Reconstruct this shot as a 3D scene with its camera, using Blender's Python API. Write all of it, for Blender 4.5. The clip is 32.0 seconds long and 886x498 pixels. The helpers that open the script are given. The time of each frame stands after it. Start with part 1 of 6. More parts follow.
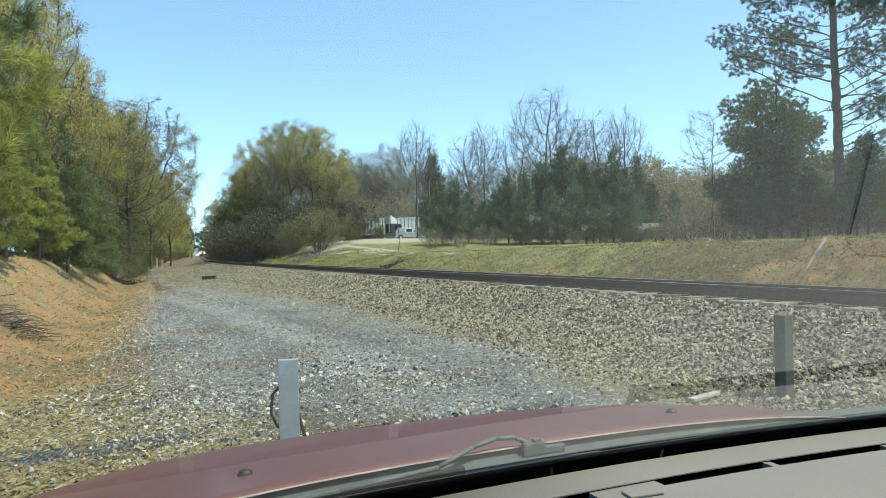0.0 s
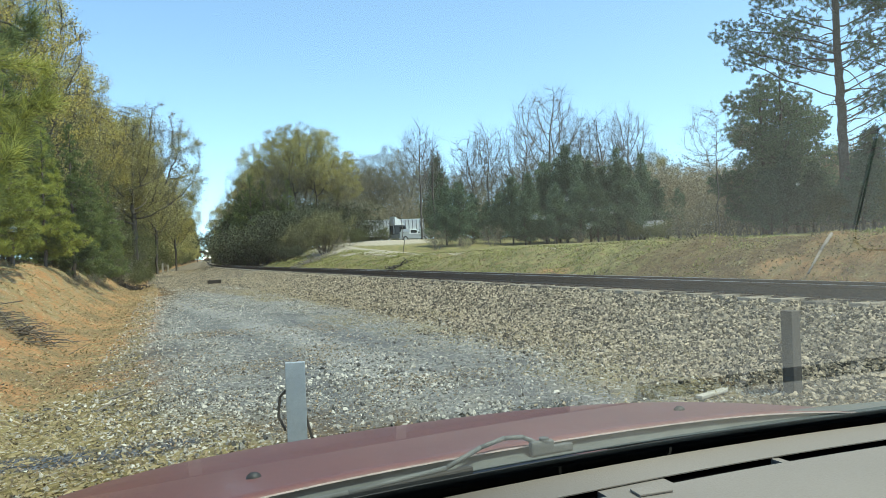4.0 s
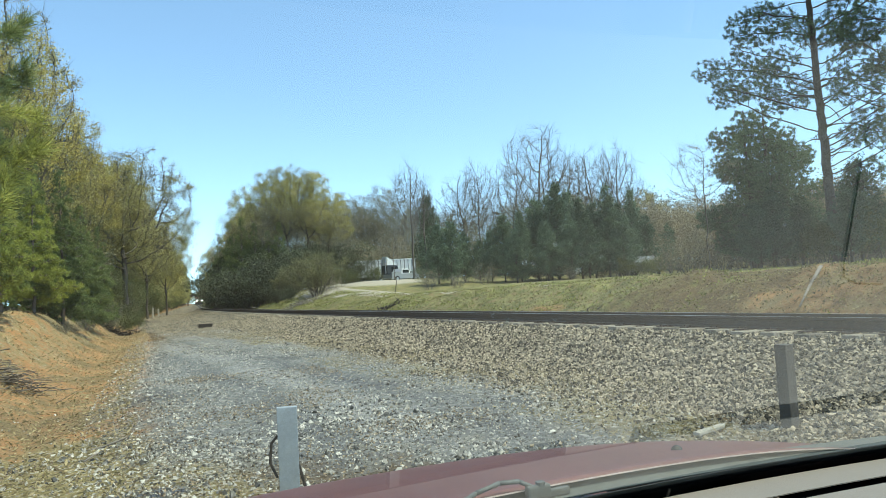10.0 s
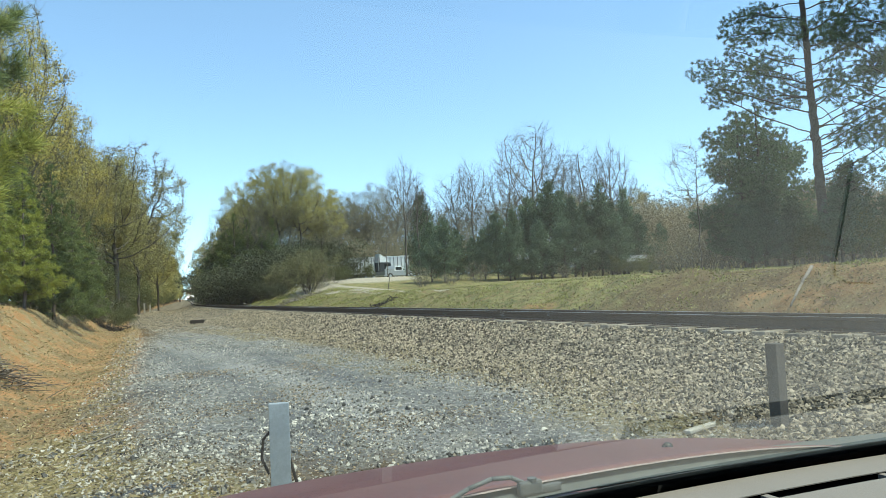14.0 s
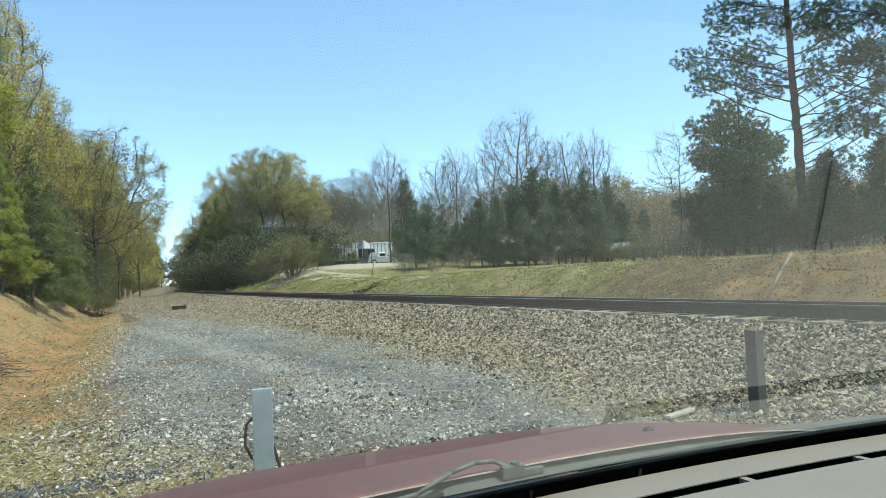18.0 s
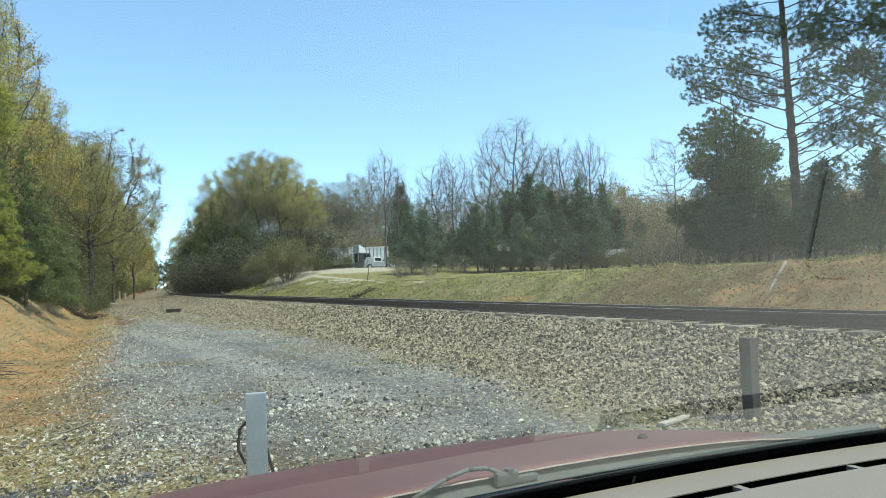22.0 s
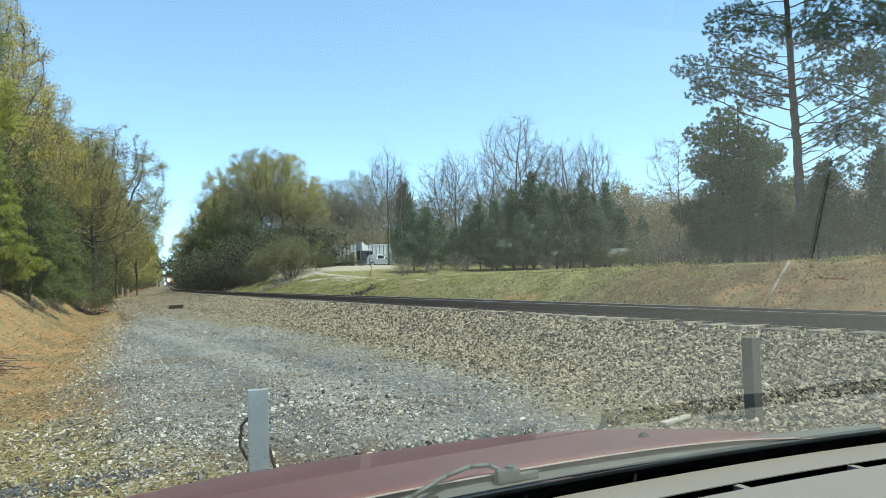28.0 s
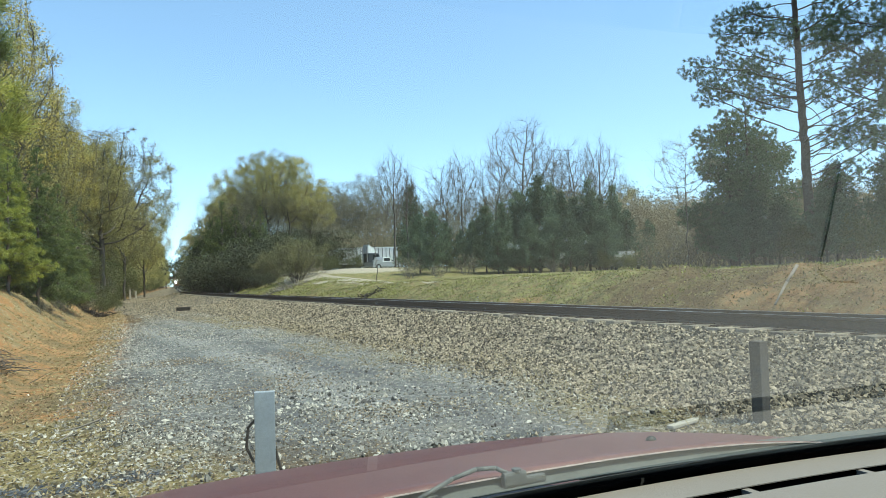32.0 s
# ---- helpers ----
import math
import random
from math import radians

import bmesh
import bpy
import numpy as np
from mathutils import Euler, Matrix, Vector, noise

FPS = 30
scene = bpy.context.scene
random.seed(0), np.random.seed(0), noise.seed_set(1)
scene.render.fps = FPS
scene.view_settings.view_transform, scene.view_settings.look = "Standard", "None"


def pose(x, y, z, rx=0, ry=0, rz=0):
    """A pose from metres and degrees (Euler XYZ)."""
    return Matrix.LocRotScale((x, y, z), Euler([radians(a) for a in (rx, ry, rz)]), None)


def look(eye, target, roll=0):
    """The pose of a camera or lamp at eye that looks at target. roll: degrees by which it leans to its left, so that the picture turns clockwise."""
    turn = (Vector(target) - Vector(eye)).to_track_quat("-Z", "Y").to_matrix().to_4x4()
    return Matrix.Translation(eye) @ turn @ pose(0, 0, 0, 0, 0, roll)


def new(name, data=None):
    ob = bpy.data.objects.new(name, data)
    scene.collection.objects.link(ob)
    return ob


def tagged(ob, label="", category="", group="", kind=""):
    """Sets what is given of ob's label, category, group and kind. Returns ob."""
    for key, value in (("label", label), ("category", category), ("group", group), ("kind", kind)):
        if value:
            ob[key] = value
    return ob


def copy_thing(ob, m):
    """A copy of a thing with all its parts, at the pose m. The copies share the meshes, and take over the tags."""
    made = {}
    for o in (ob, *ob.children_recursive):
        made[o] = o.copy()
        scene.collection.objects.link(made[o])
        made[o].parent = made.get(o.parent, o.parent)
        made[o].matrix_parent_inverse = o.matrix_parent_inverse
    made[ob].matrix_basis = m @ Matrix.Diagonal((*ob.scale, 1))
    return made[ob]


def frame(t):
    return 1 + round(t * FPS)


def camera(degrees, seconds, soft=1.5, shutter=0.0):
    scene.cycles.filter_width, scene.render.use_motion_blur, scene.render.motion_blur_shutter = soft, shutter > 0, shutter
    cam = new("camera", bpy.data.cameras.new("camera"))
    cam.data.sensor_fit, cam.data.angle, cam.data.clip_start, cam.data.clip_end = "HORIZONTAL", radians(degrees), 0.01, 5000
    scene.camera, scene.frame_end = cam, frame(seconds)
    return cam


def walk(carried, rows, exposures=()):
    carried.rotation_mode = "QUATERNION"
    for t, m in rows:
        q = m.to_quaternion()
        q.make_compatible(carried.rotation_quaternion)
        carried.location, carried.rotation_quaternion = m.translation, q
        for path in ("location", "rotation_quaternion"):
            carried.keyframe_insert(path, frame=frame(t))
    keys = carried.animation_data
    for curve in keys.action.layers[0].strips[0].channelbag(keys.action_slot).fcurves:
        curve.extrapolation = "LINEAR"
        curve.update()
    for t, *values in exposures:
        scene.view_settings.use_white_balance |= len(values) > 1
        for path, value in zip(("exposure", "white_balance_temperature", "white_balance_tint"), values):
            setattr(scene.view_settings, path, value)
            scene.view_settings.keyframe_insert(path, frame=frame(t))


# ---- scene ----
# eye 1.4 m over the gravel; t, x, y, z, pitch, roll, yaw
cam = camera(66.4, 32.0, soft=0.8)
PATH = [
    (0, 0.0004, 0.0003, 1.4005, 0.069, 1.300, -0.429),
    (0.5, 0.0003, -0.0001, 1.4008, 0.526, 2.026, -0.136),
    (1, 0.0004, -0.0003, 1.4008, 0.641, 2.183, -0.261),
    (1.5, 0.0005, -0.0006, 1.4003, 0.215, 2.154, -0.057),
    (2, 0.0004, -0.0006, 1.4000, 0.193, 2.247, 0.073),
    (2.5, 0.0001, -0.0005, 1.3997, 0.052, 2.024, -0.324),
    (3, 0.0000, -0.0004, 1.3998, -0.080, 2.000, 0.000),
    (3.5, 0.0004, -0.0006, 1.4003, 0.147, 2.144, 0.019),
    (5.5, -0.0005, 0.0008, 1.3998, 0.099, 2.123, -0.136),
    (6, -0.0004, 0.0006, 1.3998, 0.009, 2.248, -0.035),
    (6.5, -0.0003, 0.0005, 1.4000, -0.134, 2.248, 0.006),
    (7, -0.0002, 0.0004, 1.4003, -0.019, 2.206, -0.108),
    (7.5, -0.0001, 0.0003, 1.4004, 0.047, 2.163, -0.121),
    (8, 0.0001, -0.0003, 1.4010, 0.427, 2.330, -0.180),
    (8.5, 0.0003, -0.0003, 1.4023, 0.873, 2.474, -0.147),
    (9, 0.0003, 0.0003, 1.4037, 1.803, 2.674, -0.400),
    (9.5, 0.0010, 0.0012, 1.4043, 2.508, 2.862, -0.572),
    (10, 0.0020, 0.0013, 1.4042, 3.427, 3.202, -0.678),
    (10.5, 0.0022, 0.0008, 1.4031, 3.847, 3.297, -0.870),
    (11, 0.0020, -0.0001, 1.4024, 3.679, 3.239, -0.881),
    (11.5, 0.0022, -0.0008, 1.4024, 3.492, 3.264, -0.795),
    (12, 0.0023, -0.0007, 1.4027, 3.440, 3.521, -0.897),
    (12.5, 0.0017, -0.0001, 1.4031, 3.249, 3.442, -0.962),
    (13, 0.0012, -0.0000, 1.4031, 3.033, 3.203, -1.017),
    (13.5, 0.0010, 0.0000, 1.4028, 3.062, 2.870, -1.112),
    (14, 0.0011, 0.0004, 1.4024, 3.186, 2.833, -1.282),
    (14.5, 0.0011, 0.0011, 1.4020, 3.285, 3.204, -1.559),
    (16.5, -0.0005, 0.0011, 1.4007, 2.506, 2.643, -2.225),
    (17, -0.0003, 0.0013, 1.4002, 2.263, 2.613, -2.278),
    (17.5, -0.0000, 0.0014, 1.4000, 2.078, 2.668, -2.471),
    (18, 0.0004, 0.0012, 1.4004, 1.988, 2.633, -2.644),
    (18.5, 0.0010, 0.0012, 1.4011, 1.870, 2.772, -2.560),
    (19, 0.0012, 0.0009, 1.4016, 1.840, 2.734, -2.599),
    (19.5, 0.0014, 0.0006, 1.4018, 1.828, 2.629, -2.661),
    (20, 0.0012, 0.0004, 1.4019, 1.897, 2.400, -2.670),
    (20.5, 0.0009, 0.0002, 1.4021, 2.035, 2.416, -2.854),
    (21, 0.0008, 0.0006, 1.4020, 2.042, 2.234, -2.974),
    (21.5, 0.0005, 0.0011, 1.4015, 1.899, 1.985, -2.946),
    (22, 0.0006, 0.0012, 1.4016, 2.401, 2.159, -3.024),
    (22.5, 0.0010, 0.0011, 1.4020, 2.585, 2.152, -2.841),
    (23, 0.0006, 0.0009, 1.4023, 2.622, 2.390, -2.739),
    (23.5, -0.0000, 0.0011, 1.4022, 2.849, 1.956, -2.825),
    (24, -0.0005, 0.0013, 1.4018, 3.245, 1.730, -3.180),
    (24.5, -0.0009, 0.0016, 1.4014, 3.013, 1.565, -2.966),
    (25, -0.0014, 0.0016, 1.4014, 2.740, 1.541, -2.854),
    (25.5, -0.0021, 0.0015, 1.4018, 2.551, 1.618, -2.851),
    (27.5, 0.0012, -0.0004, 1.4002, 2.316, 1.756, -2.875),
    (28, 0.0007, -0.0002, 1.4004, 2.246, 1.802, -2.816),
    (28.5, 0.0006, -0.0001, 1.4003, 2.208, 1.905, -2.801),
    (29, 0.0005, -0.0002, 1.4002, 2.158, 1.901, -2.679),
    (29.5, 0.0004, -0.0000, 1.4005, 2.246, 1.797, -2.726),
    (30, 0.0005, 0.0001, 1.4011, 2.310, 1.915, -2.644),
    (30.5, 0.0006, 0.0001, 1.4013, 2.572, 1.869, -2.685),
    (31, 0.0001, 0.0002, 1.4010, 2.606, 1.744, -2.572),
    (31.5, -0.0003, 0.0002, 1.4005, 2.437, 1.588, -2.414),
    (32, -0.0002, 0.0001, 1.4001, 2.483, 1.703, -2.288),
]
walk(cam, [(t, pose(x, y, z, 90 + p, r, yaw)) for t, x, y, z, p, r, yaw in PATH], exposures=[(0.0, 0.62, 6650, -7), (32.0, 0.62, 6650, -7)])

# ---- light ----
SUN_AZ, SUN_EL = 116.0, 64.0        # degrees right of +y, and above the horizon
world = bpy.data.worlds.new("sky")
scene.world = world
world.use_nodes = True
wn = world.node_tree.nodes
sky = wn.new("ShaderNodeTexSky")
sky.sky_type = "NISHITA"
sky.sun_disc = False
sky.sun_elevation, sky.sun_rotation = radians(SUN_EL), radians(SUN_AZ)
sky.altitude, sky.air_density, sky.dust_density, sky.ozone_density = 2000.0, 1.0, 0.35, 0.85
# the hazy band at the skyline is thin: the sky is read a little higher up
where, lifted = wn.new("ShaderNodeTexCoord"), wn.new("ShaderNodeVectorMath")
lifted.operation = "ADD"
lifted.inputs[1].default_value = (0.0, 0.0, 0.07)
world.node_tree.links.new(where.outputs["Generated"], lifted.inputs[0])
world.node_tree.links.new(lifted.outputs[0], sky.inputs[0])
world.node_tree.links.new(sky.outputs[0], wn["Background"].inputs[0])
wn["Background"].inputs[1].default_value = 0.245
sun = new("sun", bpy.data.lights.new("sun", "SUN"))
sun.data.energy, sun.data.angle, sun.data.color = 4.35, radians(0.53), (1.0, 0.95, 0.86)
sd = Vector((math.sin(radians(SUN_AZ)) * math.cos(radians(SUN_EL)), math.cos(radians(SUN_AZ)) * math.cos(radians(SUN_EL)), math.sin(radians(SUN_EL))))
sun.matrix_world = look(sd * 50, (0, 0, 0))

RNG = np.random.default_rng(7)

# ---- plan: a runs along the track, b across it; the eye is at a = b = 0 ----
CA, SA = math.cos(radians(25.5)), math.sin(radians(25.5))


def bend(a):
    """How far the centre line has swung to the right of its first straight."""
    a = np.asarray(a, float)
    k = math.tan(radians(6.06))
    u = np.clip(a - 42.0, 0.0, 60.0)
    return k * u * u / 120.0 + k * np.maximum(a - 102.0, 0.0)


def centre(a):
    return 9.25 + bend(a)


def xy(a, p):
    """World x, y of a point a metres along and p metres right of the centre line."""
    b = centre(a) + p
    return b * CA - np.asarray(a) * SA, b * SA + np.asarray(a) * CA


def ap(x, y):
    a = -x * SA + y * CA
    return a, x * CA + y * SA - centre(a)


def track_yaw(a):
    d = 0.5
    return math.degrees(math.atan2(*(np.subtract(xy(a + d, 0), xy(a - d, 0))[::-1]))) - 90.0


def hash_noise(x, y, s):
    """Smooth value noise on arrays, cell size s."""
    gx, gy = np.floor(x / s), np.floor(y / s)
    fx, fy = x / s - gx, y / s - gy
    fx, fy = fx * fx * (3 - 2 * fx), fy * fy * (3 - 2 * fy)

    def h(i, j):
        v = np.sin(i * 127.1 + j * 311.7 + s * 17.3) * 43758.5453
        return v - np.floor(v)
    return (h(gx, gy) * (1 - fx) + h(gx + 1, gy) * fx) * (1 - fy) + (h(gx, gy + 1) * (1 - fx) + h(gx + 1, gy + 1) * fx) * fy - 0.5


PROF_P = [-400, -60, -25, -15.5, -13.2, -12.2, -11.6, -10.9, -10.2, -9.5, -8.8, -6.5, -4.6, -3.6, -2.55, -1.42, -1.2, 1.2, 1.4, 2.5, 3.1, 3.7, 4.6, 5.5, 6.2, 9.0, 30.0, 60.0, 400]
PROF_Z = [4.2, 3.3, 2.2, 1.6, 1.38, 1.16, 0.74, 0.20, -0.16, -0.10, 0.0, 0.02, 0.02, 0.06, 0.15, 0.508, 0.535, 0.44, 0.41, 0.12, 0.14, 0.42, 0.98, 1.36, 1.52, 1.55, 1.6, 2.2, 6.0]


def verge(a):
    """How far the ditch and the left bank draw nearer to the track."""
    return np.interp(a, [-50, 11, 34, 60, 100, 4000], [0, 0, 1.3, 2.1, 2.6, 2.6])


def shifted(a, p):
    return p - verge(a) * np.clip((-5.0 - p) / 3.0, 0, 1)


def height(a, p):
    a, p = np.asarray(a, float), np.asarray(p, float)
    p = shifted(a, p)
    z = np.interp(p, PROF_P, PROF_Z)
    lane = np.clip((p - 6.0) / 3.0, 0, 1)
    z = z + lane * 1.15 * np.clip((a - 42.0) / 24.0, 0, 1)
    bank = np.clip((p - 3.4) / 2.0, 0, 1) * np.clip((9.0 - p) / 3.0, 0, 1)
    z = z + bank * (0.10 * np.clip((16 - a) / 10, 0, 1) + 0.30 * hash_noise(a, p, 3.1) + 0.30 * hash_noise(a, p, 1.2) + 0.16 * hash_noise(a, p, 0.5))
    z = z - np.clip((p - 3.6) / 1.5, 0, 1) * np.clip((14 - p) / 5, 0, 1) * (0.13 + 0.17 * np.clip((a - 18) / 14, 0, 1))
    left = np.clip((-10.6 - p) / 1.2, 0, 1) * np.clip((p + 40) / 20, 0, 1)
    z = z + left * (0.45 * hash_noise(a, p, 4.0) + 0.36 * hash_noise(a, p, 1.3) + 0.17 * hash_noise(a, p, 0.5))
    near = np.clip(1 - np.abs(p + 6) / 5.5, 0, 1)
    z = z + near * (0.05 * hash_noise(a, p, 2.3) + 0.02 * hash_noise(a, p, 0.7))
    return z


def ground_at(x, y):
    a, p = ap(np.asarray(x, float), np.asarray(y, float))
    return height(a, p)


# ---- materials ----
def mat(name, base, rough=0.7, metal=0.0, scale=6.0, vary=0.25, bump=0.1, detail=40.0, spec=0.5, tint=None, transl=0.0, coat=0.0, island=0.0, obj=0.0, coord="Object"):
    """A principled surface whose colour varies at two scales, with a fine relief."""
    m = bpy.data.materials.new(name)
    m.use_nodes = True
    n, l = m.node_tree.nodes, m.node_tree.links
    bs = n["Principled BSDF"]
    tc = n.new("ShaderNodeTexCoord")
    n1 = n.new("ShaderNodeTexNoise")
    n1.inputs["Scale"].default_value, n1.inputs["Detail"].default_value = scale, 6.0
    n2 = n.new("ShaderNodeTexNoise")
    n2.inputs["Scale"].default_value, n2.inputs["Detail"].default_value = detail, 3.0
    for q in (n1, n2):
        l.new(tc.outputs[coord], q.inputs["Vector"])
    add = n.new("ShaderNodeMath")
    add.operation = "ADD"
    l.new(n1.outputs[0], add.inputs[0])
    l.new(n2.outputs[0], add.inputs[1])
    src = add.outputs[0]
    for amount, node, socket in ((island, "ShaderNodeNewGeometry", "Random Per Island"), (obj, "ShaderNodeObjectInfo", "Random")):
        if amount:
            g = n.new(node)
            w = n.new("ShaderNodeMath")
            w.operation = "MULTIPLY_ADD"
            w.inputs[1].default_value = amount
            l.new(g.outputs[socket], w.inputs[0])
            l.new(src, w.inputs[2])
            sub = n.new("ShaderNodeMath")
            sub.operation = "SUBTRACT"
            sub.inputs[1].default_value = amount / 2
            l.new(w.outputs[0], sub.inputs[0])
            src = sub.outputs[0]
    ramp = n.new("ShaderNodeMapRange")
    ramp.inputs["From Min"].default_value, ramp.inputs["From Max"].default_value = 0.55, 1.45
    l.new(src, ramp.inputs["Value"])
    mix = n.new("ShaderNodeMix")
    mix.data_type = "RGBA"
    c = Vector(base)
    t = Vector(tint) if tint else c * (1 + vary)
    mix.inputs["A"].default_value = (*(c * (1 - vary)), 1)
    mix.inputs["B"].default_value = (*t, 1)
    l.new(ramp.outputs[0], mix.inputs["Factor"])
    l.new(mix.outputs["Result"], bs.inputs["Base Color"])
    bs.inputs["Roughness"].default_value, bs.inputs["Metallic"].default_value = rough, metal
    bs.inputs["Specular IOR Level"].default_value = spec
    bs.inputs["Coat Weight"].default_value, bs.inputs["Coat Roughness"].default_value = coat, 0.12
    if bump:
        b = n.new("ShaderNodeBump")
        b.inputs["Strength"].default_value, b.inputs["Distance"].default_value = bump, 0.02
        l.new(n2.outputs[0], b.inputs["Height"])
        l.new(b.outputs[0], bs.inputs["Normal"])
    if transl:
        tr = n.new("ShaderNodeBsdfTranslucent")
        ms = n.new("ShaderNodeMixShader")
        ms.inputs[0].default_value = transl
        l.new(mix.outputs["Result"], tr.inputs["Color"])
        l.new(bs.outputs[0], ms.inputs[1])
        l.new(tr.outputs[0], ms.inputs[2])
        l.new(ms.outputs[0], n["Material Output"].inputs[0])
    return m


def glow(name, color, strength):
    m = bpy.data.materials.new(name)
    m.use_nodes = True
    bs = m.node_tree.nodes["Principled BSDF"]
    bs.inputs["Base Color"].default_value = (*color, 1)
    bs.inputs["Emission Color"].default_value = (*color, 1)
    bs.inputs["Emission Strength"].default_value = strength
    return m


def ground_material():
    """One sheet: grey gravel, ballast, orange clay, dry grass, green grass and pale lane, by the masks on its points."""
    m = bpy.data.materials.new("ground")
    m.use_nodes = True
    n, l = m.node_tree.nodes, m.node_tree.links
    bs = n["Principled BSDF"]
    tc = n.new("ShaderNodeTexCoord")

    def noisy(scale, detail=5.0, rough=0.6):
        q = n.new("ShaderNodeTexNoise")
        q.inputs["Scale"].default_value, q.inputs["Detail"].default_value, q.inputs["Roughness"].default_value = scale, detail, rough
        l.new(tc.outputs["Object"], q.inputs["Vector"])
        return q.outputs[0]

    def blend(f, a, b):
        q = n.new("ShaderNodeMix")
        q.data_type = "RGBA"
        for socket, v in (("Factor", f), ("A", a), ("B", b)):
            if isinstance(v, tuple):
                q.inputs[socket].default_value = (*v, 1)
            else:
                l.new(v, q.inputs[socket])
        return q.outputs["Result"]

    def ramp(v, lo, hi):
        q = n.new("ShaderNodeMapRange")
        q.inputs["From Min"].default_value, q.inputs["From Max"].default_value = lo, hi
        l.new(v, q.inputs["Value"])
        return q.outputs[0]

    big, mid, fine, grit = noisy(0.35), noisy(2.2), noisy(14.0), noisy(70.0, 3.0)
    vor = n.new("ShaderNodeTexVoronoi")
    vor.inputs["Scale"].default_value = 26.0
    l.new(tc.outputs["Object"], vor.inputs["Vector"])
    pebble = n.new("ShaderNodeSeparateColor")
    l.new(vor.outputs["Color"], pebble.inputs[0])
    stone = pebble.outputs[0]
    gravel = blend(ramp(fine, 0.3, 0.7), (0.10, 0.098, 0.096), (0.19, 0.185, 0.177))
    gravel = blend(ramp(stone, 0.62, 0.95), gravel, (0.34, 0.33, 0.30))
    gravel = blend(ramp(mid, 0.52, 0.78), gravel, (0.20, 0.175, 0.13))
    gravel = blend(ramp(big, 0.54, 0.66), gravel, (0.085, 0.085, 0.086))
    for name, c in (("m_rut", (0.088, 0.092, 0.10)), ("m_pale", (0.29, 0.285, 0.275))):
        at = n.new("ShaderNodeAttribute")
        at.attribute_name = name
        k = n.new("ShaderNodeMath")
        k.operation = "MULTIPLY"
        l.new(at.outputs["Fac"], k.inputs[0])
        l.new(ramp(fine, 0.2, 0.7), k.inputs[1])
        gravel = blend(k.outputs[0], gravel, c)
    wet = blend(ramp(stone, 0.2, 0.9), (0.045, 0.05, 0.06), (0.15, 0.16, 0.18))
    ballast = blend(ramp(stone, 0.1, 0.9), (0.07, 0.058, 0.043), (0.26, 0.218, 0.162))
    clay = blend(ramp(mid, 0.42, 0.58), (0.34, 0.17, 0.075), (0.39, 0.235, 0.115))
    clay = blend(ramp(fine, 0.50, 0.62), clay, (0.20, 0.14, 0.07))
    clay = blend(ramp(grit, 0.55, 0.7), clay, (0.36, 0.25, 0.14))
    patch = noisy(1.1, 6.0, 0.7)
    clay = blend(ramp(patch, 0.47, 0.6), clay, (0.19, 0.14, 0.075))
    clay = blend(ramp(big, 0.5, 0.68), clay, (0.17, 0.13, 0.075))
    straw = blend(ramp(fine, 0.35, 0.65), (0.14, 0.112, 0.05), (0.31, 0.25, 0.12))
    straw = blend(ramp(stone, 0.75, 1.0), straw, (0.46, 0.43, 0.36))
    green = blend(ramp(mid, 0.42, 0.58), (0.105, 0.12, 0.045), (0.21, 0.19, 0.09))
    green = blend(ramp(patch, 0.5, 0.58), green, (0.24, 0.235, 0.09))
    green = blend(ramp(noisy(1.7, 5.0, 0.6), 0.53, 0.62), green, (0.065, 0.075, 0.03))
    green = blend(ramp(noisy(2.9, 5.0, 0.6), 0.54, 0.62), green, (0.21, 0.145, 0.08))
    green = blend(ramp(fine, 0.5, 0.62), green, (0.20, 0.155, 0.075))
    green = blend(ramp(grit, 0.52, 0.7), green, (0.27, 0.23, 0.12))
    lane = blend(ramp(fine, 0.3, 0.7), (0.30, 0.26, 0.20), (0.38, 0.34, 0.27))
    soil = blend(ramp(fine, 0.3, 0.7), (0.07, 0.05, 0.03), (0.16, 0.11, 0.06))
    col = soil
    for name, c in (("m_green", green), ("m_clay", clay), ("m_straw", straw), ("m_gravel", gravel), ("m_ballast", ballast), ("m_lane", lane), ("m_dark", wet)):
        at = n.new("ShaderNodeAttribute")
        at.attribute_name = name
        s = n.new("ShaderNodeMath")
        s.operation = "MULTIPLY_ADD"
        l.new(mid, s.inputs[0])
        s.inputs[1].default_value = 0.7
        l.new(at.outputs["Fac"], s.inputs[2])
        s2 = n.new("ShaderNodeMath")
        s2.operation = "MULTIPLY_ADD"
        l.new(fine, s2.inputs[0])
        s2.inputs[1].default_value = 0.4
        l.new(s.outputs[0], s2.inputs[2])
        col = blend(ramp(s2.outputs[0], 0.92, 1.18), col, c)
    l.new(col, bs.inputs["Base Color"])
    bs.inputs["Roughness"].default_value = 0.95
    bs.inputs["Specular IOR Level"].default_value = 0.05
    b = n.new("ShaderNodeBump")
    b.inputs["Strength"].default_value, b.inputs["Distance"].default_value = 0.7, 0.03
    hh = n.new("ShaderNodeMath")
    l.new(fine, hh.inputs[0])
    l.new(grit, hh.inputs[1])
    l.new(hh.outputs[0], b.inputs["Height"])
    l.new(b.outputs[0], bs.inputs["Normal"])
    return m


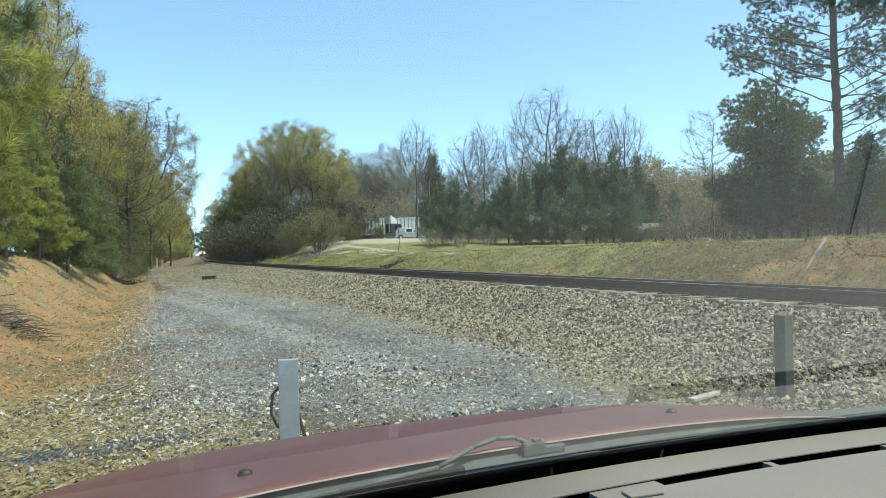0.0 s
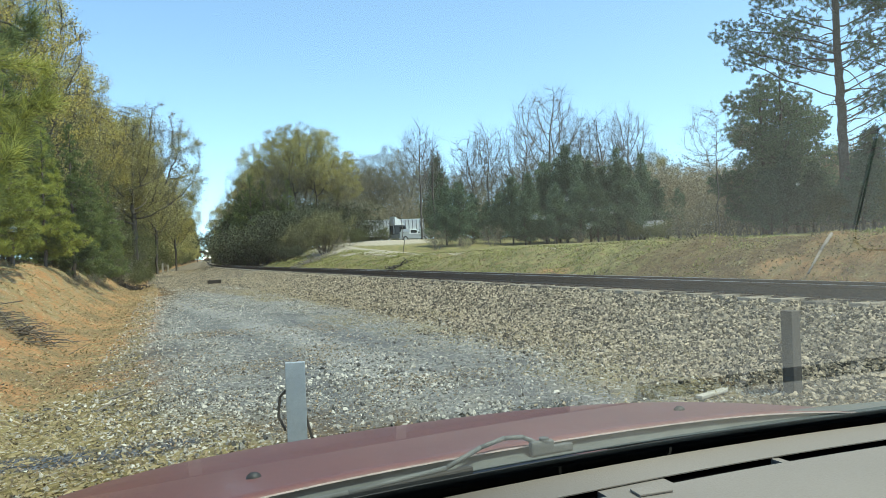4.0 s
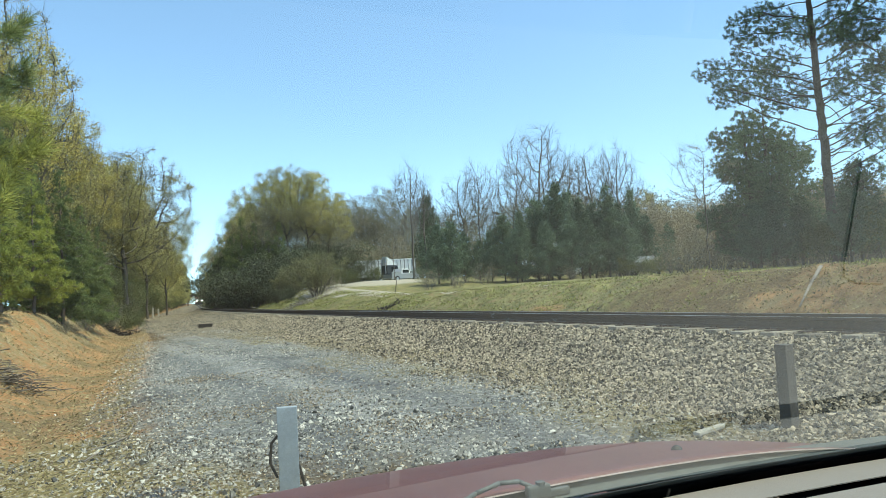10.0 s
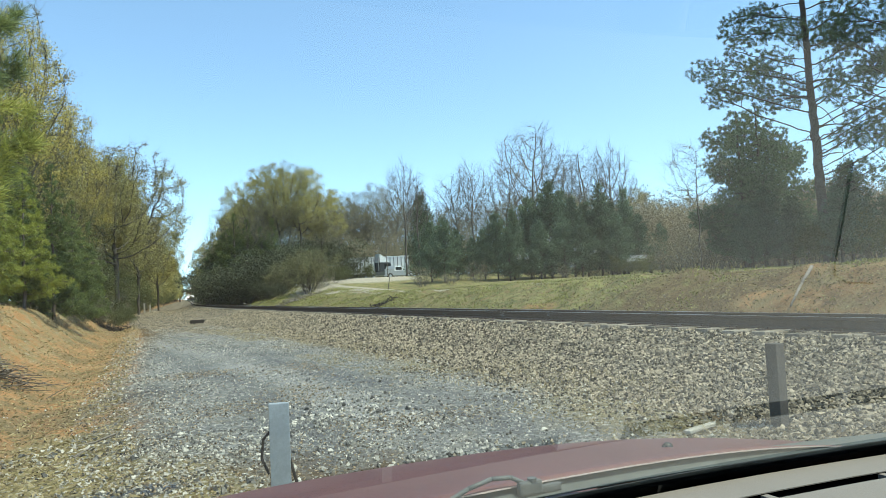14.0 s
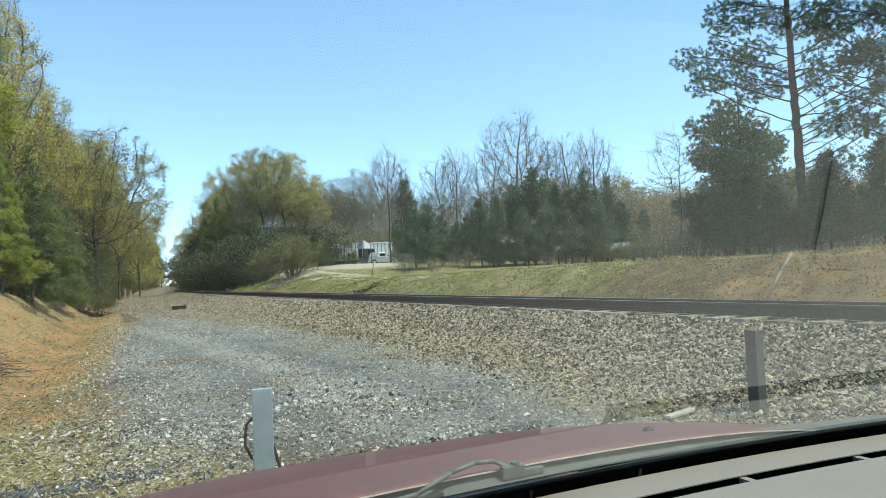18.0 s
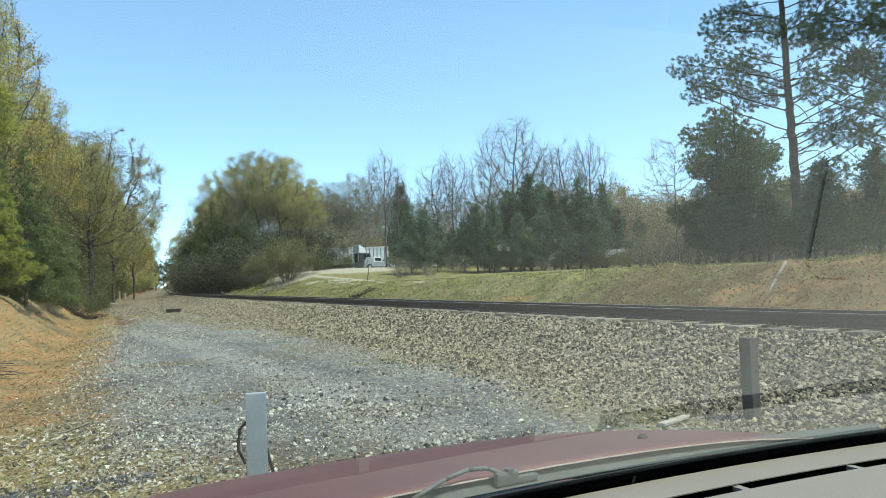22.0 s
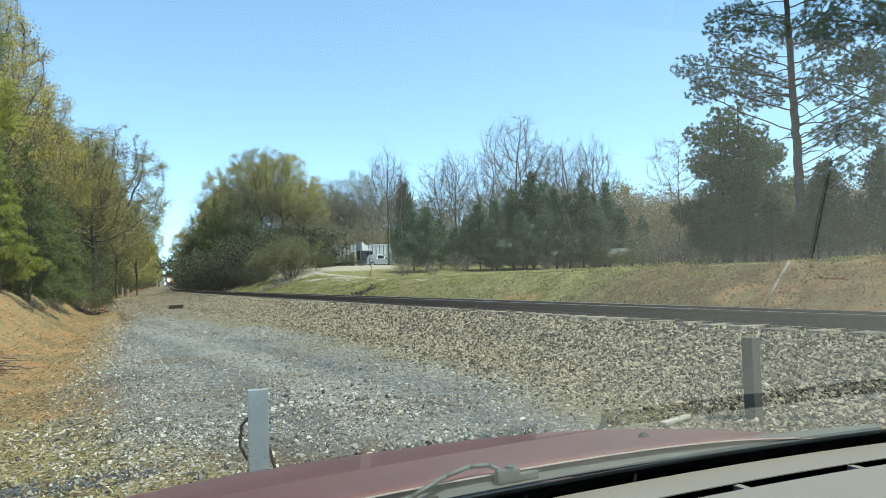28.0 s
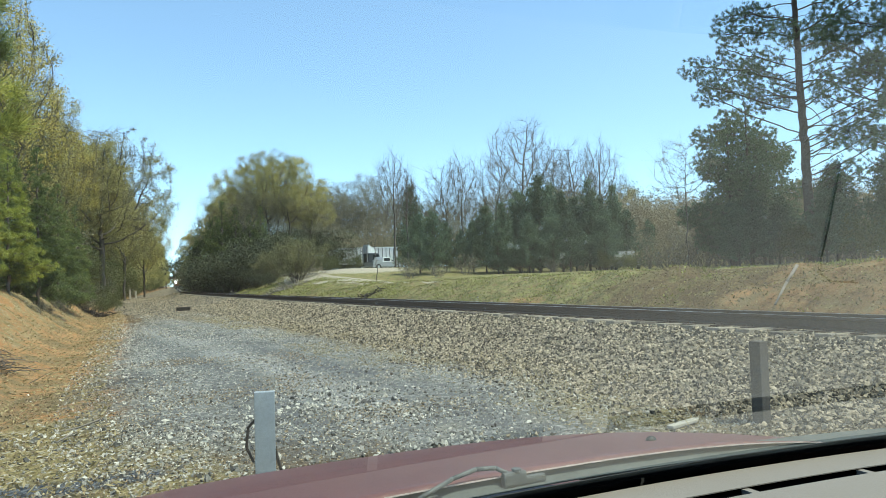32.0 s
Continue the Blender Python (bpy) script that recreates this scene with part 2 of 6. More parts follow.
M = {}
M["ground"] = ground_material()
M["stone"] = mat("ballast_stone", (0.165, 0.138, 0.102), 0.9, scale=3, vary=0.72, island=1.5, bump=0.3, detail=60, spec=0.25, tint=(0.44, 0.36, 0.25))
M["pebble"] = mat("road_stone", (0.225, 0.212, 0.19), 0.9, scale=3, vary=0.6, island=1.5, bump=0.2, detail=60, spec=0.25, tint=(0.54, 0.50, 0.42))
M["litter"] = mat("dry_leaf", (0.22, 0.155, 0.09), 0.8, scale=5, vary=0.5, island=1.2, bump=0, tint=(0.42, 0.315, 0.19), transl=0.3)
M["bank_litter"] = mat("dead_bank_grass", (0.17, 0.13, 0.06), 0.8, scale=2, vary=0.45, island=1.0, bump=0, tint=(0.34, 0.28, 0.13), transl=0.3)
M["tie"] = mat("weathered_tie", (0.17, 0.145, 0.12), 0.95, scale=7, vary=0.4, obj=0.8, bump=0.5, tint=(0.31, 0.265, 0.205), spec=0.2)
M["tie_dark"] = mat("creosote_tie", (0.045, 0.036, 0.03), 0.9, scale=9, vary=0.4, bump=0.5, spec=0.2)
M["rail"] = mat("rusty_rail", (0.075, 0.05, 0.04), 0.75, 0.3, scale=12, vary=0.35, bump=0.2)
M["railhead"] = mat("worn_steel", (0.42, 0.40, 0.38), 0.3, 0.9, scale=20, vary=0.15, bump=0.05)
M["galv"] = mat("galvanised_steel", (0.34, 0.37, 0.385), 0.55, 0.35, scale=18, vary=0.18, bump=0.12, detail=60)
M["wood_post"] = mat("old_timber", (0.075, 0.062, 0.052), 0.9, scale=8, vary=0.35, bump=0.5)
M["bark"] = mat("grey_brown_bark", (0.095, 0.08, 0.066), 0.95, scale=4, vary=0.35, bump=0.6, detail=18, obj=0.4, spec=0.15)
M["bark_pale"] = mat("pale_bare_bark", (0.135, 0.12, 0.104), 0.95, scale=4, vary=0.3, bump=0.4, detail=18, obj=0.4, spec=0.15)
M["bark_pine"] = mat("pine_bark", (0.135, 0.108, 0.09), 0.95, scale=5, vary=0.35, bump=0.8, detail=14, spec=0.15)
M["leaf_yellow"] = mat("young_yellow_green_leaf", (0.255, 0.235, 0.088), 0.6, scale=0.35, vary=0.3, island=0.7, obj=0.5, bump=0, tint=(0.52, 0.47, 0.20), transl=0.35, spec=0.3)
M["leaf_olive"] = mat("olive_spring_leaf", (0.26, 0.235, 0.08), 0.6, scale=0.5, vary=0.3, island=0.6, obj=0.5, bump=0, tint=(0.56, 0.49, 0.19), transl=0.35, spec=0.3)
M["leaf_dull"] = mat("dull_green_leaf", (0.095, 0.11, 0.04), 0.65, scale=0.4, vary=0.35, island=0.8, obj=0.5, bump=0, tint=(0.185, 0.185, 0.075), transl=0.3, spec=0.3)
M["bud"] = mat("brown_bud", (0.19, 0.168, 0.108), 0.8, scale=0.4, vary=0.3, island=0.8, obj=0.4, bump=0, tint=(0.34, 0.305, 0.19), transl=0.3)
M["thicket"] = mat("pale_brown_twig", (0.26, 0.215, 0.135), 0.85, scale=0.4, vary=0.3, island=0.8, obj=0.4, bump=0, tint=(0.42, 0.35, 0.22), transl=0.3)
M["cedar"] = mat("dark_cedar_spray", (0.075, 0.108, 0.068), 0.65, scale=0.7, vary=0.35, island=0.8, obj=0.4, bump=0, tint=(0.165, 0.215, 0.13), transl=0.35, spec=0.3)
M["needle"] = mat("pine_needle", (0.17, 0.19, 0.03), 0.5, scale=0.7, vary=0.35, island=0.8, obj=0.3, bump=0, tint=(0.56, 0.54, 0.12), transl=0.4, spec=0.4)
M["needle_far"] = mat("grey_green_needle", (0.085, 0.125, 0.07), 0.55, scale=0.6, vary=0.3, island=0.8, obj=0.3, bump=0, tint=(0.23, 0.285, 0.15), transl=0.3, spec=0.35)
M["leaf_gold"] = mat("golden_young_leaf", (0.34, 0.28, 0.065), 0.6, scale=0.5, vary=0.3, island=0.6, obj=0.4, bump=0, tint=(0.66, 0.53, 0.15), transl=0.35, spec=0.3)
M["needle_mid"] = mat("young_pine_needle", (0.10, 0.13, 0.025), 0.5, scale=0.6, vary=0.35, island=0.8, obj=0.4, bump=0, tint=(0.42, 0.43, 0.09), transl=0.4, spec=0.35)
M["needle_dark"] = mat("dark_pine_needle", (0.085, 0.115, 0.045), 0.5, scale=0.6, vary=0.35, island=0.8, obj=0.4, bump=0, tint=(0.29, 0.33, 0.11), transl=0.4, spec=0.35)
M["shrub_leaf"] = mat("olive_brown_twig_leaf", (0.095, 0.09, 0.043), 0.75, scale=0.8, vary=0.35, island=0.8, bump=0, tint=(0.31, 0.285, 0.13), transl=0.3, spec=0.3)
# olive darkened to carry the shade under the tall trees
M["shaded_twig"] = mat("dark_olive_twig_leaf", (0.05, 0.057, 0.036), 0.9, scale=0.8, vary=0.4, island=0.8, bump=0, tint=(0.14, 0.15, 0.085), transl=0.2, spec=0.2)
M["grass"] = mat("spring_grass", (0.17, 0.185, 0.045), 0.7, scale=1.6, vary=0.4, island=0.7, bump=0, tint=(0.38, 0.37, 0.10), transl=0.35)
M["straw"] = mat("dead_grass", (0.28, 0.215, 0.085), 0.8, scale=0.5, vary=0.35, island=0.8, bump=0, tint=(0.46, 0.37, 0.20), transl=0.3)
M["brown_stick"] = mat("brown_dead_stick", (0.10, 0.078, 0.058), 0.95, scale=6, vary=0.4, bump=0.3, island=0.6, tint=(0.20, 0.16, 0.12))
M["twig"] = mat("grey_dead_wood", (0.20, 0.17, 0.14), 0.95, scale=6, vary=0.4, bump=0.3, island=0.6)


# ---- mesh helpers ----
def mesh_of(name, verts, faces, materials, smooth=False, index=None):
    me = bpy.data.meshes.new(name)
    verts = np.asarray(verts, np.float32)
    if isinstance(faces, np.ndarray):
        k = faces.shape[1]
        me.vertices.add(len(verts))
        me.vertices.foreach_set("co", verts.ravel())
        me.loops.add(faces.size)
        me.loops.foreach_set("vertex_index", faces.ravel().astype(np.int32))
        me.polygons.add(len(faces))
        me.polygons.foreach_set("loop_start", np.arange(0, faces.size, k, dtype=np.int32))
        if index is not None:
            me.polygons.foreach_set("material_index", index.astype(np.int32))
        me.polygons.foreach_set("use_smooth", np.full(len(faces), smooth))
        me.update(calc_edges=True)
        me.validate()
    else:
        me.from_pydata([tuple(v) for v in verts], [], faces)
        me.update()
        for f in me.polygons:
            f.use_smooth = smooth
    for q in materials:
        me.materials.append(q)
    return me


def thing(name, m, label, category, group="", kind=""):
    ob = new(name)
    ob.matrix_world = m
    ob.empty_display_size = 0.2
    return tagged(ob, label, category, group, kind)


def part(name, bm, material, parent, label="", smooth=False, m=None):
    me = bpy.data.meshes.new(name)
    bm.normal_update()
    bm.to_mesh(me)
    bm.free()
    me.materials.append(material)
    for f in me.polygons:
        f.use_smooth = smooth
    ob = new(name, me)
    ob.parent = parent
    if m is not None:
        ob.matrix_basis = m
    return tagged(ob, label) if label else ob


def part_mesh(name, me, parent, label="", m=None):
    ob = new(name, me)
    ob.parent = parent
    if m is not None:
        ob.matrix_basis = m
    return tagged(ob, label) if label else ob


def box(bm, lo, hi, bevel=0.0, m=None):
    lo, hi = Vector(lo), Vector(hi)
    r = bmesh.ops.create_cube(bm, size=1.0, matrix=(m or Matrix()) @ Matrix.Translation((lo + hi) / 2) @ Matrix.Diagonal((*(hi - lo), 1)))
    if bevel:
        es = list({e for v in r["verts"] for e in v.link_edges})
        bmesh.ops.bevel(bm, geom=es, offset=bevel, segments=2, affect="EDGES", profile=0.6)
    return bm


def boxed(lo, hi, bevel=0.0, m=None):
    return box(bmesh.new(), lo, hi, bevel, m)


def cyl(bm, p0, p1, r0, r1=None, n=12, cap=True):
    p0, p1 = Vector(p0), Vector(p1)
    d = p1 - p0
    m = Matrix.Translation((p0 + p1) / 2) @ d.to_track_quat("Z", "Y").to_matrix().to_4x4()
    bmesh.ops.create_cone(bm, cap_ends=cap, segments=n, radius1=r0, radius2=r0 if r1 is None else r1, depth=d.length, matrix=m)
    return bm


def tube(points, r, n=6):
    """A bent round bar through the points."""
    bm = bmesh.new()
    for p, q in zip(points[:-1], points[1:]):
        cyl(bm, p, q, r, n=n)
    for p in points[1:-1]:
        bmesh.ops.create_icosphere(bm, subdivisions=1, radius=r * 1.02, matrix=Matrix.Translation(p))
    return bm


def extrude_profile(pts, x0, x1, bm=None):
    """A solid with the y, z profile pts between x0 and x1."""
    bm = bm or bmesh.new()
    v0 = [bm.verts.new((x0, y, z)) for y, z in pts]
    v1 = [bm.verts.new((x1, y, z)) for y, z in pts]
    bm.faces.new(v0[::-1])
    bm.faces.new(v1)
    for i in range(len(pts)):
        j = (i + 1) % len(pts)
        bm.faces.new((v0[i], v0[j], v1[j], v1[i]))
    bmesh.ops.recalc_face_normals(bm, faces=bm.faces[:])
    return bm


def limbs(seg, sides=5):
    """Tapered limbs from rows p0, p1, r0, r1; thin twigs get three sides."""
    s = np.asarray(seg, float)
    thin = s[:, 6] < 0.035
    if sides > 3 and thin.any() and not thin.all():
        v0, f0 = limbs(s[~thin], sides)
        v1, f1 = limbs(s[thin], 3)
        return np.concatenate([v0, v1]), np.concatenate([f0, f1 + len(v0)])
    if sides > 3 and thin.all():
        sides = 3
    p0, p1, r0, r1 = s[:, 0:3], s[:, 3:6], s[:, 6], s[:, 7]
    d = p1 - p0
    d /= np.linalg.norm(d, axis=1)[:, None] + 1e-9
    ref = np.where(np.abs(d[:, 2:3]) > 0.9, np.array([[1.0, 0, 0]]), np.array([[0, 0, 1.0]]))
    u = np.cross(d, ref)
    u /= np.linalg.norm(u, axis=1)[:, None] + 1e-9
    w = np.cross(d, u)
    ang = np.arange(sides) * 2 * math.pi / sides
    ring = np.cos(ang)[None, :, None] * u[:, None, :] + np.sin(ang)[None, :, None] * w[:, None, :]
    a = p0[:, None, :] + ring * r0[:, None, None]
    b = p1[:, None, :] + ring * r1[:, None, None]
    verts = np.concatenate([a, b], 1).reshape(-1, 3)
    i = np.arange(sides)
    q = np.stack([i, (i + 1) % sides, (i + 1) % sides + sides, i + sides], 1)
    faces = (np.arange(len(s))[:, None, None] * 2 * sides + q[None]).reshape(-1, 4)
    return verts, faces


def blades(c, axis, size, width, rng):
    """Pointed leaves: centre, long axis, length and width; one rhombus each."""
    n = len(c)
    r = rng.normal(size=(n, 3))
    s = np.cross(axis, r)
    s /= np.linalg.norm(s, axis=1)[:, None] + 1e-9
    size, width = np.broadcast_to(size, n)[:, None], np.broadcast_to(width, n)[:, None]
    v = np.stack([c, c + axis * size * 0.5 + s * width * 0.5, c + axis * size, c + axis * size * 0.5 - s * width * 0.5], 1)
    return v.reshape(-1, 3), np.arange(4 * n).reshape(n, 4)


def unit(v):
    return v / (np.linalg.norm(v, axis=-1, keepdims=True) + 1e-9)


# ---- ground: one sheet to the horizon ----
def build_ground():
    def steps(stops):
        out = []
        for (x0, d0), (x1, d1) in zip(stops[:-1], stops[1:]):
            n = max(1, int(round(2 * (x1 - x0) / (d0 + d1))))
            u = np.arange(n) / n
            out.extend(x0 + (x1 - x0) * (u * 2 * d0 + u * u * (d1 - d0)) / (d0 + d1))
        return np.array(out + [stops[-1][0]])
    aa = steps([(-2500, 500), (-200, 60), (-20, 2.0), (2, 0.25), (20, 0.3), (60, 0.9), (130, 4), (400, 30), (4000, 600)])
    pp = steps([(-2500, 500), (-300, 60), (-30, 3), (-16, 0.5), (-13, 0.2), (7, 0.2), (12, 0.6), (40, 4), (300, 60), (2500, 500)])
    A, P = np.meshgrid(aa, pp, indexing="ij")
    x, y = xy(A, P)
    z = height(A, P)
    na, npp = A.shape
    v = np.stack([x, y, z], -1).reshape(-1, 3)
    i, j = np.meshgrid(np.arange(na - 1), np.arange(npp - 1), indexing="ij")
    q = (i * npp + j)
    f = np.stack([q, q + npp, q + npp + 1, q + 1], -1).reshape(-1, 4)[:, ::-1]
    me = mesh_of("ground", v, f, [M["ground"]], smooth=True)
    a = A.ravel()
    p = shifted(a, P.ravel())

    def band(lo, hi, soft=0.3):
        return np.clip((p - lo) / soft + 0.5, 0, 1) * np.clip((hi - p) / soft + 0.5, 0, 1)
    wob = 0.9 * hash_noise(a, p, 2.7) + 0.5 * hash_noise(a, p, 0.9)
    gx, gy = xy(a, P.ravel())
    lane_x = np.interp(gy, [3, 6.9, 8.4, 12.2, 25.8, 45], [1.6, 0.67, 0.0, -1.9, -9.8, -21])
    ruts = sum(np.exp(-((gx - lane_x - o + 0.3 * wob) / 0.42) ** 2) for o in (0.0, -1.75))
    middle = np.exp(-((gx - lane_x + 0.9 + 0.4 * wob) / 0.45) ** 2)
    masks = {
        "m_ballast": np.clip((p + 3.9 + 5.4 * np.clip((a - 20) / 22, 0, 1) + 0.5 * wob) / 1.1 + 0.5, 0, 1) * np.clip((3.0 - p) / 0.9 + 0.5, 0, 1),
        "m_rut": np.clip(ruts, 0, 1) * np.clip((gy - 4) / 3, 0, 1) * np.clip((40 - gy) / 15, 0, 1) * np.clip(0.75 + wob, 0, 1),
        "m_pale": np.clip(middle, 0, 1) * np.clip((gy - 5) / 3, 0, 1) * np.clip((36 - gy) / 15, 0, 1) * np.clip(0.6 + wob, 0, 1),
        "m_dark": np.exp(-((gy - 5.25 + 0.2 * wob) / 0.22) ** 2) * np.clip((-1.7 - gx) / 0.4, 0, 1) * np.clip((gx + 4.6) / 0.5, 0, 1),
        "m_gravel": np.clip(1.35 - np.abs(p + 6.5 + 0.25 * wob) / (2.7 + 0.5 * np.exp(-((a - 11.5) / 6.0) ** 2) * (p < -6)), 0, 1) * 0.95 * np.clip((a - 3.0) / 4.0, np.where(p > -7, 0.8, 0.25), 1) * np.clip((42 - a) / 20, 0, 1),
        "m_straw": np.clip(band(-12.5, -9.0, 1.2) * np.clip((9.5 - a) / 4, 0, 1) + 0.65 * band(-10.4, -8.0, 1.0) * np.clip((12 - a) / 6, 0, 1) + 0.45 * band(-13.4, -10.5, 1.0) * np.clip((a - 9) / 4, 0, 1) * np.clip((50 - a) / 15, 0, 1) + 0.2 * band(-9.9, -8.3, 0.8) * np.clip((a - 12) / 6, 0, 1) * np.clip((60 - a) / 20, 0, 1) + 0.3 * band(3.4, 9.0, 0.8) * np.clip((18 - a) / 6, 0, 1) + 0.75 * band(-5.3, -3.4, 0.8) * np.clip(0.6 + wob * 1.5, 0, 1), 0, 1),
        "m_clay": np.clip(band(-13.0, -8.7, 0.9) * (0.95 + 0.3 * wob) + band(2.9, 6.6, 0.8) * (np.clip((13 - a) / 5, 0.05, 0.5)) + 0.75 * band(2.8, 4.4, 0.5) * np.clip(3 * (wob - 0.02), 0, 1), 0, 1),
        "m_green": np.clip(band(3.0, 60.0, 0.8) * (1 - 0.62 * np.clip((20 - a) / 6, 0, 1) * (p < 9)) + 0.35 * band(-40, -12.5, 1.0), 0, 1),
        "m_lane": np.clip(band(6.5, 9.2, 0.5) * np.clip((a - 20) / 6, 0, 1) + np.clip(1.6 - np.hypot((a - 66) / 13, (p - 14) / 5.0) * 1.2, 0, 1) * (a > 38), 0, 1),
    }
    for name, val in masks.items():
        at = me.attributes.new(name, "FLOAT", "POINT")
        at.data.foreach_set("value", np.clip(val, 0, 1).astype(np.float32))
    return tagged(new("ground", me), "gravel, clay and grass ground beside the railway track", "ground", kind="structure")


build_ground()


# ---- railway ----
RAIL = [(-0.070, 0.0), (-0.070, 0.012), (-0.012, 0.030), (-0.009, 0.128), (-0.036, 0.140), (-0.036, 0.168), (-0.030, 0.176), (0.030, 0.176), (0.036, 0.168), (0.036, 0.140), (0.009, 0.128), (0.012, 0.030), (0.070, 0.012), (0.070, 0.0)]


def cross_z(p):
    """Height of the ties' upper face: the outer rail is raised on the curve."""
    return 0.535 - 0.04 * p


def build_rail(p0, name):
    aa = np.concatenate([np.arange(-60, 20, 4.0), np.arange(20, 130, 2.0), np.arange(130, 446, 15.0)])
    z0 = cross_z(p0) + 0.016
    k = len(RAIL)
    v = np.concatenate([np.stack([*xy(aa, p0 + q), np.full(len(aa), z0 + h)], -1)[:, None] for q, h in RAIL], 1).reshape(-1, 3)
    i, j = np.meshgrid(np.arange(len(aa) - 1), np.arange(k), indexing="ij")
    f = np.stack([i * k + j, i * k + (j + 1) % k, (i + 1) * k + (j + 1) % k, (i + 1) * k + j], -1).reshape(-1, 4)
    idx = np.where((j == 6) , 1, 0).ravel()
    me = mesh_of(name, v, f[:, ::-1], [M["rail"], M["railhead"]], index=idx)
    return me


track = thing("railway_track", Matrix(), "single railway track of rusty rails on weathered ties in ballast", "railway track", kind="structure")
for p0 in (-0.755, 0.755):
    part_mesh("rail", build_rail(p0, "rail"), track, "rusty brown steel rail with a worn bright head")


def tie_mesh():
    bm = boxed((-0.11, -1.30, -0.18), (0.11, 1.30, 0.0), 0.012)
    me = bpy.data.meshes.new("tie")
    bm.to_mesh(me)
    bm.free()
    me.materials.append(M["tie"])
    return me


def plate_mesh():
    bm = boxed((-0.09, -0.17, 0.0), (0.09, 0.17, 0.016), 0.003)
    for sx in (-0.06, 0.06):
        for sy in (-0.085, 0.085):
            box(bm, (sx - 0.012, sy - 0.012, 0.016), (sx + 0.012, sy + 0.012, 0.045))
    me = bpy.data.meshes.new("tie_plate")
    bm.to_mesh(me)
    bm.free()
    me.materials.append(M["rail"])
    return me


TIE, PLATE = tie_mesh(), plate_mesh()
rr = random.Random(3)
for k in range(150):
    a = 1.0 + 0.53 * k + rr.uniform(-0.03, 0.03)
    x, y = xy(a, rr.uniform(-0.05, 0.05))
    m = pose(float(x), float(y), cross_z(0) + rr.uniform(-0.012, 0.004), 0, 0, track_yaw(a) + 90 + rr.uniform(-1, 1)) @ pose(0, 0, 0, 2.3, 0, 0)
    part_mesh("tie", TIE, track, m=m)
for k in range(60):
    a = 5.0 + 0.53 * k
    for p0 in (-0.755, 0.755):
        x, y = xy(a, p0)
        part_mesh("tie_plate", PLATE, track, m=pose(float(x), float(y), cross_z(p0), 0, 0, track_yaw(a) + 90))


# ---- stones ----
def stones(name, a, p, size, rng, material, label, lift=0.25):
    """Broken stones: squashed, skewed octahedra of eight faces with blunt tips."""
    n = len(a)
    x, y = xy(a, p)
    z = height(a, p)
    base = np.array([[1, 0, 0], [0, 1, 0], [-1, 0, 0], [0, -1, 0], [0.2, 0.1, 1], [-0.1, 0.15, -1], [0.65, 0.6, 0.55], [-0.6, -0.6, 0.6]], float)
    v = base[None] * (1 + 0.55 * rng.uniform(-1, 1, (n, 8, 1))) + 0.18 * rng.normal(size=(n, 8, 3))
    v[:, :, 2] *= rng.uniform(0.6, 1.1, (n, 1))
    v[:, :, 1] *= rng.uniform(0.55, 1.0, (n, 1))
    yaw, tip = rng.uniform(0, 6.28, n), rng.uniform(-0.5, 0.5, n)
    cy, sy, ct, st = np.cos(yaw)[:, None], np.sin(yaw)[:, None], np.cos(tip)[:, None], np.sin(tip)[:, None]
    vx, vz = v[..., 0] * ct - v[..., 2] * st, v[..., 0] * st + v[..., 2] * ct
    vx, vy = vx * cy - v[..., 1] * sy, vx * sy + v[..., 1] * cy
    s = np.asarray(size)[:, None] * 0.5
    w = np.stack([vx * s + x[:, None], vy * s + y[:, None], vz * s + z[:, None] + s * lift], -1).reshape(-1, 3)
    f = np.array([[0, 1, 6], [1, 4, 6], [4, 0, 6], [1, 2, 4], [2, 7, 4], [2, 3, 7], [3, 4, 7], [3, 0, 4], [1, 0, 5], [2, 1, 5], [3, 2, 5], [0, 3, 5]])
    f = (np.arange(n)[:, None, None] * 8 + f[None]).reshape(-1, 3)
    return tagged(new(name, mesh_of(name, w, f, [material])), label, "gravel", kind="stuff")


def scatter(n, a0, a1, p0, p1, rng, power=1.0):
    """More points towards a0."""
    return a0 + (a1 - a0) * rng.uniform(0, 1, n) ** power, rng.uniform(p0, p1, n)


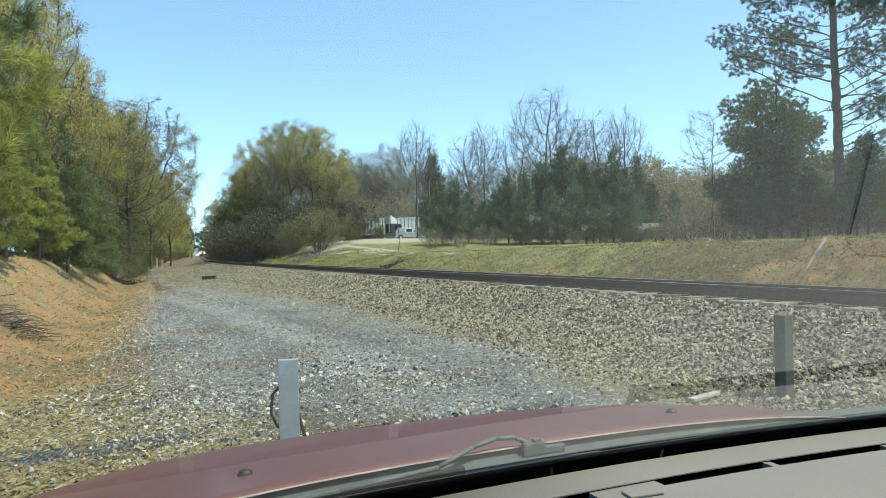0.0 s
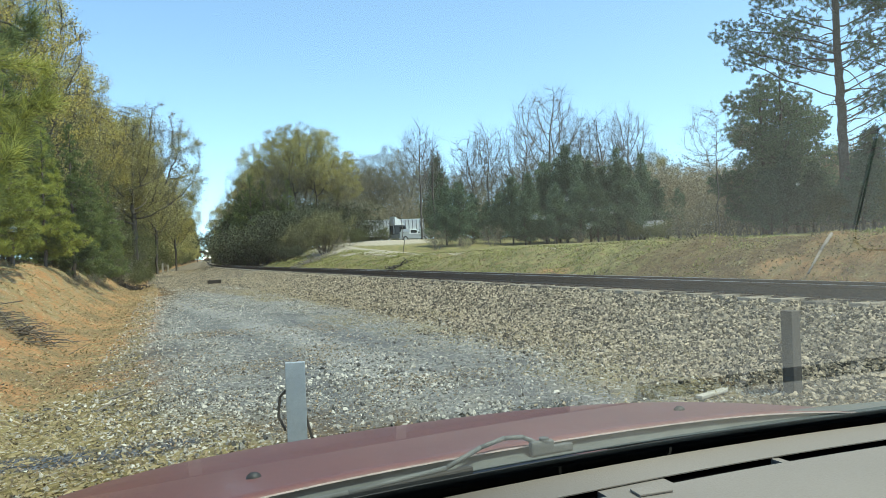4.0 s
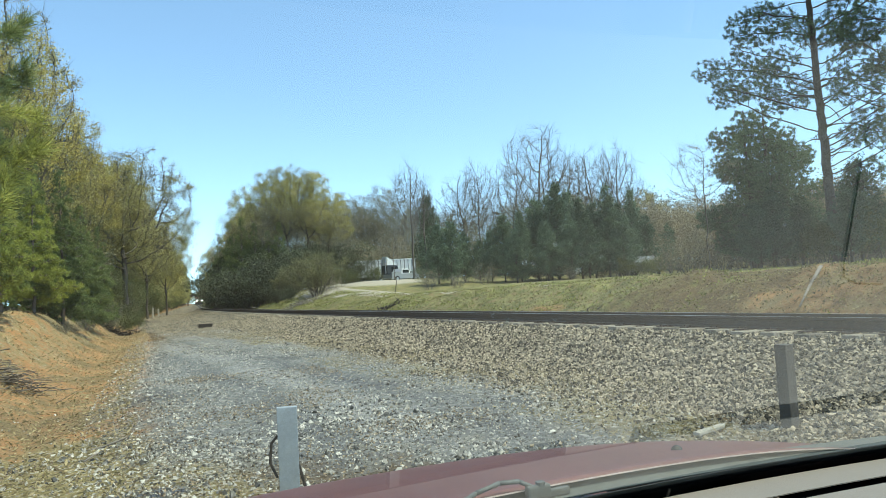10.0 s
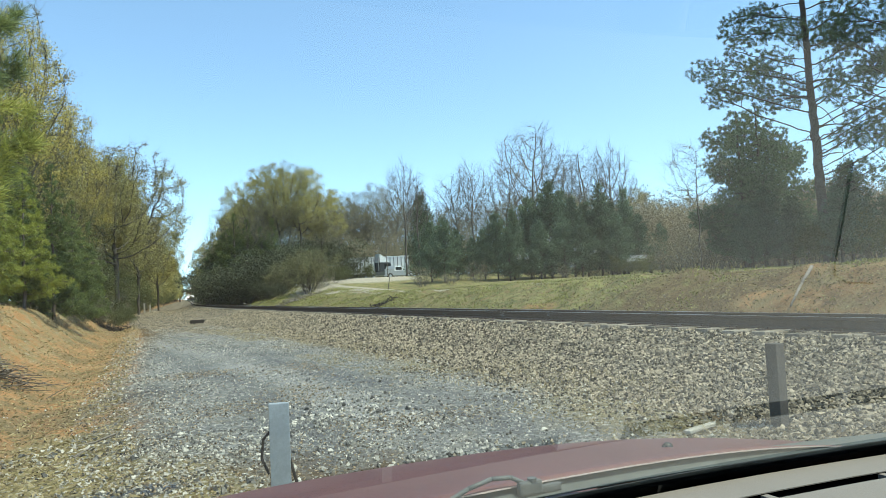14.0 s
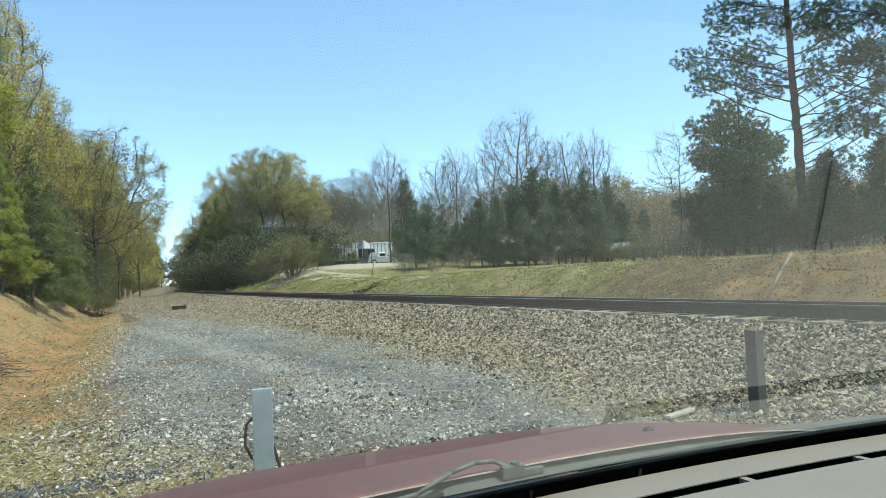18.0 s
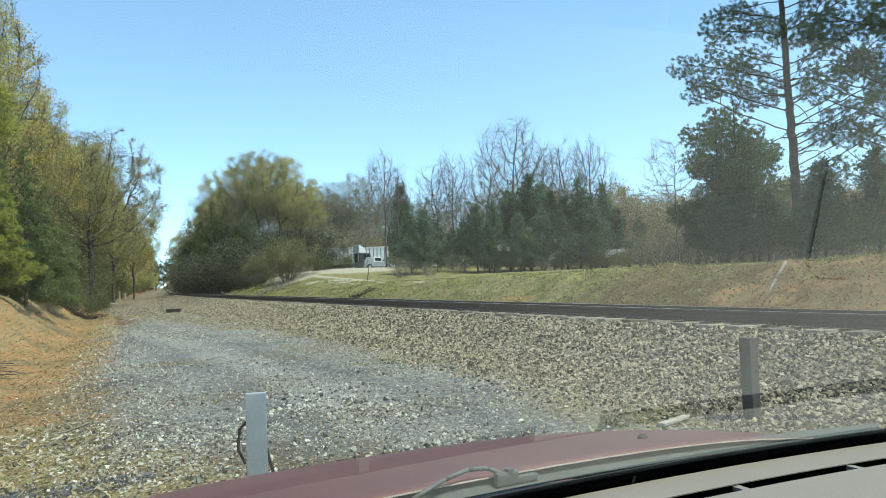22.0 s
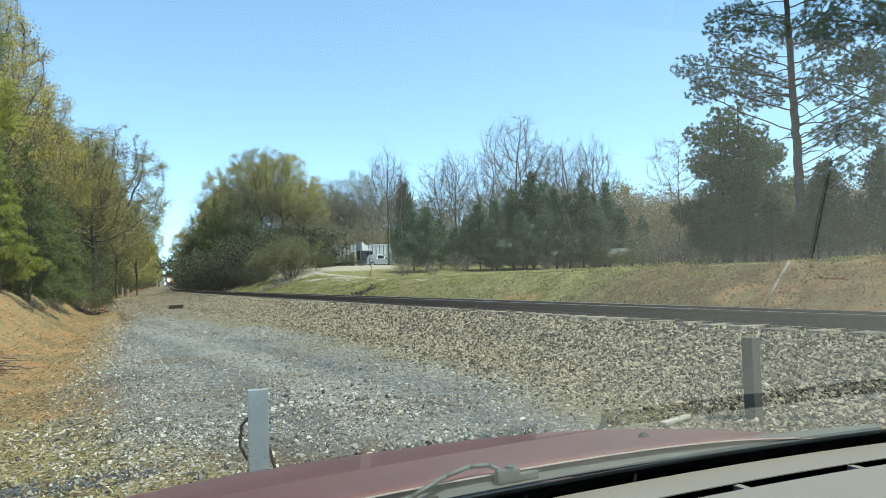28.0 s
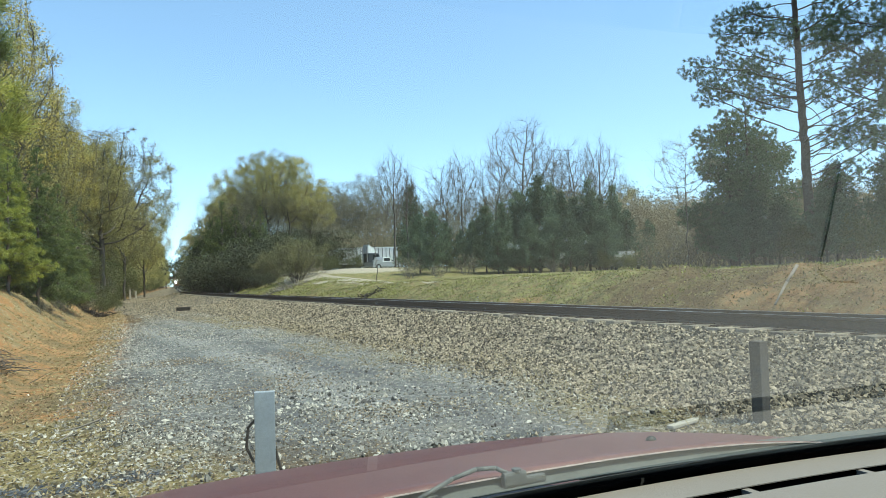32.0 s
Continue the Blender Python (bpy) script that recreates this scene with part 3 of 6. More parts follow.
def build_stones():
    rng = np.random.default_rng(11)
    a, p = scatter(64000, 1.5, 44, -4.5, -1.1, rng, 1.45)
    keep = (rng.uniform(0, 1, len(a)) < np.clip((-p - 0) / 1.0, 0, 1)) & (p > -4.15 + 1.3 * rng.uniform(0, 1, len(a)) ** 2)
    a, p = a[keep], p[keep]
    stones("ballast", a, p, rng.uniform(0.026, 0.060, len(a)) * (1 + 0.011 * a), rng, M["stone"], "grey and tan crushed stone ballast sloping from the track")
    a, p = scatter(26000, 20, 95, -9.0, -1.3, rng, 1.3)
    p = np.maximum(p, -9.2 + verge(a) + rng.uniform(0, 1.5, len(a)))
    keep = rng.uniform(0, 1, len(a)) < np.clip((a - 20) / 12 + (p + 5) / 2, 0.1, 1)
    a, p = a[keep], p[keep]
    stones("far_ballast", a, p, rng.uniform(0.024, 0.05, len(a)) * (1 + 0.006 * a), rng, M["stone"], "tan crushed stone spread beside the track")
    a, p = scatter(12000, 1.5, 60, -1.25, 1.25, rng, 1.3)
    stones("crib_ballast", a, p, rng.uniform(0.04, 0.08, len(a)), rng, M["stone"], "grey crushed stone between the ties", 0.1)
    a, p = scatter(46000, 2.5, 36, -9.8, -3.6, rng, 1.6)
    c = hash_noise(a, p, 1.3) + 0.6 * hash_noise(a, p, 0.5)
    ruts = np.exp(-((p + 7.5) / 0.4) ** 2) + np.exp(-((p + 5.7) / 0.4) ** 2)
    keep = (c + rng.uniform(-0.5, 0.5, len(a)) - 0.6 * ruts * (a > 7) > -0.18) & (p > -9.6 + verge(a))
    a, p = a[keep], p[keep]
    stones("gravel", a, p, (0.009 + 0.03 * rng.uniform(0, 1, len(a)) ** 1.5) * (1 + 0.012 * a), rng, M["pebble"], "loose pale gravel on the grey stone track", 0.15)
    a, p = scatter(22000, 2.2, 12, -12.2, -6.2, rng, 1.2)
    keep = rng.uniform(0, 1, len(a)) < np.clip(0.32 + 2.0 * hash_noise(a, p, 0.8), 0.06, 1) * np.clip(1 + (p + 9.0) * 0.45, 0.12, 1) * np.clip((9.5 - a) / 3, 0.1, 1)
    a, p = a[keep], p[keep]
    stones("near_gravel", a, p, 0.010 + 0.042 * rng.uniform(0, 1, len(a)) ** 2.0, rng, M["pebble"], "loose pale stones among dead leaves", 0.2)
    a, p = scatter(22000, 2.0, 11, -7.0, -2.8, rng, 1.3)
    keep = rng.uniform(0, 1, len(a)) < np.clip(0.55 + 1.2 * hash_noise(a, p, 0.6), 0.1, 1) * np.clip((p + 4.9) / 0.7 + np.clip((6.2 - a) / 2, 0, 1), 0.06, 1)
    stones("foot_gravel", a[keep], p[keep], rng.uniform(0.016, 0.05, keep.sum()), rng, M["stone"], "small tan stones at the ballast's foot", 0.4)
    a, p = scatter(1500, 2.4, 8.5, -11.0, -5.5, rng, 1.1)
    keep = rng.uniform(0, 1, len(a)) < np.clip(0.3 + 2.2 * hash_noise(a, p, 0.9), 0.03, 1)
    stones("scattered_stones", a[keep], p[keep], rng.uniform(0.03, 0.062, keep.sum()), rng, M["pebble"], "larger pale stones lying among leaves", 0.3)
    a, p = scatter(30000, 3.5, 30, -9.4, -4.0, rng, 1.5)
    keep = p > -9.4 + verge(a)
    stones("fine_gravel", a[keep], p[keep], rng.uniform(0.007, 0.017, keep.sum()) * (1 + 0.02 * a[keep]), rng, M["pebble"], "fine grey gravel pressed flat by wheels", 0.3)


def build_litter():
    """Dead leaves and straw that lie flat or curl."""
    rng = np.random.default_rng(17)

    def lay(name, a, p, size, width, tilt, material, label, category, lift=0.012):
        n = len(a)
        x, y = xy(a, p)
        z = height(a, p) + lift * rng.uniform(0.3, 1.6, n)
        ax = unit(np.stack([*rng.normal(size=(2, n)), rng.normal(size=n) * tilt], 1))
        v, f = blades(np.stack([x, y, z], 1), ax, size * rng.uniform(0.5, 1.5, n), width * rng.uniform(0.5, 1.5, n), rng)
        tagged(new(name, mesh_of(name, v, f, [material])), label, category, kind="stuff")
    a, p = scatter(88000, 2.2, 14, -13.2, -5.5, rng, 1.3)
    keep = rng.uniform(0, 1, len(a)) < np.clip(0.5 + 1.5 * hash_noise(a, p, 1.1) - np.clip((p + 9) / 3, 0, 1) * 0.5, 0.04, 1)
    lay("dead_leaves", a[keep], p[keep], 0.026, 0.015, 0.35, M["litter"], "tan dead leaves strewn over the stones", "leaf litter")
    a, p = scatter(26000, 2.5, 30, -5.4, -3.1, rng, 1.4)
    keep = hash_noise(a, p, 1.2) + rng.uniform(-0.2, 0.2, len(a)) > -0.02
    lay("straw_tufts", a[keep], p[keep], 0.07, 0.008, 0.9, M["straw"], "dry straw along the ballast's foot", "dead grass")
    a, p = scatter(34000, 4, 45, -13.5, -9.0, rng, 1.4)
    p = p + verge(a)
    lay("bank_straw", a, p, 0.07, 0.02, 0.4, M["straw"], "dry straw and leaves on the clay bank", "dead grass")
    a, p = scatter(120000, 2, 75, 3.3, 8.5, rng, 1.5)
    keep = hash_noise(a, p, 1.6) + 0.5 * hash_noise(a, p, 0.6) + rng.uniform(-0.35, 0.35, len(a)) > 0.02 + 0.40 * np.clip((20 - a) / 8, 0, 1)
    lay("bank_grass", a[keep], p[keep], 0.11, 0.03, 1.3, M["grass"], "patchy spring grass on the bank", "grass")
    a, p = scatter(44000, 2, 60, 3.2, 7.5, rng, 1.7)
    lay("bank_dead_grass", a, p, 0.06, 0.03, 0.9, M["bank_litter"], "dead brown grass and leaves on the bank", "dead grass")


build_litter()
build_stones()


# ---- plants ----
class Plant:
    def __init__(self, seed):
        self.r = random.Random(seed)
        self.rng = np.random.default_rng(seed)
        self.seg, self.tip = [], []

    def turn(self, d, angle, az=None):
        az = self.r.uniform(0, 2 * math.pi) if az is None else az
        q = d.to_track_quat("Z", "Y")
        v = Vector((math.sin(angle) * math.cos(az), math.sin(angle) * math.sin(az), math.cos(angle)))
        return (q @ v).normalized()

    def grow(self, p, d, length, radius, level, o):
        """One limb in steps, with its side limbs. o: per level steps, kids, angle, ratio, start; and lift, wob, last."""
        n = o["steps"][level]
        last = level == o["last"]
        r0 = radius
        az = self.r.uniform(0, 6.28)
        for i in range(n):
            d = (d + Vector([self.r.gauss(0, o["wob"]) for _ in range(3)]) + Vector((0, 0, o["lift"][level]))).normalized()
            q = p + d * (length / n)
            r1 = max(radius * (1 - 0.85 * (i + 1) / n), o["thin"])
            if level < o.get("skip", 9):
                self.seg.append((*p, *q, r0, r1))
            p, r0 = q, r1
            if last:
                self.tip.append((*p, *d))
            elif level >= o.get("tips", 9):
                self.tip.append((*p, *d))
            if not last and (i + 1) / n > o["start"][level]:
                for _ in range(o["kids"][level]):
                    az += 2.4 + self.r.uniform(-0.5, 0.5)
                    ang = o["angle"][level] * self.r.uniform(0.75, 1.25)
                    left = 1 - (o["taper"] if level == 0 else 0.55) * (i + 1) / n
                    self.grow(p, self.turn(d, ang, az), length * o["ratio"][level] * left * self.r.uniform(0.75, 1.2), max(r0 * 0.62, o["thin"]), level + 1, o)
        if not last:
            self.tip.append((*p, *d))


def trunk_mesh(pl, material, sides=5):
    v, f = limbs(pl.seg, sides)
    return mesh_of("trunk", v, f, [material], smooth=True)


def sprigs(c, axis, size, width, rng):
    """Small pointed leaves of one triangle each."""
    n = len(c)
    q = np.cross(axis, rng.normal(size=(n, 3)))
    q = unit(q) * (np.broadcast_to(width, n)[:, None] * 0.5)
    v = np.stack([c - q, c + q, c + axis * np.broadcast_to(size, n)[:, None]], 1)
    return v.reshape(-1, 3), np.arange(3 * n).reshape(n, 3)


def foliage(rng, shoots, n, weight, spread, size, material, name="crown", flat=0.6, wide=0.75, along=0.3):
    """n leaves in flattened clumps at the shoots, more where the weight is high."""
    w = np.maximum(weight, 0)
    t = shoots[rng.choice(len(shoots), n, p=w / w.sum())]
    c = t[:, :3] + rng.normal(size=(n, 3)) * np.array([spread, spread, spread * flat])
    ax = unit(t[:, 3:] * along + rng.normal(size=(n, 3)) * 0.8)
    k = rng.uniform(0.6, 1.5, n) * size
    v, f = sprigs(c, ax, k, k * wide, rng)
    return mesh_of(name, v, f, [M[material]])


def needle_puffs(rng, shoots, each, length, width, material, name="needles", fan=0.75, core=0.02):
    """A burst of needles round the end of each shoot."""
    t = np.repeat(shoots, each, 0)
    n = len(t)
    ax = unit(t[:, 3:] * fan + unit(rng.normal(size=(n, 3))))
    c = t[:, :3] + rng.normal(size=(n, 3)) * core - t[:, 3:] * rng.uniform(0, 0.45, (n, 1)) * length
    v, f = sprigs(c, ax, rng.uniform(0.65, 1.15, n) * length, np.full(n, width), rng)
    return mesh_of(name, v, f, [M[material]])


def tree(name, trunk, crowns, label, category="tree", m=None):
    ob = thing(name, m or Matrix(), label, category)
    part_mesh("trunk", trunk, ob)
    for crown in crowns:
        part_mesh(crown.name.split(".")[0], crown, ob)
    return ob


def cedar(seed, h, n, size, wide, base=0.05, rows=15, ring=6, power=0.8, material="cedar"):
    """An eastern cedar: an uneven cone of rising limbs, ragged spires on top, foliage in sprays with dark gaps."""
    rng = np.random.default_rng(seed)
    seg = [(0, 0, -0.3, 0.02, 0, h * 0.5, h * 0.017, h * 0.010), (0.02, 0, h * 0.5, 0.08, 0, h * 0.99, h * 0.010, 0.01)]
    shoots = []
    for i in range(rows):
        u = base + (0.97 - base) * i / rows
        for k in range(ring if u < 0.75 else 3):
            az = 6.283 * k / ring + i * 1.9 + rng.uniform(-0.5, 0.5)
            L = h * wide * ((1 - u) ** power + 0.02) * rng.choice([0.55, 0.8, 1.0, 1.0, 1.25])
            d = np.array([math.cos(az), math.sin(az), 0.15 + 0.5 * u + rng.uniform(-0.1, 0.3)])
            p = np.array([0.05 * u, 0, h * u])
            m = 4
            for j in range(m):
                d = unit((d + rng.normal(size=3) * 0.14 + np.array([0, 0, 0.12]))[None])[0]
                q = p + d * L / m
                seg.append((*p, *q, 0.004 * h * (1 - j / m) + 0.004, 0.004 * h * (1 - (j + 1) / m) + 0.003))
                p = q
                for _ in range(2 + (j > 0)):
                    e = unit((d + rng.normal(size=3) * 0.55 + np.array([0, 0, 0.25]))[None])[0]
                    shoots.append((*(p + e * L * 0.16 * rng.uniform(0.3, 1.2)), *e))
    for k in range(5):
        shoots.append((0.06, 0, h * (0.9 + 0.025 * k), 0, 0, 1))
    shoots = np.array(shoots)
    pl = Plant(seed)
    pl.seg = seg
    w = 0.35 + np.clip(lump(shoots[:, :3], h * 0.05, seed) + 0.35, 0, 1)
    return trunk_mesh(pl, M["bark"], 4), [foliage(rng, shoots, n, w * (0.6 + 0.4 * (1 - shoots[:, 2] / h)), 0.022 * h, size, material, "crown", 0.75, 0.36, 1.0)]


def bush(seed, h, wide, leaf, n, size, stems=9, bark="bark", spread=0.22, skip=9):
    pl = Plant(seed)
    o = dict(steps=(4, 3, 2), kids=(2, 2), angle=(0.6, 0.7), ratio=(0.5, 0.55), start=(0.15, 0.0), lift=(0.05, 0.03, 0.0), wob=0.14, last=2, thin=0.007, skip=skip, taper=0.5)
    for k in range(stems):
        az = 6.28 * k / stems + pl.r.uniform(-0.3, 0.3)
        t = pl.r.uniform(0.15, 1.0) * wide
        pl.grow(Vector((0.25 * math.cos(az), 0.25 * math.sin(az), -0.1)), Vector((math.cos(az) * t, math.sin(az) * t, 1)).normalized(), h * pl.r.uniform(0.75, 1.1), h * 0.009 + 0.006, 0, o)
    t = np.array(pl.tip)
    w = 0.15 + np.clip(lump(t[:, :3], h * 0.16, seed) + 0.35, 0, 1)
    return trunk_mesh(pl, M[bark], 4), [foliage(pl.rng, t, n, w, spread, size, leaf, "crown", 0.8)]


def ball(rng, n, c, r, hollow=0.5):
    """Points in an ellipsoid, fewer towards its heart."""
    d = unit(rng.normal(size=(n, 3)))
    return np.asarray(c) + d * (hollow + (1 - hollow) * rng.uniform(0, 1, (n, 1)) ** 0.6) * np.asarray(r)


def lump(p, s, seed):
    """Smooth value in space, about -1 to 1, with lumps of size s."""
    q = p / s
    return (np.sin(q[:, 0] * 2.1 + seed) + np.sin(q[:, 1] * 2.3 + 2.1 * seed) + np.sin(q[:, 2] * 1.9 + 0.7 * seed + q[:, 0])) / 3


def branch_out(rng, spine, goals, step, kill, reach, lift=0.1, wob=0.15, tip=0.012, power=2.35, rounds=90, fine=1.75):
    """Branches that grow from a spine of points towards free goals, thick where many join. Returns segments and shoots."""
    pos = [np.asarray(q, float) for q in spine]
    par = [-1] + list(range(len(spine) - 1))
    goals = np.asarray(goals, float)
    best = np.full(len(goals), 1e9)
    who = np.zeros(len(goals), int)
    done = 0
    for _ in range(rounds):
        for i in range(done, len(pos)):
            d = np.linalg.norm(goals - pos[i], axis=1)
            m = d < best
            best[m], who[m] = d[m], i
        done = len(pos)
        live = best > kill
        goals, best, who = goals[live], best[live], who[live]
        if not len(goals):
            break
        near = best < reach
        if not near.any():
            near = best < best.min() + step
        for i in np.unique(who[near]):
            t = goals[near & (who == i)]
            d = unit(t - pos[i]).mean(0)
            d = unit((d + rng.normal(size=3) * wob + np.array([0, 0, lift]))[None])[0]
            pos.append(pos[i] + d * step)
            par.append(i)
    pos = np.array(pos)
    n = len(pos)
    area = np.zeros(n)
    kids = np.zeros(n, int)
    for i in range(n - 1, 0, -1):
        area[i] += tip ** power if not kids[i] else 0
        area[par[i]] += area[i]
        kids[par[i]] += 1
    rad = area ** (1 / power)
    seg = [(*pos[par[i]], *pos[i], min(rad[par[i]], rad[i] * 1.35), rad[i]) for i in range(1, n)]
    ends = [i for i in range(len(spine), n) if rad[i] < tip * fine]
    shoots = np.array([(*pos[i], *unit((pos[i] - pos[par[i]])[None])[0]) for i in ends])
    return seg, shoots


def grown(seed, h, layers, fork=0.28, low=0.22, wide=0.30, goals=700, step=0.5, kill=0.75, bark="bark", tip=0.014, lift=0.12, girth=0.0, lobes=9, lean=0.0, sides=5, wob=0.10, twigs=0, shell=0.72, twig=0.7):
    """A broadleaf tree: limbs fan out from the fork to a crown of rounded lobes; leaves in clumps at the shoots.
    layers: name, material, leaves, size, spread, from and to (shares of the height), gaps (0 even, 1 patchy)."""
    rng = np.random.default_rng(seed)
    pl = Plant(seed)
    k = max(3, int(h * fork / step))
    spine = [(lean * h * (i / k) ** 2 * 0.2 + 0.03 * rng.normal(), 0.03 * rng.normal(), -0.3 + (h * fork + 0.3) * i / k) for i in range(k + 1)]
    mid = np.array([lean * h * 0.25, 0, h * (low + 1) / 2])
    half = np.array([h * wide, h * wide, h * (1 - low) / 2])
    pts = [ball(rng, goals // 4, mid, half * 0.8, 0.3)]
    for i in range(lobes):
        az, el = i * 2.4 + rng.uniform(-0.4, 0.4), math.asin(np.clip(-0.55 + 1.5 * (i + 0.5) / lobes, -0.9, 0.98))
        way = np.array([math.cos(az) * math.cos(el), math.sin(az) * math.cos(el), math.sin(el)])
        r = half * rng.uniform(0.34, 0.48)
        p = ball(rng, int(goals * 0.9 / lobes), mid + way * (half - r * 0.9), r, shell)
        pts.append(p[((p - mid) / half) @ way > 0.25])
    pts = np.concatenate(pts)
    pts = pts[(pts[:, 2] > h * low) & (pts[:, 2] < h * 1.02)]
    pl.seg, pl.tip = branch_out(rng, spine, pts, step, kill, step * 9, lift, wob, tip, fine=2.7)
    if girth:
        pl.seg = [(*q[:6], min(q[6], girth), min(q[7], girth)) for q in pl.seg]
    t = np.repeat(pl.tip, twigs, 0)
    if twigs:
        e = t[:, :3] + unit(t[:, 3:] * 0.9 + rng.normal(size=(len(t), 3)) * 0.5 + np.array([0, 0, 0.2])) * rng.uniform(0.5, 1.3, (len(t), 1)) * twig
        pl.seg = pl.seg + [(*a, *b, tip * 0.6, tip * 0.25) for a, b in zip(t[:, :3], e)]
    t = pl.tip
    out = np.clip(np.linalg.norm((t[:, :3] - mid) / half, axis=1), 0, 1.1)
    crowns = []
    for j, (name, leaf, n, size, spread, z0, z1, gaps) in enumerate(layers):
        u = t[:, 2] / h
        w = np.clip(lump(t[:, :3], h * 0.07, seed + 3 * j) * 1.4 + 1.0 - gaps, 0.02, 1) * np.clip((u - z0) / 0.06 + 0.5, 0, 1) * np.clip((z1 - u) / 0.06 + 0.5, 0, 1) * (0.2 + out ** 2)
        crowns.append(foliage(rng, t, n, w + 1e-6, spread, size, leaf, name))
    return trunk_mesh(pl, M[bark], sides), crowns


def puffed_pine(seed, h, pads, per, each, length, width, material, girth, lean=0.0, first=0.2, step=0.3, kill=0.22, snags=0, tip=0.011, sides=6, fan=0.75, top=1.0, dead=1.6, rise=0.0):
    """A pine whose needles stand in puffs, gathered in pads (centre x, y, z and radii) at the ends of long limbs."""
    rng = np.random.default_rng(seed)
    pl = Plant(seed)
    k = int(h / step)
    spine = [(lean * h * i / k + 0.02 * rng.normal(), 0.02 * rng.normal(), -0.4 + (h * top + 0.4) * i / k) for i in range(k + 1)]
    pts = np.concatenate([ball(rng, max(4, int(per * p[3] * p[4] * p[5])), p[:3], p[3:6], 0.35) for p in pads])
    # limbs rise outwards: they grow in a sheared space and are sheared back
    low = pts.copy()
    low[:, 2] -= rise * np.hypot(pts[:, 0], pts[:, 1])
    pl.seg, ends = branch_out(rng, spine, low, step, kill, 4.0, 0.03, 0.08, tip, fine=1.3)
    ends[:, 2] += rise * np.hypot(ends[:, 0], ends[:, 1])
    pl.seg = [(q[0], q[1], q[2] + rise * math.hypot(q[0], q[1]) * (i >= k), q[3], q[4], q[5] + rise * math.hypot(q[3], q[4]) * (i >= k), q[6], q[7]) for i, q in enumerate(pl.seg)]
    out = []
    for q in pl.seg[:k]:
        u0, u1 = np.clip(q[2] / h, 0, 1), np.clip(q[5] / h, 0, 1)
        out.append((*q[:6], girth * (1.08 - 0.85 * u0), girth * (1.08 - 0.85 * u1)))
    pl.seg = out + [(*q[:6], min(q[6], girth * 0.16), min(q[7], girth * 0.16)) for q in pl.seg[k:]]
    for i in range(snags):
        z = h * first * rng.uniform(0.55, 1.5)
        az, p = rng.uniform(0, 6.28), np.array([lean * z, 0, z])
        d = np.array([math.cos(az), math.sin(az), rng.uniform(0.1, 0.5)])
        L = dead * rng.uniform(0.5, 1.4)
        for j in range(6):
            d = unit((d + rng.normal(size=3) * 0.14 - np.array([0, 0, 0.14]))[None])[0]
            q = p + d * L / 6
            pl.seg.append((*p, *q, 0.035 * (1 - j / 7), 0.035 * (1 - (j + 1) / 7)))
            if j > 2:
                e = q + unit((d + rng.normal(size=3) * 0.7)[None])[0] * L * 0.25
                pl.seg.append((*q, *e, 0.012, 0.005))
            p = q
    puffs = np.concatenate([ends] + [np.concatenate([pts, unit(pts - np.array([lean * h * 0.5, 0, 0]) - np.array([0, 0, 1]) * (pts[:, 2:3] - 0.6))], 1)])
    puffs[:, 5] += 0.35
    puffs[:, 3:] = unit(puffs[:, 3:])
    return trunk_mesh(pl, M["bark_pine"], sides), [needle_puffs(rng, puffs, each, length, width, material, fan=fan)]


def put(ob, x, y, yaw=0, scale=1.0, sink=0.05, group=""):
    """A copy of a plant at x, y on the ground."""
    z = float(ground_at(x, y)) - sink
    c = copy_thing(ob, pose(x, y, z, 0, 0, yaw))
    s = scale if isinstance(scale, tuple) else (scale,) * 3
    c.scale = s
    if group:
        c["group"] = group
    return c


def polar(az, r):
    return r * math.sin(radians(az)), r * math.cos(radians(az))


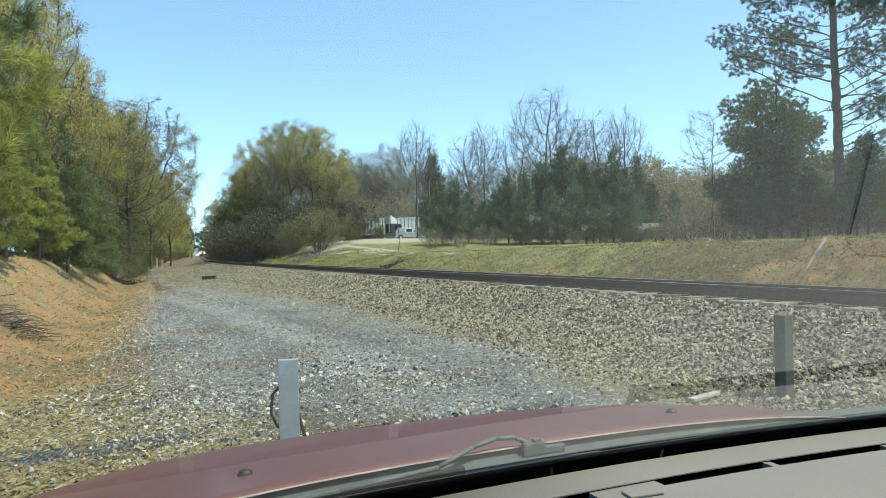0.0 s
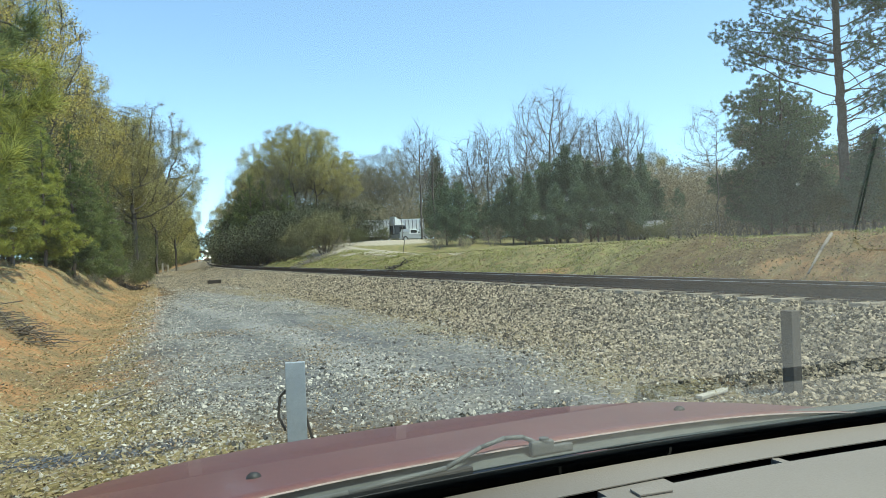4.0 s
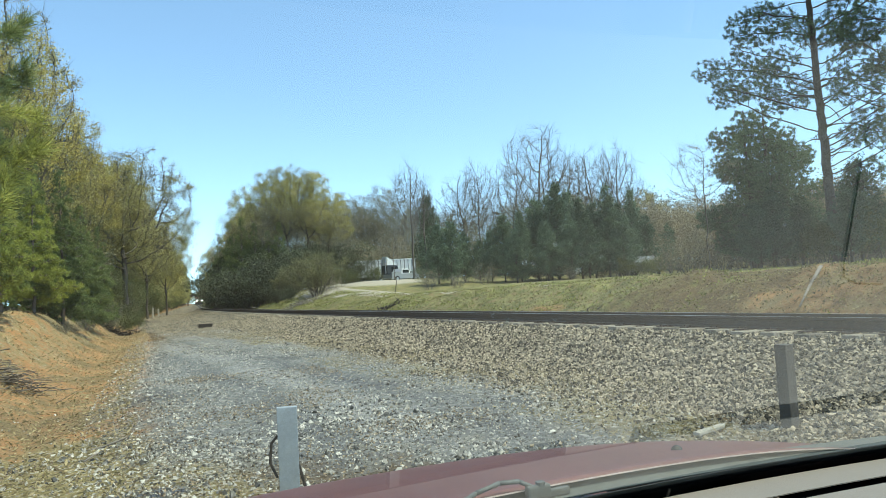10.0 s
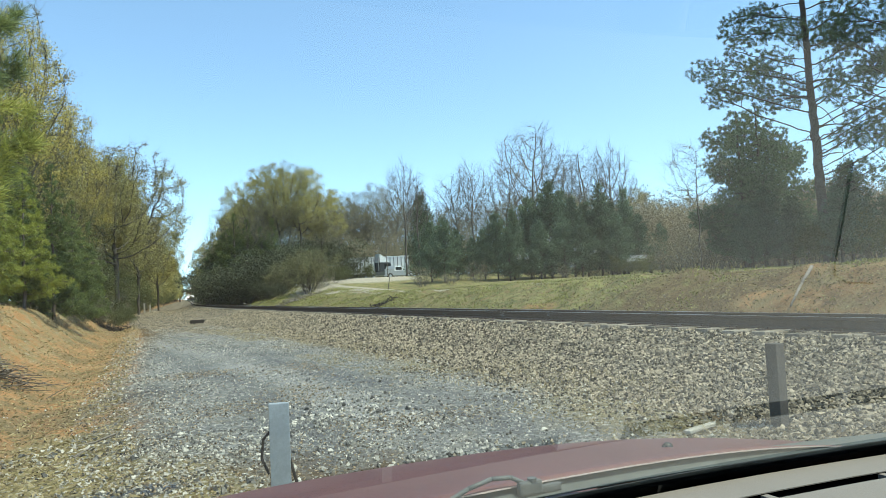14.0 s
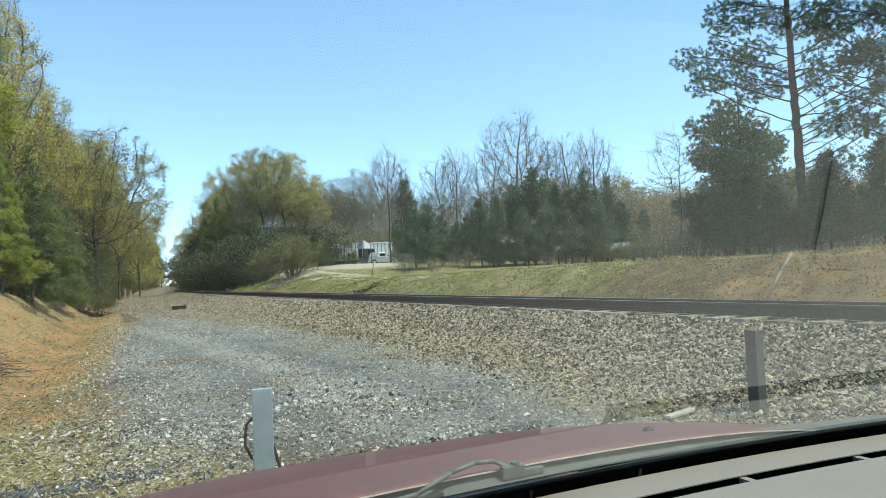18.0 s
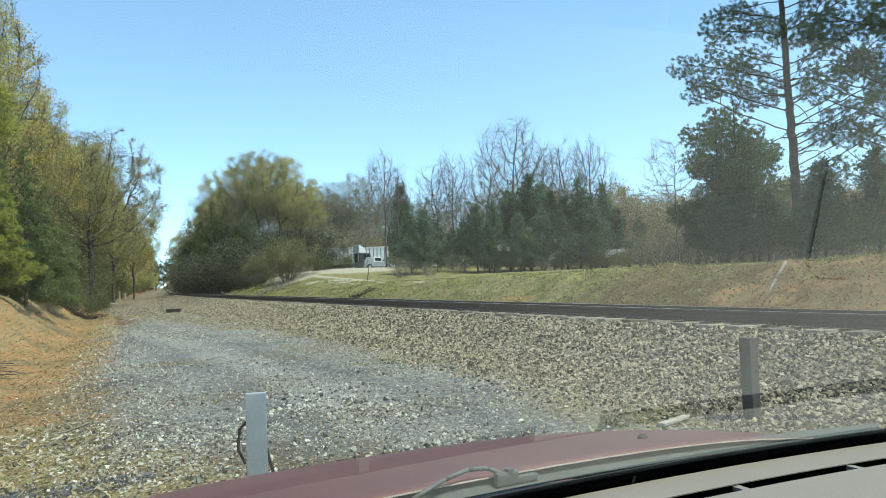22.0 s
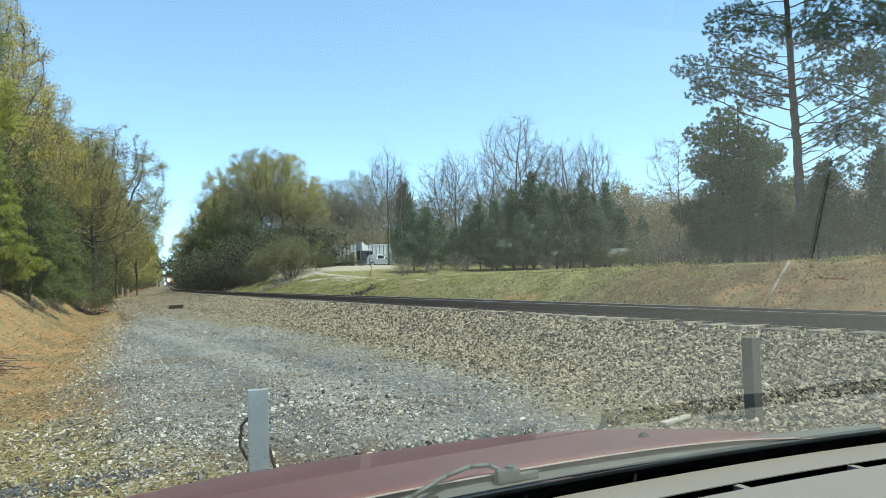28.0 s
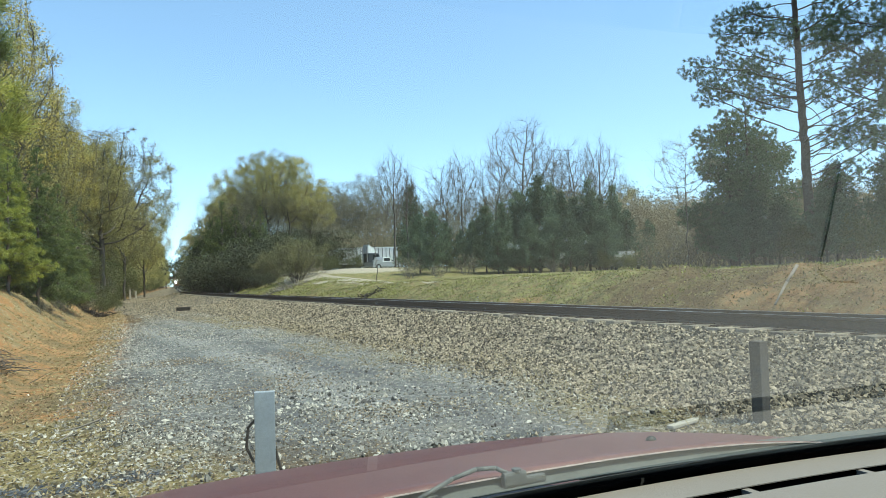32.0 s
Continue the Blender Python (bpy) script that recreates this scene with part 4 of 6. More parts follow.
def plants():
    kinds = {}

    def kind(key, name, pair, label, category="tree"):
        kinds[key] = tree(name, *pair, label, category)

    def spires(seed, h, wide, count=22, low=0.12):
        """Pads of a young pine: a rough cone."""
        rng = np.random.default_rng(seed)
        out = [(0, 0, h * 0.96, h * 0.04, h * 0.04, h * 0.07)]
        for i in range(count):
            u = low + (0.92 - low) * i / count
            az, q = i * 2.4 + rng.uniform(-0.4, 0.4), h * wide * (1 - u) ** 0.75
            d = q * rng.uniform(0.45, 0.9)
            out.append((d * math.cos(az), d * math.sin(az), h * u, q * 0.45, q * 0.45, h * 0.05))
        return out
    kind("yellow_a", "broadleaf_tree", grown(1, 17, [("crown", "leaf_yellow", 30000, 0.105, 0.30, 0.55, 1.1, 0.45), ("low_leaves", "bud", 6000, 0.10, 0.4, 0.2, 0.6, 0.3)], fork=0.34, low=0.36, wide=0.33, goals=900, twigs=1, lobes=15), "tall broadleaf tree with young yellow-green leaves")
    kind("yellow_b", "broadleaf_tree", grown(2, 17, [("crown", "leaf_olive", 28000, 0.105, 0.30, 0.5, 1.1, 0.5), ("low_leaves", "bud", 6000, 0.10, 0.4, 0.2, 0.6, 0.3)], fork=0.30, low=0.32, wide=0.34, goals=900, twigs=1, lobes=15), "tall broadleaf tree with olive spring leaves")
    kind("sparse", "broadleaf_tree", grown(3, 16, [("crown", "bud", 16000, 0.075, 0.35, 0.3, 1.1, 0.2)], wide=0.32, low=0.28, bark="bark_pale", twigs=2, goals=750), "half-bare broadleaf tree with brown spring buds")
    kind("dome", "broadleaf_tree", grown(41, 13, [("crown", "leaf_olive", 28000, 0.07, 0.22, 0.22, 0.9, 0.6), ("buds", "bud", 9000, 0.06, 0.10, 0.62, 1.1, 0.1), ("low_leaves", "leaf_yellow", 9000, 0.07, 0.3, 0.1, 0.5, 0.4)], twigs=2, fork=0.22, low=0.20, wide=0.34, goals=1300, step=0.36, kill=0.48, lobes=16, tip=0.015), "round-crowned broadleaf tree, thin olive leaves on dark limbs")
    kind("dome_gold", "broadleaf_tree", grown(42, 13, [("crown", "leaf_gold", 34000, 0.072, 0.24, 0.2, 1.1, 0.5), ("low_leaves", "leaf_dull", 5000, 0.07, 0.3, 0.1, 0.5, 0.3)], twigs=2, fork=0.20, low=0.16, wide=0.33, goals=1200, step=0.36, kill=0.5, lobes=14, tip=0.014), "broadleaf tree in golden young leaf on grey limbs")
    kind("far_a", "broadleaf_tree", grown(4, 15, [("crown", "leaf_olive", 13000, 0.20, 0.5, 0.1, 1.1, 0.3)], fork=0.15, low=0.04, goals=420, step=0.8, kill=1.1, sides=4, lobes=14), "far broadleaf tree in olive spring leaf")
    kind("far_b", "broadleaf_tree", grown(5, 15, [("crown", "leaf_yellow", 13000, 0.20, 0.5, 0.1, 1.1, 0.3)], fork=0.15, low=0.04, goals=420, step=0.8, kill=1.1, sides=4, lobes=14), "far broadleaf tree in yellow-green leaf")
    kind("bare_a", "bare_tree", grown(6, 15, [], bark="bark_pale", fork=0.2, low=0.3, wide=0.18, goals=600, step=0.4, kill=0.5, tip=0.017, wob=0.04, twigs=2, lift=0.30, girth=0.18, sides=4, lobes=9, shell=0.5, twig=1.25), "leafless grey tree with upright branches")
    kind("bare_b", "bare_tree", grown(7, 15, [], bark="bark_pale", fork=0.3, low=0.32, wide=0.27, goals=700, step=0.4, kill=0.5, tip=0.017, wob=0.05, twigs=2, lift=0.20, girth=0.22, sides=4, lobes=11, shell=0.6, twig=1.25), "leafless grey tree with spreading branches")
    kind("bare_c", "bare_tree", grown(19, 15, [("buds", "bud", 14000, 0.075, 0.45, 0.3, 1.1, 0.1)], bark="bark_pale", fork=0.25, low=0.2, wide=0.26, goals=700, step=0.45, kill=0.6, tip=0.013, wob=0.05, twigs=2, lift=0.22, girth=0.16, sides=4, lobes=11, twig=1.25), "grey tree with a haze of brown buds")
    kind("cedar_a", "cedar_tree", cedar(8, 8, 15000, 0.16, 0.27, rows=18, power=1.0), "dense dark green cedar tree")
    kind("cedar_b", "cedar_tree", cedar(9, 8, 16000, 0.17, 0.37, base=0.10, rows=15, power=0.85), "broad dark green cedar tree with a clear foot")
    kind("cedar_c", "cedar_tree", cedar(29, 8, 13000, 0.17, 0.22, base=0.08, rows=19, power=0.95), "slender pointed dark cedar tree")
    kind("pine_bushy", "pine_tree", puffed_pine(10, 7.7, [(0, 0, 7.1, 0.8, 0.8, 0.7), (-1.1, 0.3, 6.3, 0.9, 0.9, 0.7), (1.0, -0.4, 5.9, 1.0, 1.0, 0.7), (0.1, 1.0, 5.2, 1.1, 1.0, 0.7), (-1.5, -0.5, 4.6, 1.0, 1.0, 0.7), (1.5, 0.4, 4.2, 1.1, 1.0, 0.7), (0.0, -1.2, 3.5, 1.3, 1.0, 0.8), (-1.4, 0.8, 2.5, 1.3, 1.1, 0.8), (1.4, -0.6, 2.1, 1.3, 1.1, 0.8), (0.2, 0.6, 1.4, 1.6, 1.4, 0.8)], 200, 30, 0.14, 0.018, "needle_far", 0.12, step=0.24, tip=0.010), "bushy dark pine tree with low branches")
    kind("pine_young", "pine_tree", puffed_pine(11, 6, spires(11, 6, 0.30), 520, 34, 0.17, 0.015, "needle_mid", 0.07, step=0.24, tip=0.009, kill=0.2), "young green pine tree branched to the ground")
    kind("pine_mid", "pine_tree", puffed_pine(17, 7, spires(17, 7, 0.25, 28, 0.07), 420, 34, 0.18, 0.018, "needle_dark", 0.08, step=0.24, tip=0.009, kill=0.2), "dark green young pine with a clear stem")
    kind("shrub", "shrub", bush(12, 3.4, 0.9, "shrub_leaf", 12000, 0.075, stems=14, spread=0.2), "round olive shrub with dense twigs", "shrub")
    kind("hedge", "shrub", bush(15, 4.0, 0.9, "bud", 7000, 0.11, stems=5, spread=0.42, skip=2), "dense brown and olive undergrowth bush", "shrub")
    kind("hedge_green", "shrub", bush(16, 4.0, 0.9, "leaf_dull", 7000, 0.12, stems=5, spread=0.42, skip=2), "dense olive green undergrowth bush", "shrub")
    kind("hedge_yellow", "shrub", bush(26, 4.0, 0.9, "leaf_yellow", 7000, 0.13, stems=5, spread=0.42, skip=2), "yellow-green leafy scrub bush", "shrub")
    # brush whose leaf colour already holds the trees' shade
    kind("shaded_brush", "shrub", bush(27, 3.0, 0.9, "shaded_twig", 6000, 0.10, stems=12, spread=0.3), "dark olive brush of dense twigs and small leaves", "shrub")
    kind("thicket", "thicket_bush", bush(18, 4.0, 0.9, "thicket", 6000, 0.08, stems=8, spread=0.36, bark="bark_pale"), "pale brown leafless thicket bush of fine twigs", "shrub")
    kind("scrub", "scrub_bush", bush(13, 2.0, 1.0, "bud", 900, 0.09, stems=11, bark="bark_pale"), "bare brown scrub of thin stems", "shrub")
    kind("sapling", "sapling", grown(14, 5.2, [("buds", "bud", 1400, 0.035, 0.09, 0.3, 1.1, 0.2)], fork=0.35, low=0.35, wide=0.27, goals=170, step=0.22, kill=0.27, bark="bark", tip=0.0055, twigs=2, girth=0.05, sides=5), "thin grey leafless sapling in grass")
    r = random.Random(21)

    def row(keys, a0, a1, da, p0, dp, h0, h1, group, base):
        a = a0
        while a < a1:
            x, y = xy(a, p0 + (float(verge(a)) if p0 < 0 else 0) + r.uniform(-dp, dp))
            k = r.choice(keys)
            s = r.uniform(h0, h1) / base
            put(kinds[k], float(x), float(y), r.uniform(0, 360), (s * r.uniform(0.85, 1.1), s * r.uniform(0.85, 1.1), s), group=group)
            a += da * r.uniform(0.75, 1.3)
    # left of the track
    row(["far_a", "far_b", "far_a"], 100, 170, 8, -12.6, 0.8, 14, 16, "trees along the cutting", 15)
    row(["far_a", "far_b", "far_a"], 172, 620, 10, -11.0, 0.6, 14, 17, "trees along the cutting", 15)
    row(["yellow_a", "yellow_b", "yellow_b", "sparse"], 64, 112, 7.5, -12.8, 0.8, 13, 15.5, "trees along the cutting", 17)
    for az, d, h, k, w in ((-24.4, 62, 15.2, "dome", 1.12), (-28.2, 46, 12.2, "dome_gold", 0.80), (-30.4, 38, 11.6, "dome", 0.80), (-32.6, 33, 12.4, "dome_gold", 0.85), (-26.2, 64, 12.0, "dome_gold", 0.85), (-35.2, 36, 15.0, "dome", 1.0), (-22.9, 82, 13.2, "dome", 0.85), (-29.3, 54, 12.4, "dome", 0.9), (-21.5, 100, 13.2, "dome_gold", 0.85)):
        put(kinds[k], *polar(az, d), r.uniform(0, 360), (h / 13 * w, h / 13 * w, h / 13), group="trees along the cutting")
    row(["yellow_b", "sparse", "yellow_a"], 44, 116, 9, -22, 2.5, 12, 15, "trees along the cutting", 17)
    row(["yellow_b", "sparse"], 40, 116, 9, -31, 3, 11, 14, "trees along the cutting", 17)
    row(["hedge", "hedge_green"], 44, 200, 9, -13.8, 1.2, 2.2, 3.6, "undergrowth on the cutting", 4)
    row(["hedge_green", "hedge", "hedge_green"], 46, 130, 4.6, -13.0, 0.5, 2.1, 3.8, "undergrowth on the cutting", 4)
    for az, d, h in ((-30.4, 24.5, 4.3), (-32.4, 21, 4.1), (-26.6, 44, 3.6), (-35.0, 18.5, 5.0), (-25.7, 51, 3.2), (-33.0, 27, 5.8), (-29.8, 30, 4.8)):
        put(kinds["pine_young"], *polar(az, d), r.uniform(0, 360), h / 6, group="young pines on the bank")
    for az, d, h in ((-28.6, 29, 5.8), (-27.3, 34, 5.4), (-26.2, 40, 5.1), (-30.6, 29, 6.2), (-32.6, 25, 7.0), (-27.9, 40, 6.0)):
        put(kinds["pine_mid"], *polar(az, d), r.uniform(0, 360), h / 7, group="young pines on the bank")
    row(["hedge_yellow", "hedge_green", "hedge_green"], 70, 300, 6, -11.2, 0.4, 2.6, 5.0, "leafy scrub beside the track", 4)
    row(["hedge", "hedge_green", "scrub"], 58, 170, 7, -11.4, 0.5, 1.6, 2.6, "scrub beside the track", 4)
    row(["hedge_green", "hedge", "hedge_green"], 60, 150, 7, -10.3, 0.4, 0.9, 1.7, "low growth beside the track", 4)
    for az, d, q in ((-24.3, 45, 0.22), (-24.9, 43, 0.3), (-25.6, 40, 0.3), (-26.6, 36, 0.22), (-23.6, 49, 0.25)):
        put(kinds[r.choice(["hedge_green", "hedge"])], *polar(az, d), r.uniform(0, 360), q, group="low growth beside the track")
    for k in range(9):
        x, y = xy(455 + r.uniform(-6, 6), -16 + k * 4)
        put(kinds["far_a"], float(x), float(y), r.uniform(0, 360), 0.55, group="trees along the cutting")
    for a, p, q in ((385, -7, 0.6), (372, -8, 0.5), (392, 7, 0.6), (378, 8, 0.5), (360, -8.5, 0.45), (350, 8.5, 0.45)):
        x, y = xy(a, p)
        put(kinds["far_a"], float(x), float(y), r.uniform(0, 360), q, group="trees along the cutting")
    # right of the track
    row(["far_a", "far_b", "far_a"], 112, 620, 10, 8.6, 1.0, 14, 17, "trees right of the line", 15)
    row(["hedge", "hedge_green", "cedar_b", "cedar_a"], 96, 300, 7, 8.0, 0.8, 3.5, 6, "undergrowth right of the line", 5)
    for az, d, k, h in ((-12.0, 88, "yellow_a", 16.2), (-14.0, 92, "yellow_b", 15.8), (-10.4, 89, "yellow_b", 15.6), (-15.8, 97, "sparse", 13.6), (-17.2, 122, "far_a", 11), (-17.9, 150, "far_a", 13), (-11.4, 96, "yellow_a", 16.2), (-8.8, 92, "yellow_b", 12.4), (-13.2, 86, "sparse", 12), (-17.4, 112, "sparse", 11), (-13.0, 100, "sparse", 15), (-11.0, 103, "sparse", 14), (-15.0, 104, "sparse", 14), (-8.0, 100, "sparse", 11)):
        s = h / (17 if k.startswith("yellow") else 16 if k == "sparse" else 15)
        put(kinds[k], *polar(az, d), r.uniform(0, 360), (s * 0.93, s * 0.93, s), group="tall trees right of the line")
    for az, d, h in ((-16.6, 90, 9.0), (-15.7, 87, 11), (-17.4, 100, 10), (-16.4, 98, 12), (-14.7, 85, 9.5), (-13.6, 84, 8.0), (-12.7, 83, 8.5)):
        put(kinds["pine_mid"], *polar(az, d), r.uniform(0, 360), (h / 6, h / 6, h / 7), group="dark pines right of the line")
    for k in range(14):
        put(kinds["shaded_brush"], *polar(-17 + k * 0.7, r.uniform(92, 112)), r.uniform(0, 360), (2.0, 2.0, r.uniform(1.5, 2.4)), group="undergrowth right of the line")
    for az, d, s in ((-9.95, 62, 0.98), (-12.2, 70, 0.8), (-9.8, 64, 0.9)):
        put(kinds["shrub"], *polar(az, d), r.uniform(0, 360), (s, s, s))
    for az, d, q in ((-13.0, 70, 0.55), (-13.8, 75, 0.7), (-12.3, 66, 0.45), (-11.7, 72, 0.8)):
        put(kinds["shaded_brush"], *polar(az, d), r.uniform(0, 360), q, group="scrub under the trees")
    for k in range(14):
        put(kinds["shaded_brush"], *polar(-17.6 + k * 0.55, r.uniform(76, 88)), r.uniform(0, 360), r.uniform(0.9, 1.5), group="scrub under the trees")
    # behind the yard
    for k in range(44):
        az = -11 + k * 0.65 + r.uniform(-0.4, 0.4)
        put(kinds[r.choice(["bare_a", "bare_b", "bare_c", "bare_c", "sparse", "bare_b"])], *polar(az, r.uniform(118, 158)), r.uniform(0, 360), r.uniform(13.2, 17) / 15, group="bare woods behind the yard")
    for k in range(9):
        put(kinds[r.choice(["sparse", "bare_c", "sparse"])], *polar(-9.4 + k * 0.85, r.uniform(124, 140)), r.uniform(0, 360), r.uniform(17.5, 20) / 16, group="bare woods behind the yard")
    for k in range(40):
        az = 12 + k * 0.85 + r.uniform(-0.4, 0.4)
        put(kinds[r.choice(["sparse", "bare_b", "sparse", "far_a"])], *polar(az, r.uniform(80, 120)), r.uniform(0, 360), r.uniform(7, 9.5) / 15, group="bare woods behind the yard")
    for k in range(60):
        az = -11 + k * 0.95 + r.uniform(-0.3, 0.3)
        put(kinds[r.choice(["thicket", "thicket", "hedge_green"] if az > 10 else ["hedge", "thicket", "hedge_green"])], *polar(az, r.uniform(112, 135) if az < 8 else r.uniform(72, 100)), r.uniform(0, 360), (r.uniform(1.0, 1.7) if az < 10 else r.uniform(0.8, 1.15)), group="undergrowth behind the yard")
    for k in range(20):
        put(kinds[r.choice(["hedge", "thicket", "hedge_green"])], *polar(-9.6 + k * 0.55, r.uniform(118, 124)), r.uniform(0, 360), (1.5, 1.5, r.uniform(1.0, 1.8)), group="undergrowth behind the yard")
    for k in range(40):
        put(kinds["thicket"], *polar(15.5 + k * 0.5, r.uniform(56, 74)), r.uniform(0, 360), r.uniform(0.95, 1.45), group="brown thicket behind the bank")
    # cedars on the plateau
    for az, d, h, k in ((-0.3, 80, 10.2, "cedar_a"), (0.4, 53, 4.9, "cedar_b"), (1.5, 51, 5.0, "cedar_b"), (2.6, 54, 4.2, "cedar_b"), (4.9, 54, 4.2, "cedar_b"), (6.0, 53, 5.4, "cedar_b"), (7.4, 51, 5.6, "cedar_a"), (8.8, 53, 6.6, "cedar_b"), (10.5, 52, 7.8, "cedar_a"), (9.9, 54, 7.0, "cedar_c"), (11.4, 55, 7.2, "cedar_b"), (12.4, 52, 6.4, "cedar_a"), (13.5, 53, 6.0, "cedar_b"), (14.6, 52, 7.3, "cedar_c"), (15.4, 54, 6.0, "cedar_b"), (16.6, 52, 6.7, "cedar_c"), (15.8, 50, 4.6, "cedar_b"), (17.6, 52, 4.6, "cedar_b"), (19.3, 55, 4.0, "cedar_b"), (9.6, 49, 4.4, "cedar_b"), (3.9, 57, 3.6, "cedar_b"), (11.6, 49, 4.6, "cedar_b"), (13.0, 49, 4.4, "cedar_b"), (7.0, 49, 3.8, "cedar_b")):
        put(kinds[k], *polar(az, d), r.uniform(0, 360), h / 8, group="cedars above the bank")
    for az, d, h, k in ((9.3, 64, 14.6, "bare_b"), (15.6, 66, 12.6, "bare_a"), (13.6, 68, 12.5, "bare_b"), (4.1, 68, 12.2, "bare_a"), (2.8, 70, 11, "bare_b"), (-1.7, 78, 14, "bare_a"), (11.5, 70, 12, "bare_b"), (6.9, 72, 12, "bare_b"), (-0.6, 74, 11, "bare_a"), (17.3, 75, 10, "bare_a")):
        put(kinds[k], *polar(az, d), r.uniform(0, 360), h / 15, group="bare trees behind the cedars")
    for az, d, q in ((-7.7, 64, 0.38), (-6.8, 68, 0.3), (-5.0, 92, 0.5)):
        put(kinds["hedge_green"], *polar(az, d), r.uniform(0, 360), q)
    for az, d, q in ((17.0, 49.0, 0.26), (15.9, 49.0, 0.3), (18.2, 48.5, 0.3), (17.7, 48.0, 0.24)):
        put(kinds["hedge_green"], *polar(az, d), r.uniform(0, 360), q, group="scrub under the cedars")
    put(kinds["sapling"], *polar(-3.3, 42), 40, 0.95)
    put(kinds["sapling"], *polar(22.3, 27), 120, 1.0)
    for az, d, h in ((25.5, 33, 7.4), (26.9, 32, 7.2), (28.2, 34, 5.8), (25.8, 36, 7.6), (27.8, 37, 7.0)):
        put(kinds["pine_bushy"], *polar(az, d), r.uniform(0, 360), h / 8.0, group="dark pines on the bank")
    for az, d, h in ((36.0, 32, 4.6), (25.4, 31, 2.8), (27.0, 29.5, 3.2), (28.8, 31, 3.0), (26.0, 29, 2.6)):
        put(kinds["cedar_b"], *polar(az, d), r.uniform(0, 360), h / 8)
    for k in range(14):
        a, p = r.uniform(14, 44), r.uniform(-13.0, -11.2)
        x, y = xy(a, p + float(verge(a)))
        put(kinds["scrub"], float(x), float(y), r.uniform(0, 360), r.uniform(0.12, 0.26), group="low scrub on the clay bank")
    for az, d, q in ((30.2, 28, 0.36), (31.9, 27.5, 0.36), (33.8, 28, 0.4), (32.6, 33, 0.55)):
        put(kinds[r.choice(["hedge_green", "hedge_green", "cedar_b"])], *polar(az, d), r.uniform(0, 360), q, group="scrub on the plateau")
    for k in range(16):
        put(kinds[r.choice(["scrub", "scrub", "thicket"])], *polar(19.5 + k * 1.2, r.uniform(38, 48)), r.uniform(0, 360), r.uniform(0.6, 1.0), group="scrub on the plateau")
    for k in range(20):
        put(kinds[r.choice(["hedge_green", "hedge_green", "hedge"])], *polar(-0.2 + k * 0.98, r.uniform(55, 64)), r.uniform(0, 360), r.uniform(0.22, 0.5), group="scrub under the cedars")
    for k in range(8):
        put(kinds["scrub"], *polar(-0.5 + k * 2.4, r.uniform(46, 56)), r.uniform(0, 360), r.uniform(0.4, 0.7), group="scrub under the cedars")
    big = tree("pine_tree", *puffed_pine(31, 15.5, [(-2.6, -0.4, 7.5, 1.3, 1.1, 0.8), (-1.3, 0.8, 7.0, 1.2, 1.0, 0.8), (-4.0, 0.1, 8.3, 0.7, 0.7, 0.5), (-3.3, 0.3, 7.1, 0.9, 0.8, 0.5), (-1.5, 0.3, 8.2, 1.0, 0.9, 0.6), (-2.9, 0.0, 8.6, 0.6, 0.6, 0.4), (-2.0, 0.6, 9.9, 1.4, 1.1, 0.9), (-0.6, -0.6, 9.0, 0.7, 0.8, 0.5), (0.6, -0.6, 7.4, 0.5, 0.8, 0.4), (1.3, 0.5, 8.6, 0.9, 1.0, 0.8), (2.0, 0.0, 7.2, 0.9, 1.0, 0.6), (2.6, 0.5, 10.3, 1.1, 1.0, 0.8), (1.0, 0.6, 9.9, 0.8, 0.9, 0.6), (0.8, 0.6, 4.9, 0.6, 0.9, 0.5), (1.2, -0.3, 3.4, 0.8, 0.9, 0.5), (1.6, 0.2, 5.5, 0.8, 1.0, 0.6), (0.7, 0.2, 2.5, 0.5, 0.7, 0.3), (2.6, 0.0, 4.6, 0.9, 1.0, 0.5), (3.2, 0.3, 6.4, 1.0, 1.0, 0.7), (3.0, 0.0, 8.6, 1.0, 1.0, 0.8), (0.1, 1.6, 9.4, 1.0, 0.9, 0.7), (0.3, -1.8, 10.8, 1.4, 1.1, 0.8), (-1.2, 0.2, 12.2, 1.6, 1.4, 0.9), (1.5, 0.4, 12.6, 1.6, 1.4, 0.9), (0.0, 0.0, 14.8, 1.4, 1.3, 0.9)], 260, 30, 0.13, 0.012, "needle_far", 0.21, rise=0.42, lean=-0.018, first=0.33, snags=18, step=0.26, tip=0.009), "tall pine with a bare trunk, open limbs and grey-green needles")
    x, y = polar(31.0, 29.5)
    big.matrix_world = pose(x, y, float(ground_at(x, y)) - 0.05, 0, 0, -31)
    for az, d, yaw in ((39.5, 29.0, 146), (42.5, 34, -36)):
        x, y = polar(az, d)
        copy_thing(big, pose(x, y, float(ground_at(x, y)) - 0.05, 0, 0, yaw))
    near = tree("pine_tree", *puffed_pine(33, 5.2, [(0.62, 0.0, 2.55, 0.30, 0.35, 0.16), (0.92, 0.1, 2.42, 0.22, 0.3, 0.16), (0.80, -0.2, 2.15, 0.26, 0.3, 0.14), (0.55, 0.3, 1.95, 0.3, 0.3, 0.16), (1.05, 0.0, 2.72, 0.06, 0.1, 0.18), (0.35, -0.3, 2.9, 0.2, 0.3, 0.1), (-0.5, 0.2, 2.6, 0.4, 0.5, 0.4), (-0.4, -0.3, 3.6, 0.4, 0.4, 0.4), (0.0, 0.0, 5.0, 0.3, 0.3, 0.4), (0.2, 0.9, 1.5, 0.4, 0.4, 0.3)], 230, 85, 0.22, 0.006, "needle", 0.07, step=0.12, kill=0.12, tip=0.006, fan=0.9), "near green pine with long fresh needles")
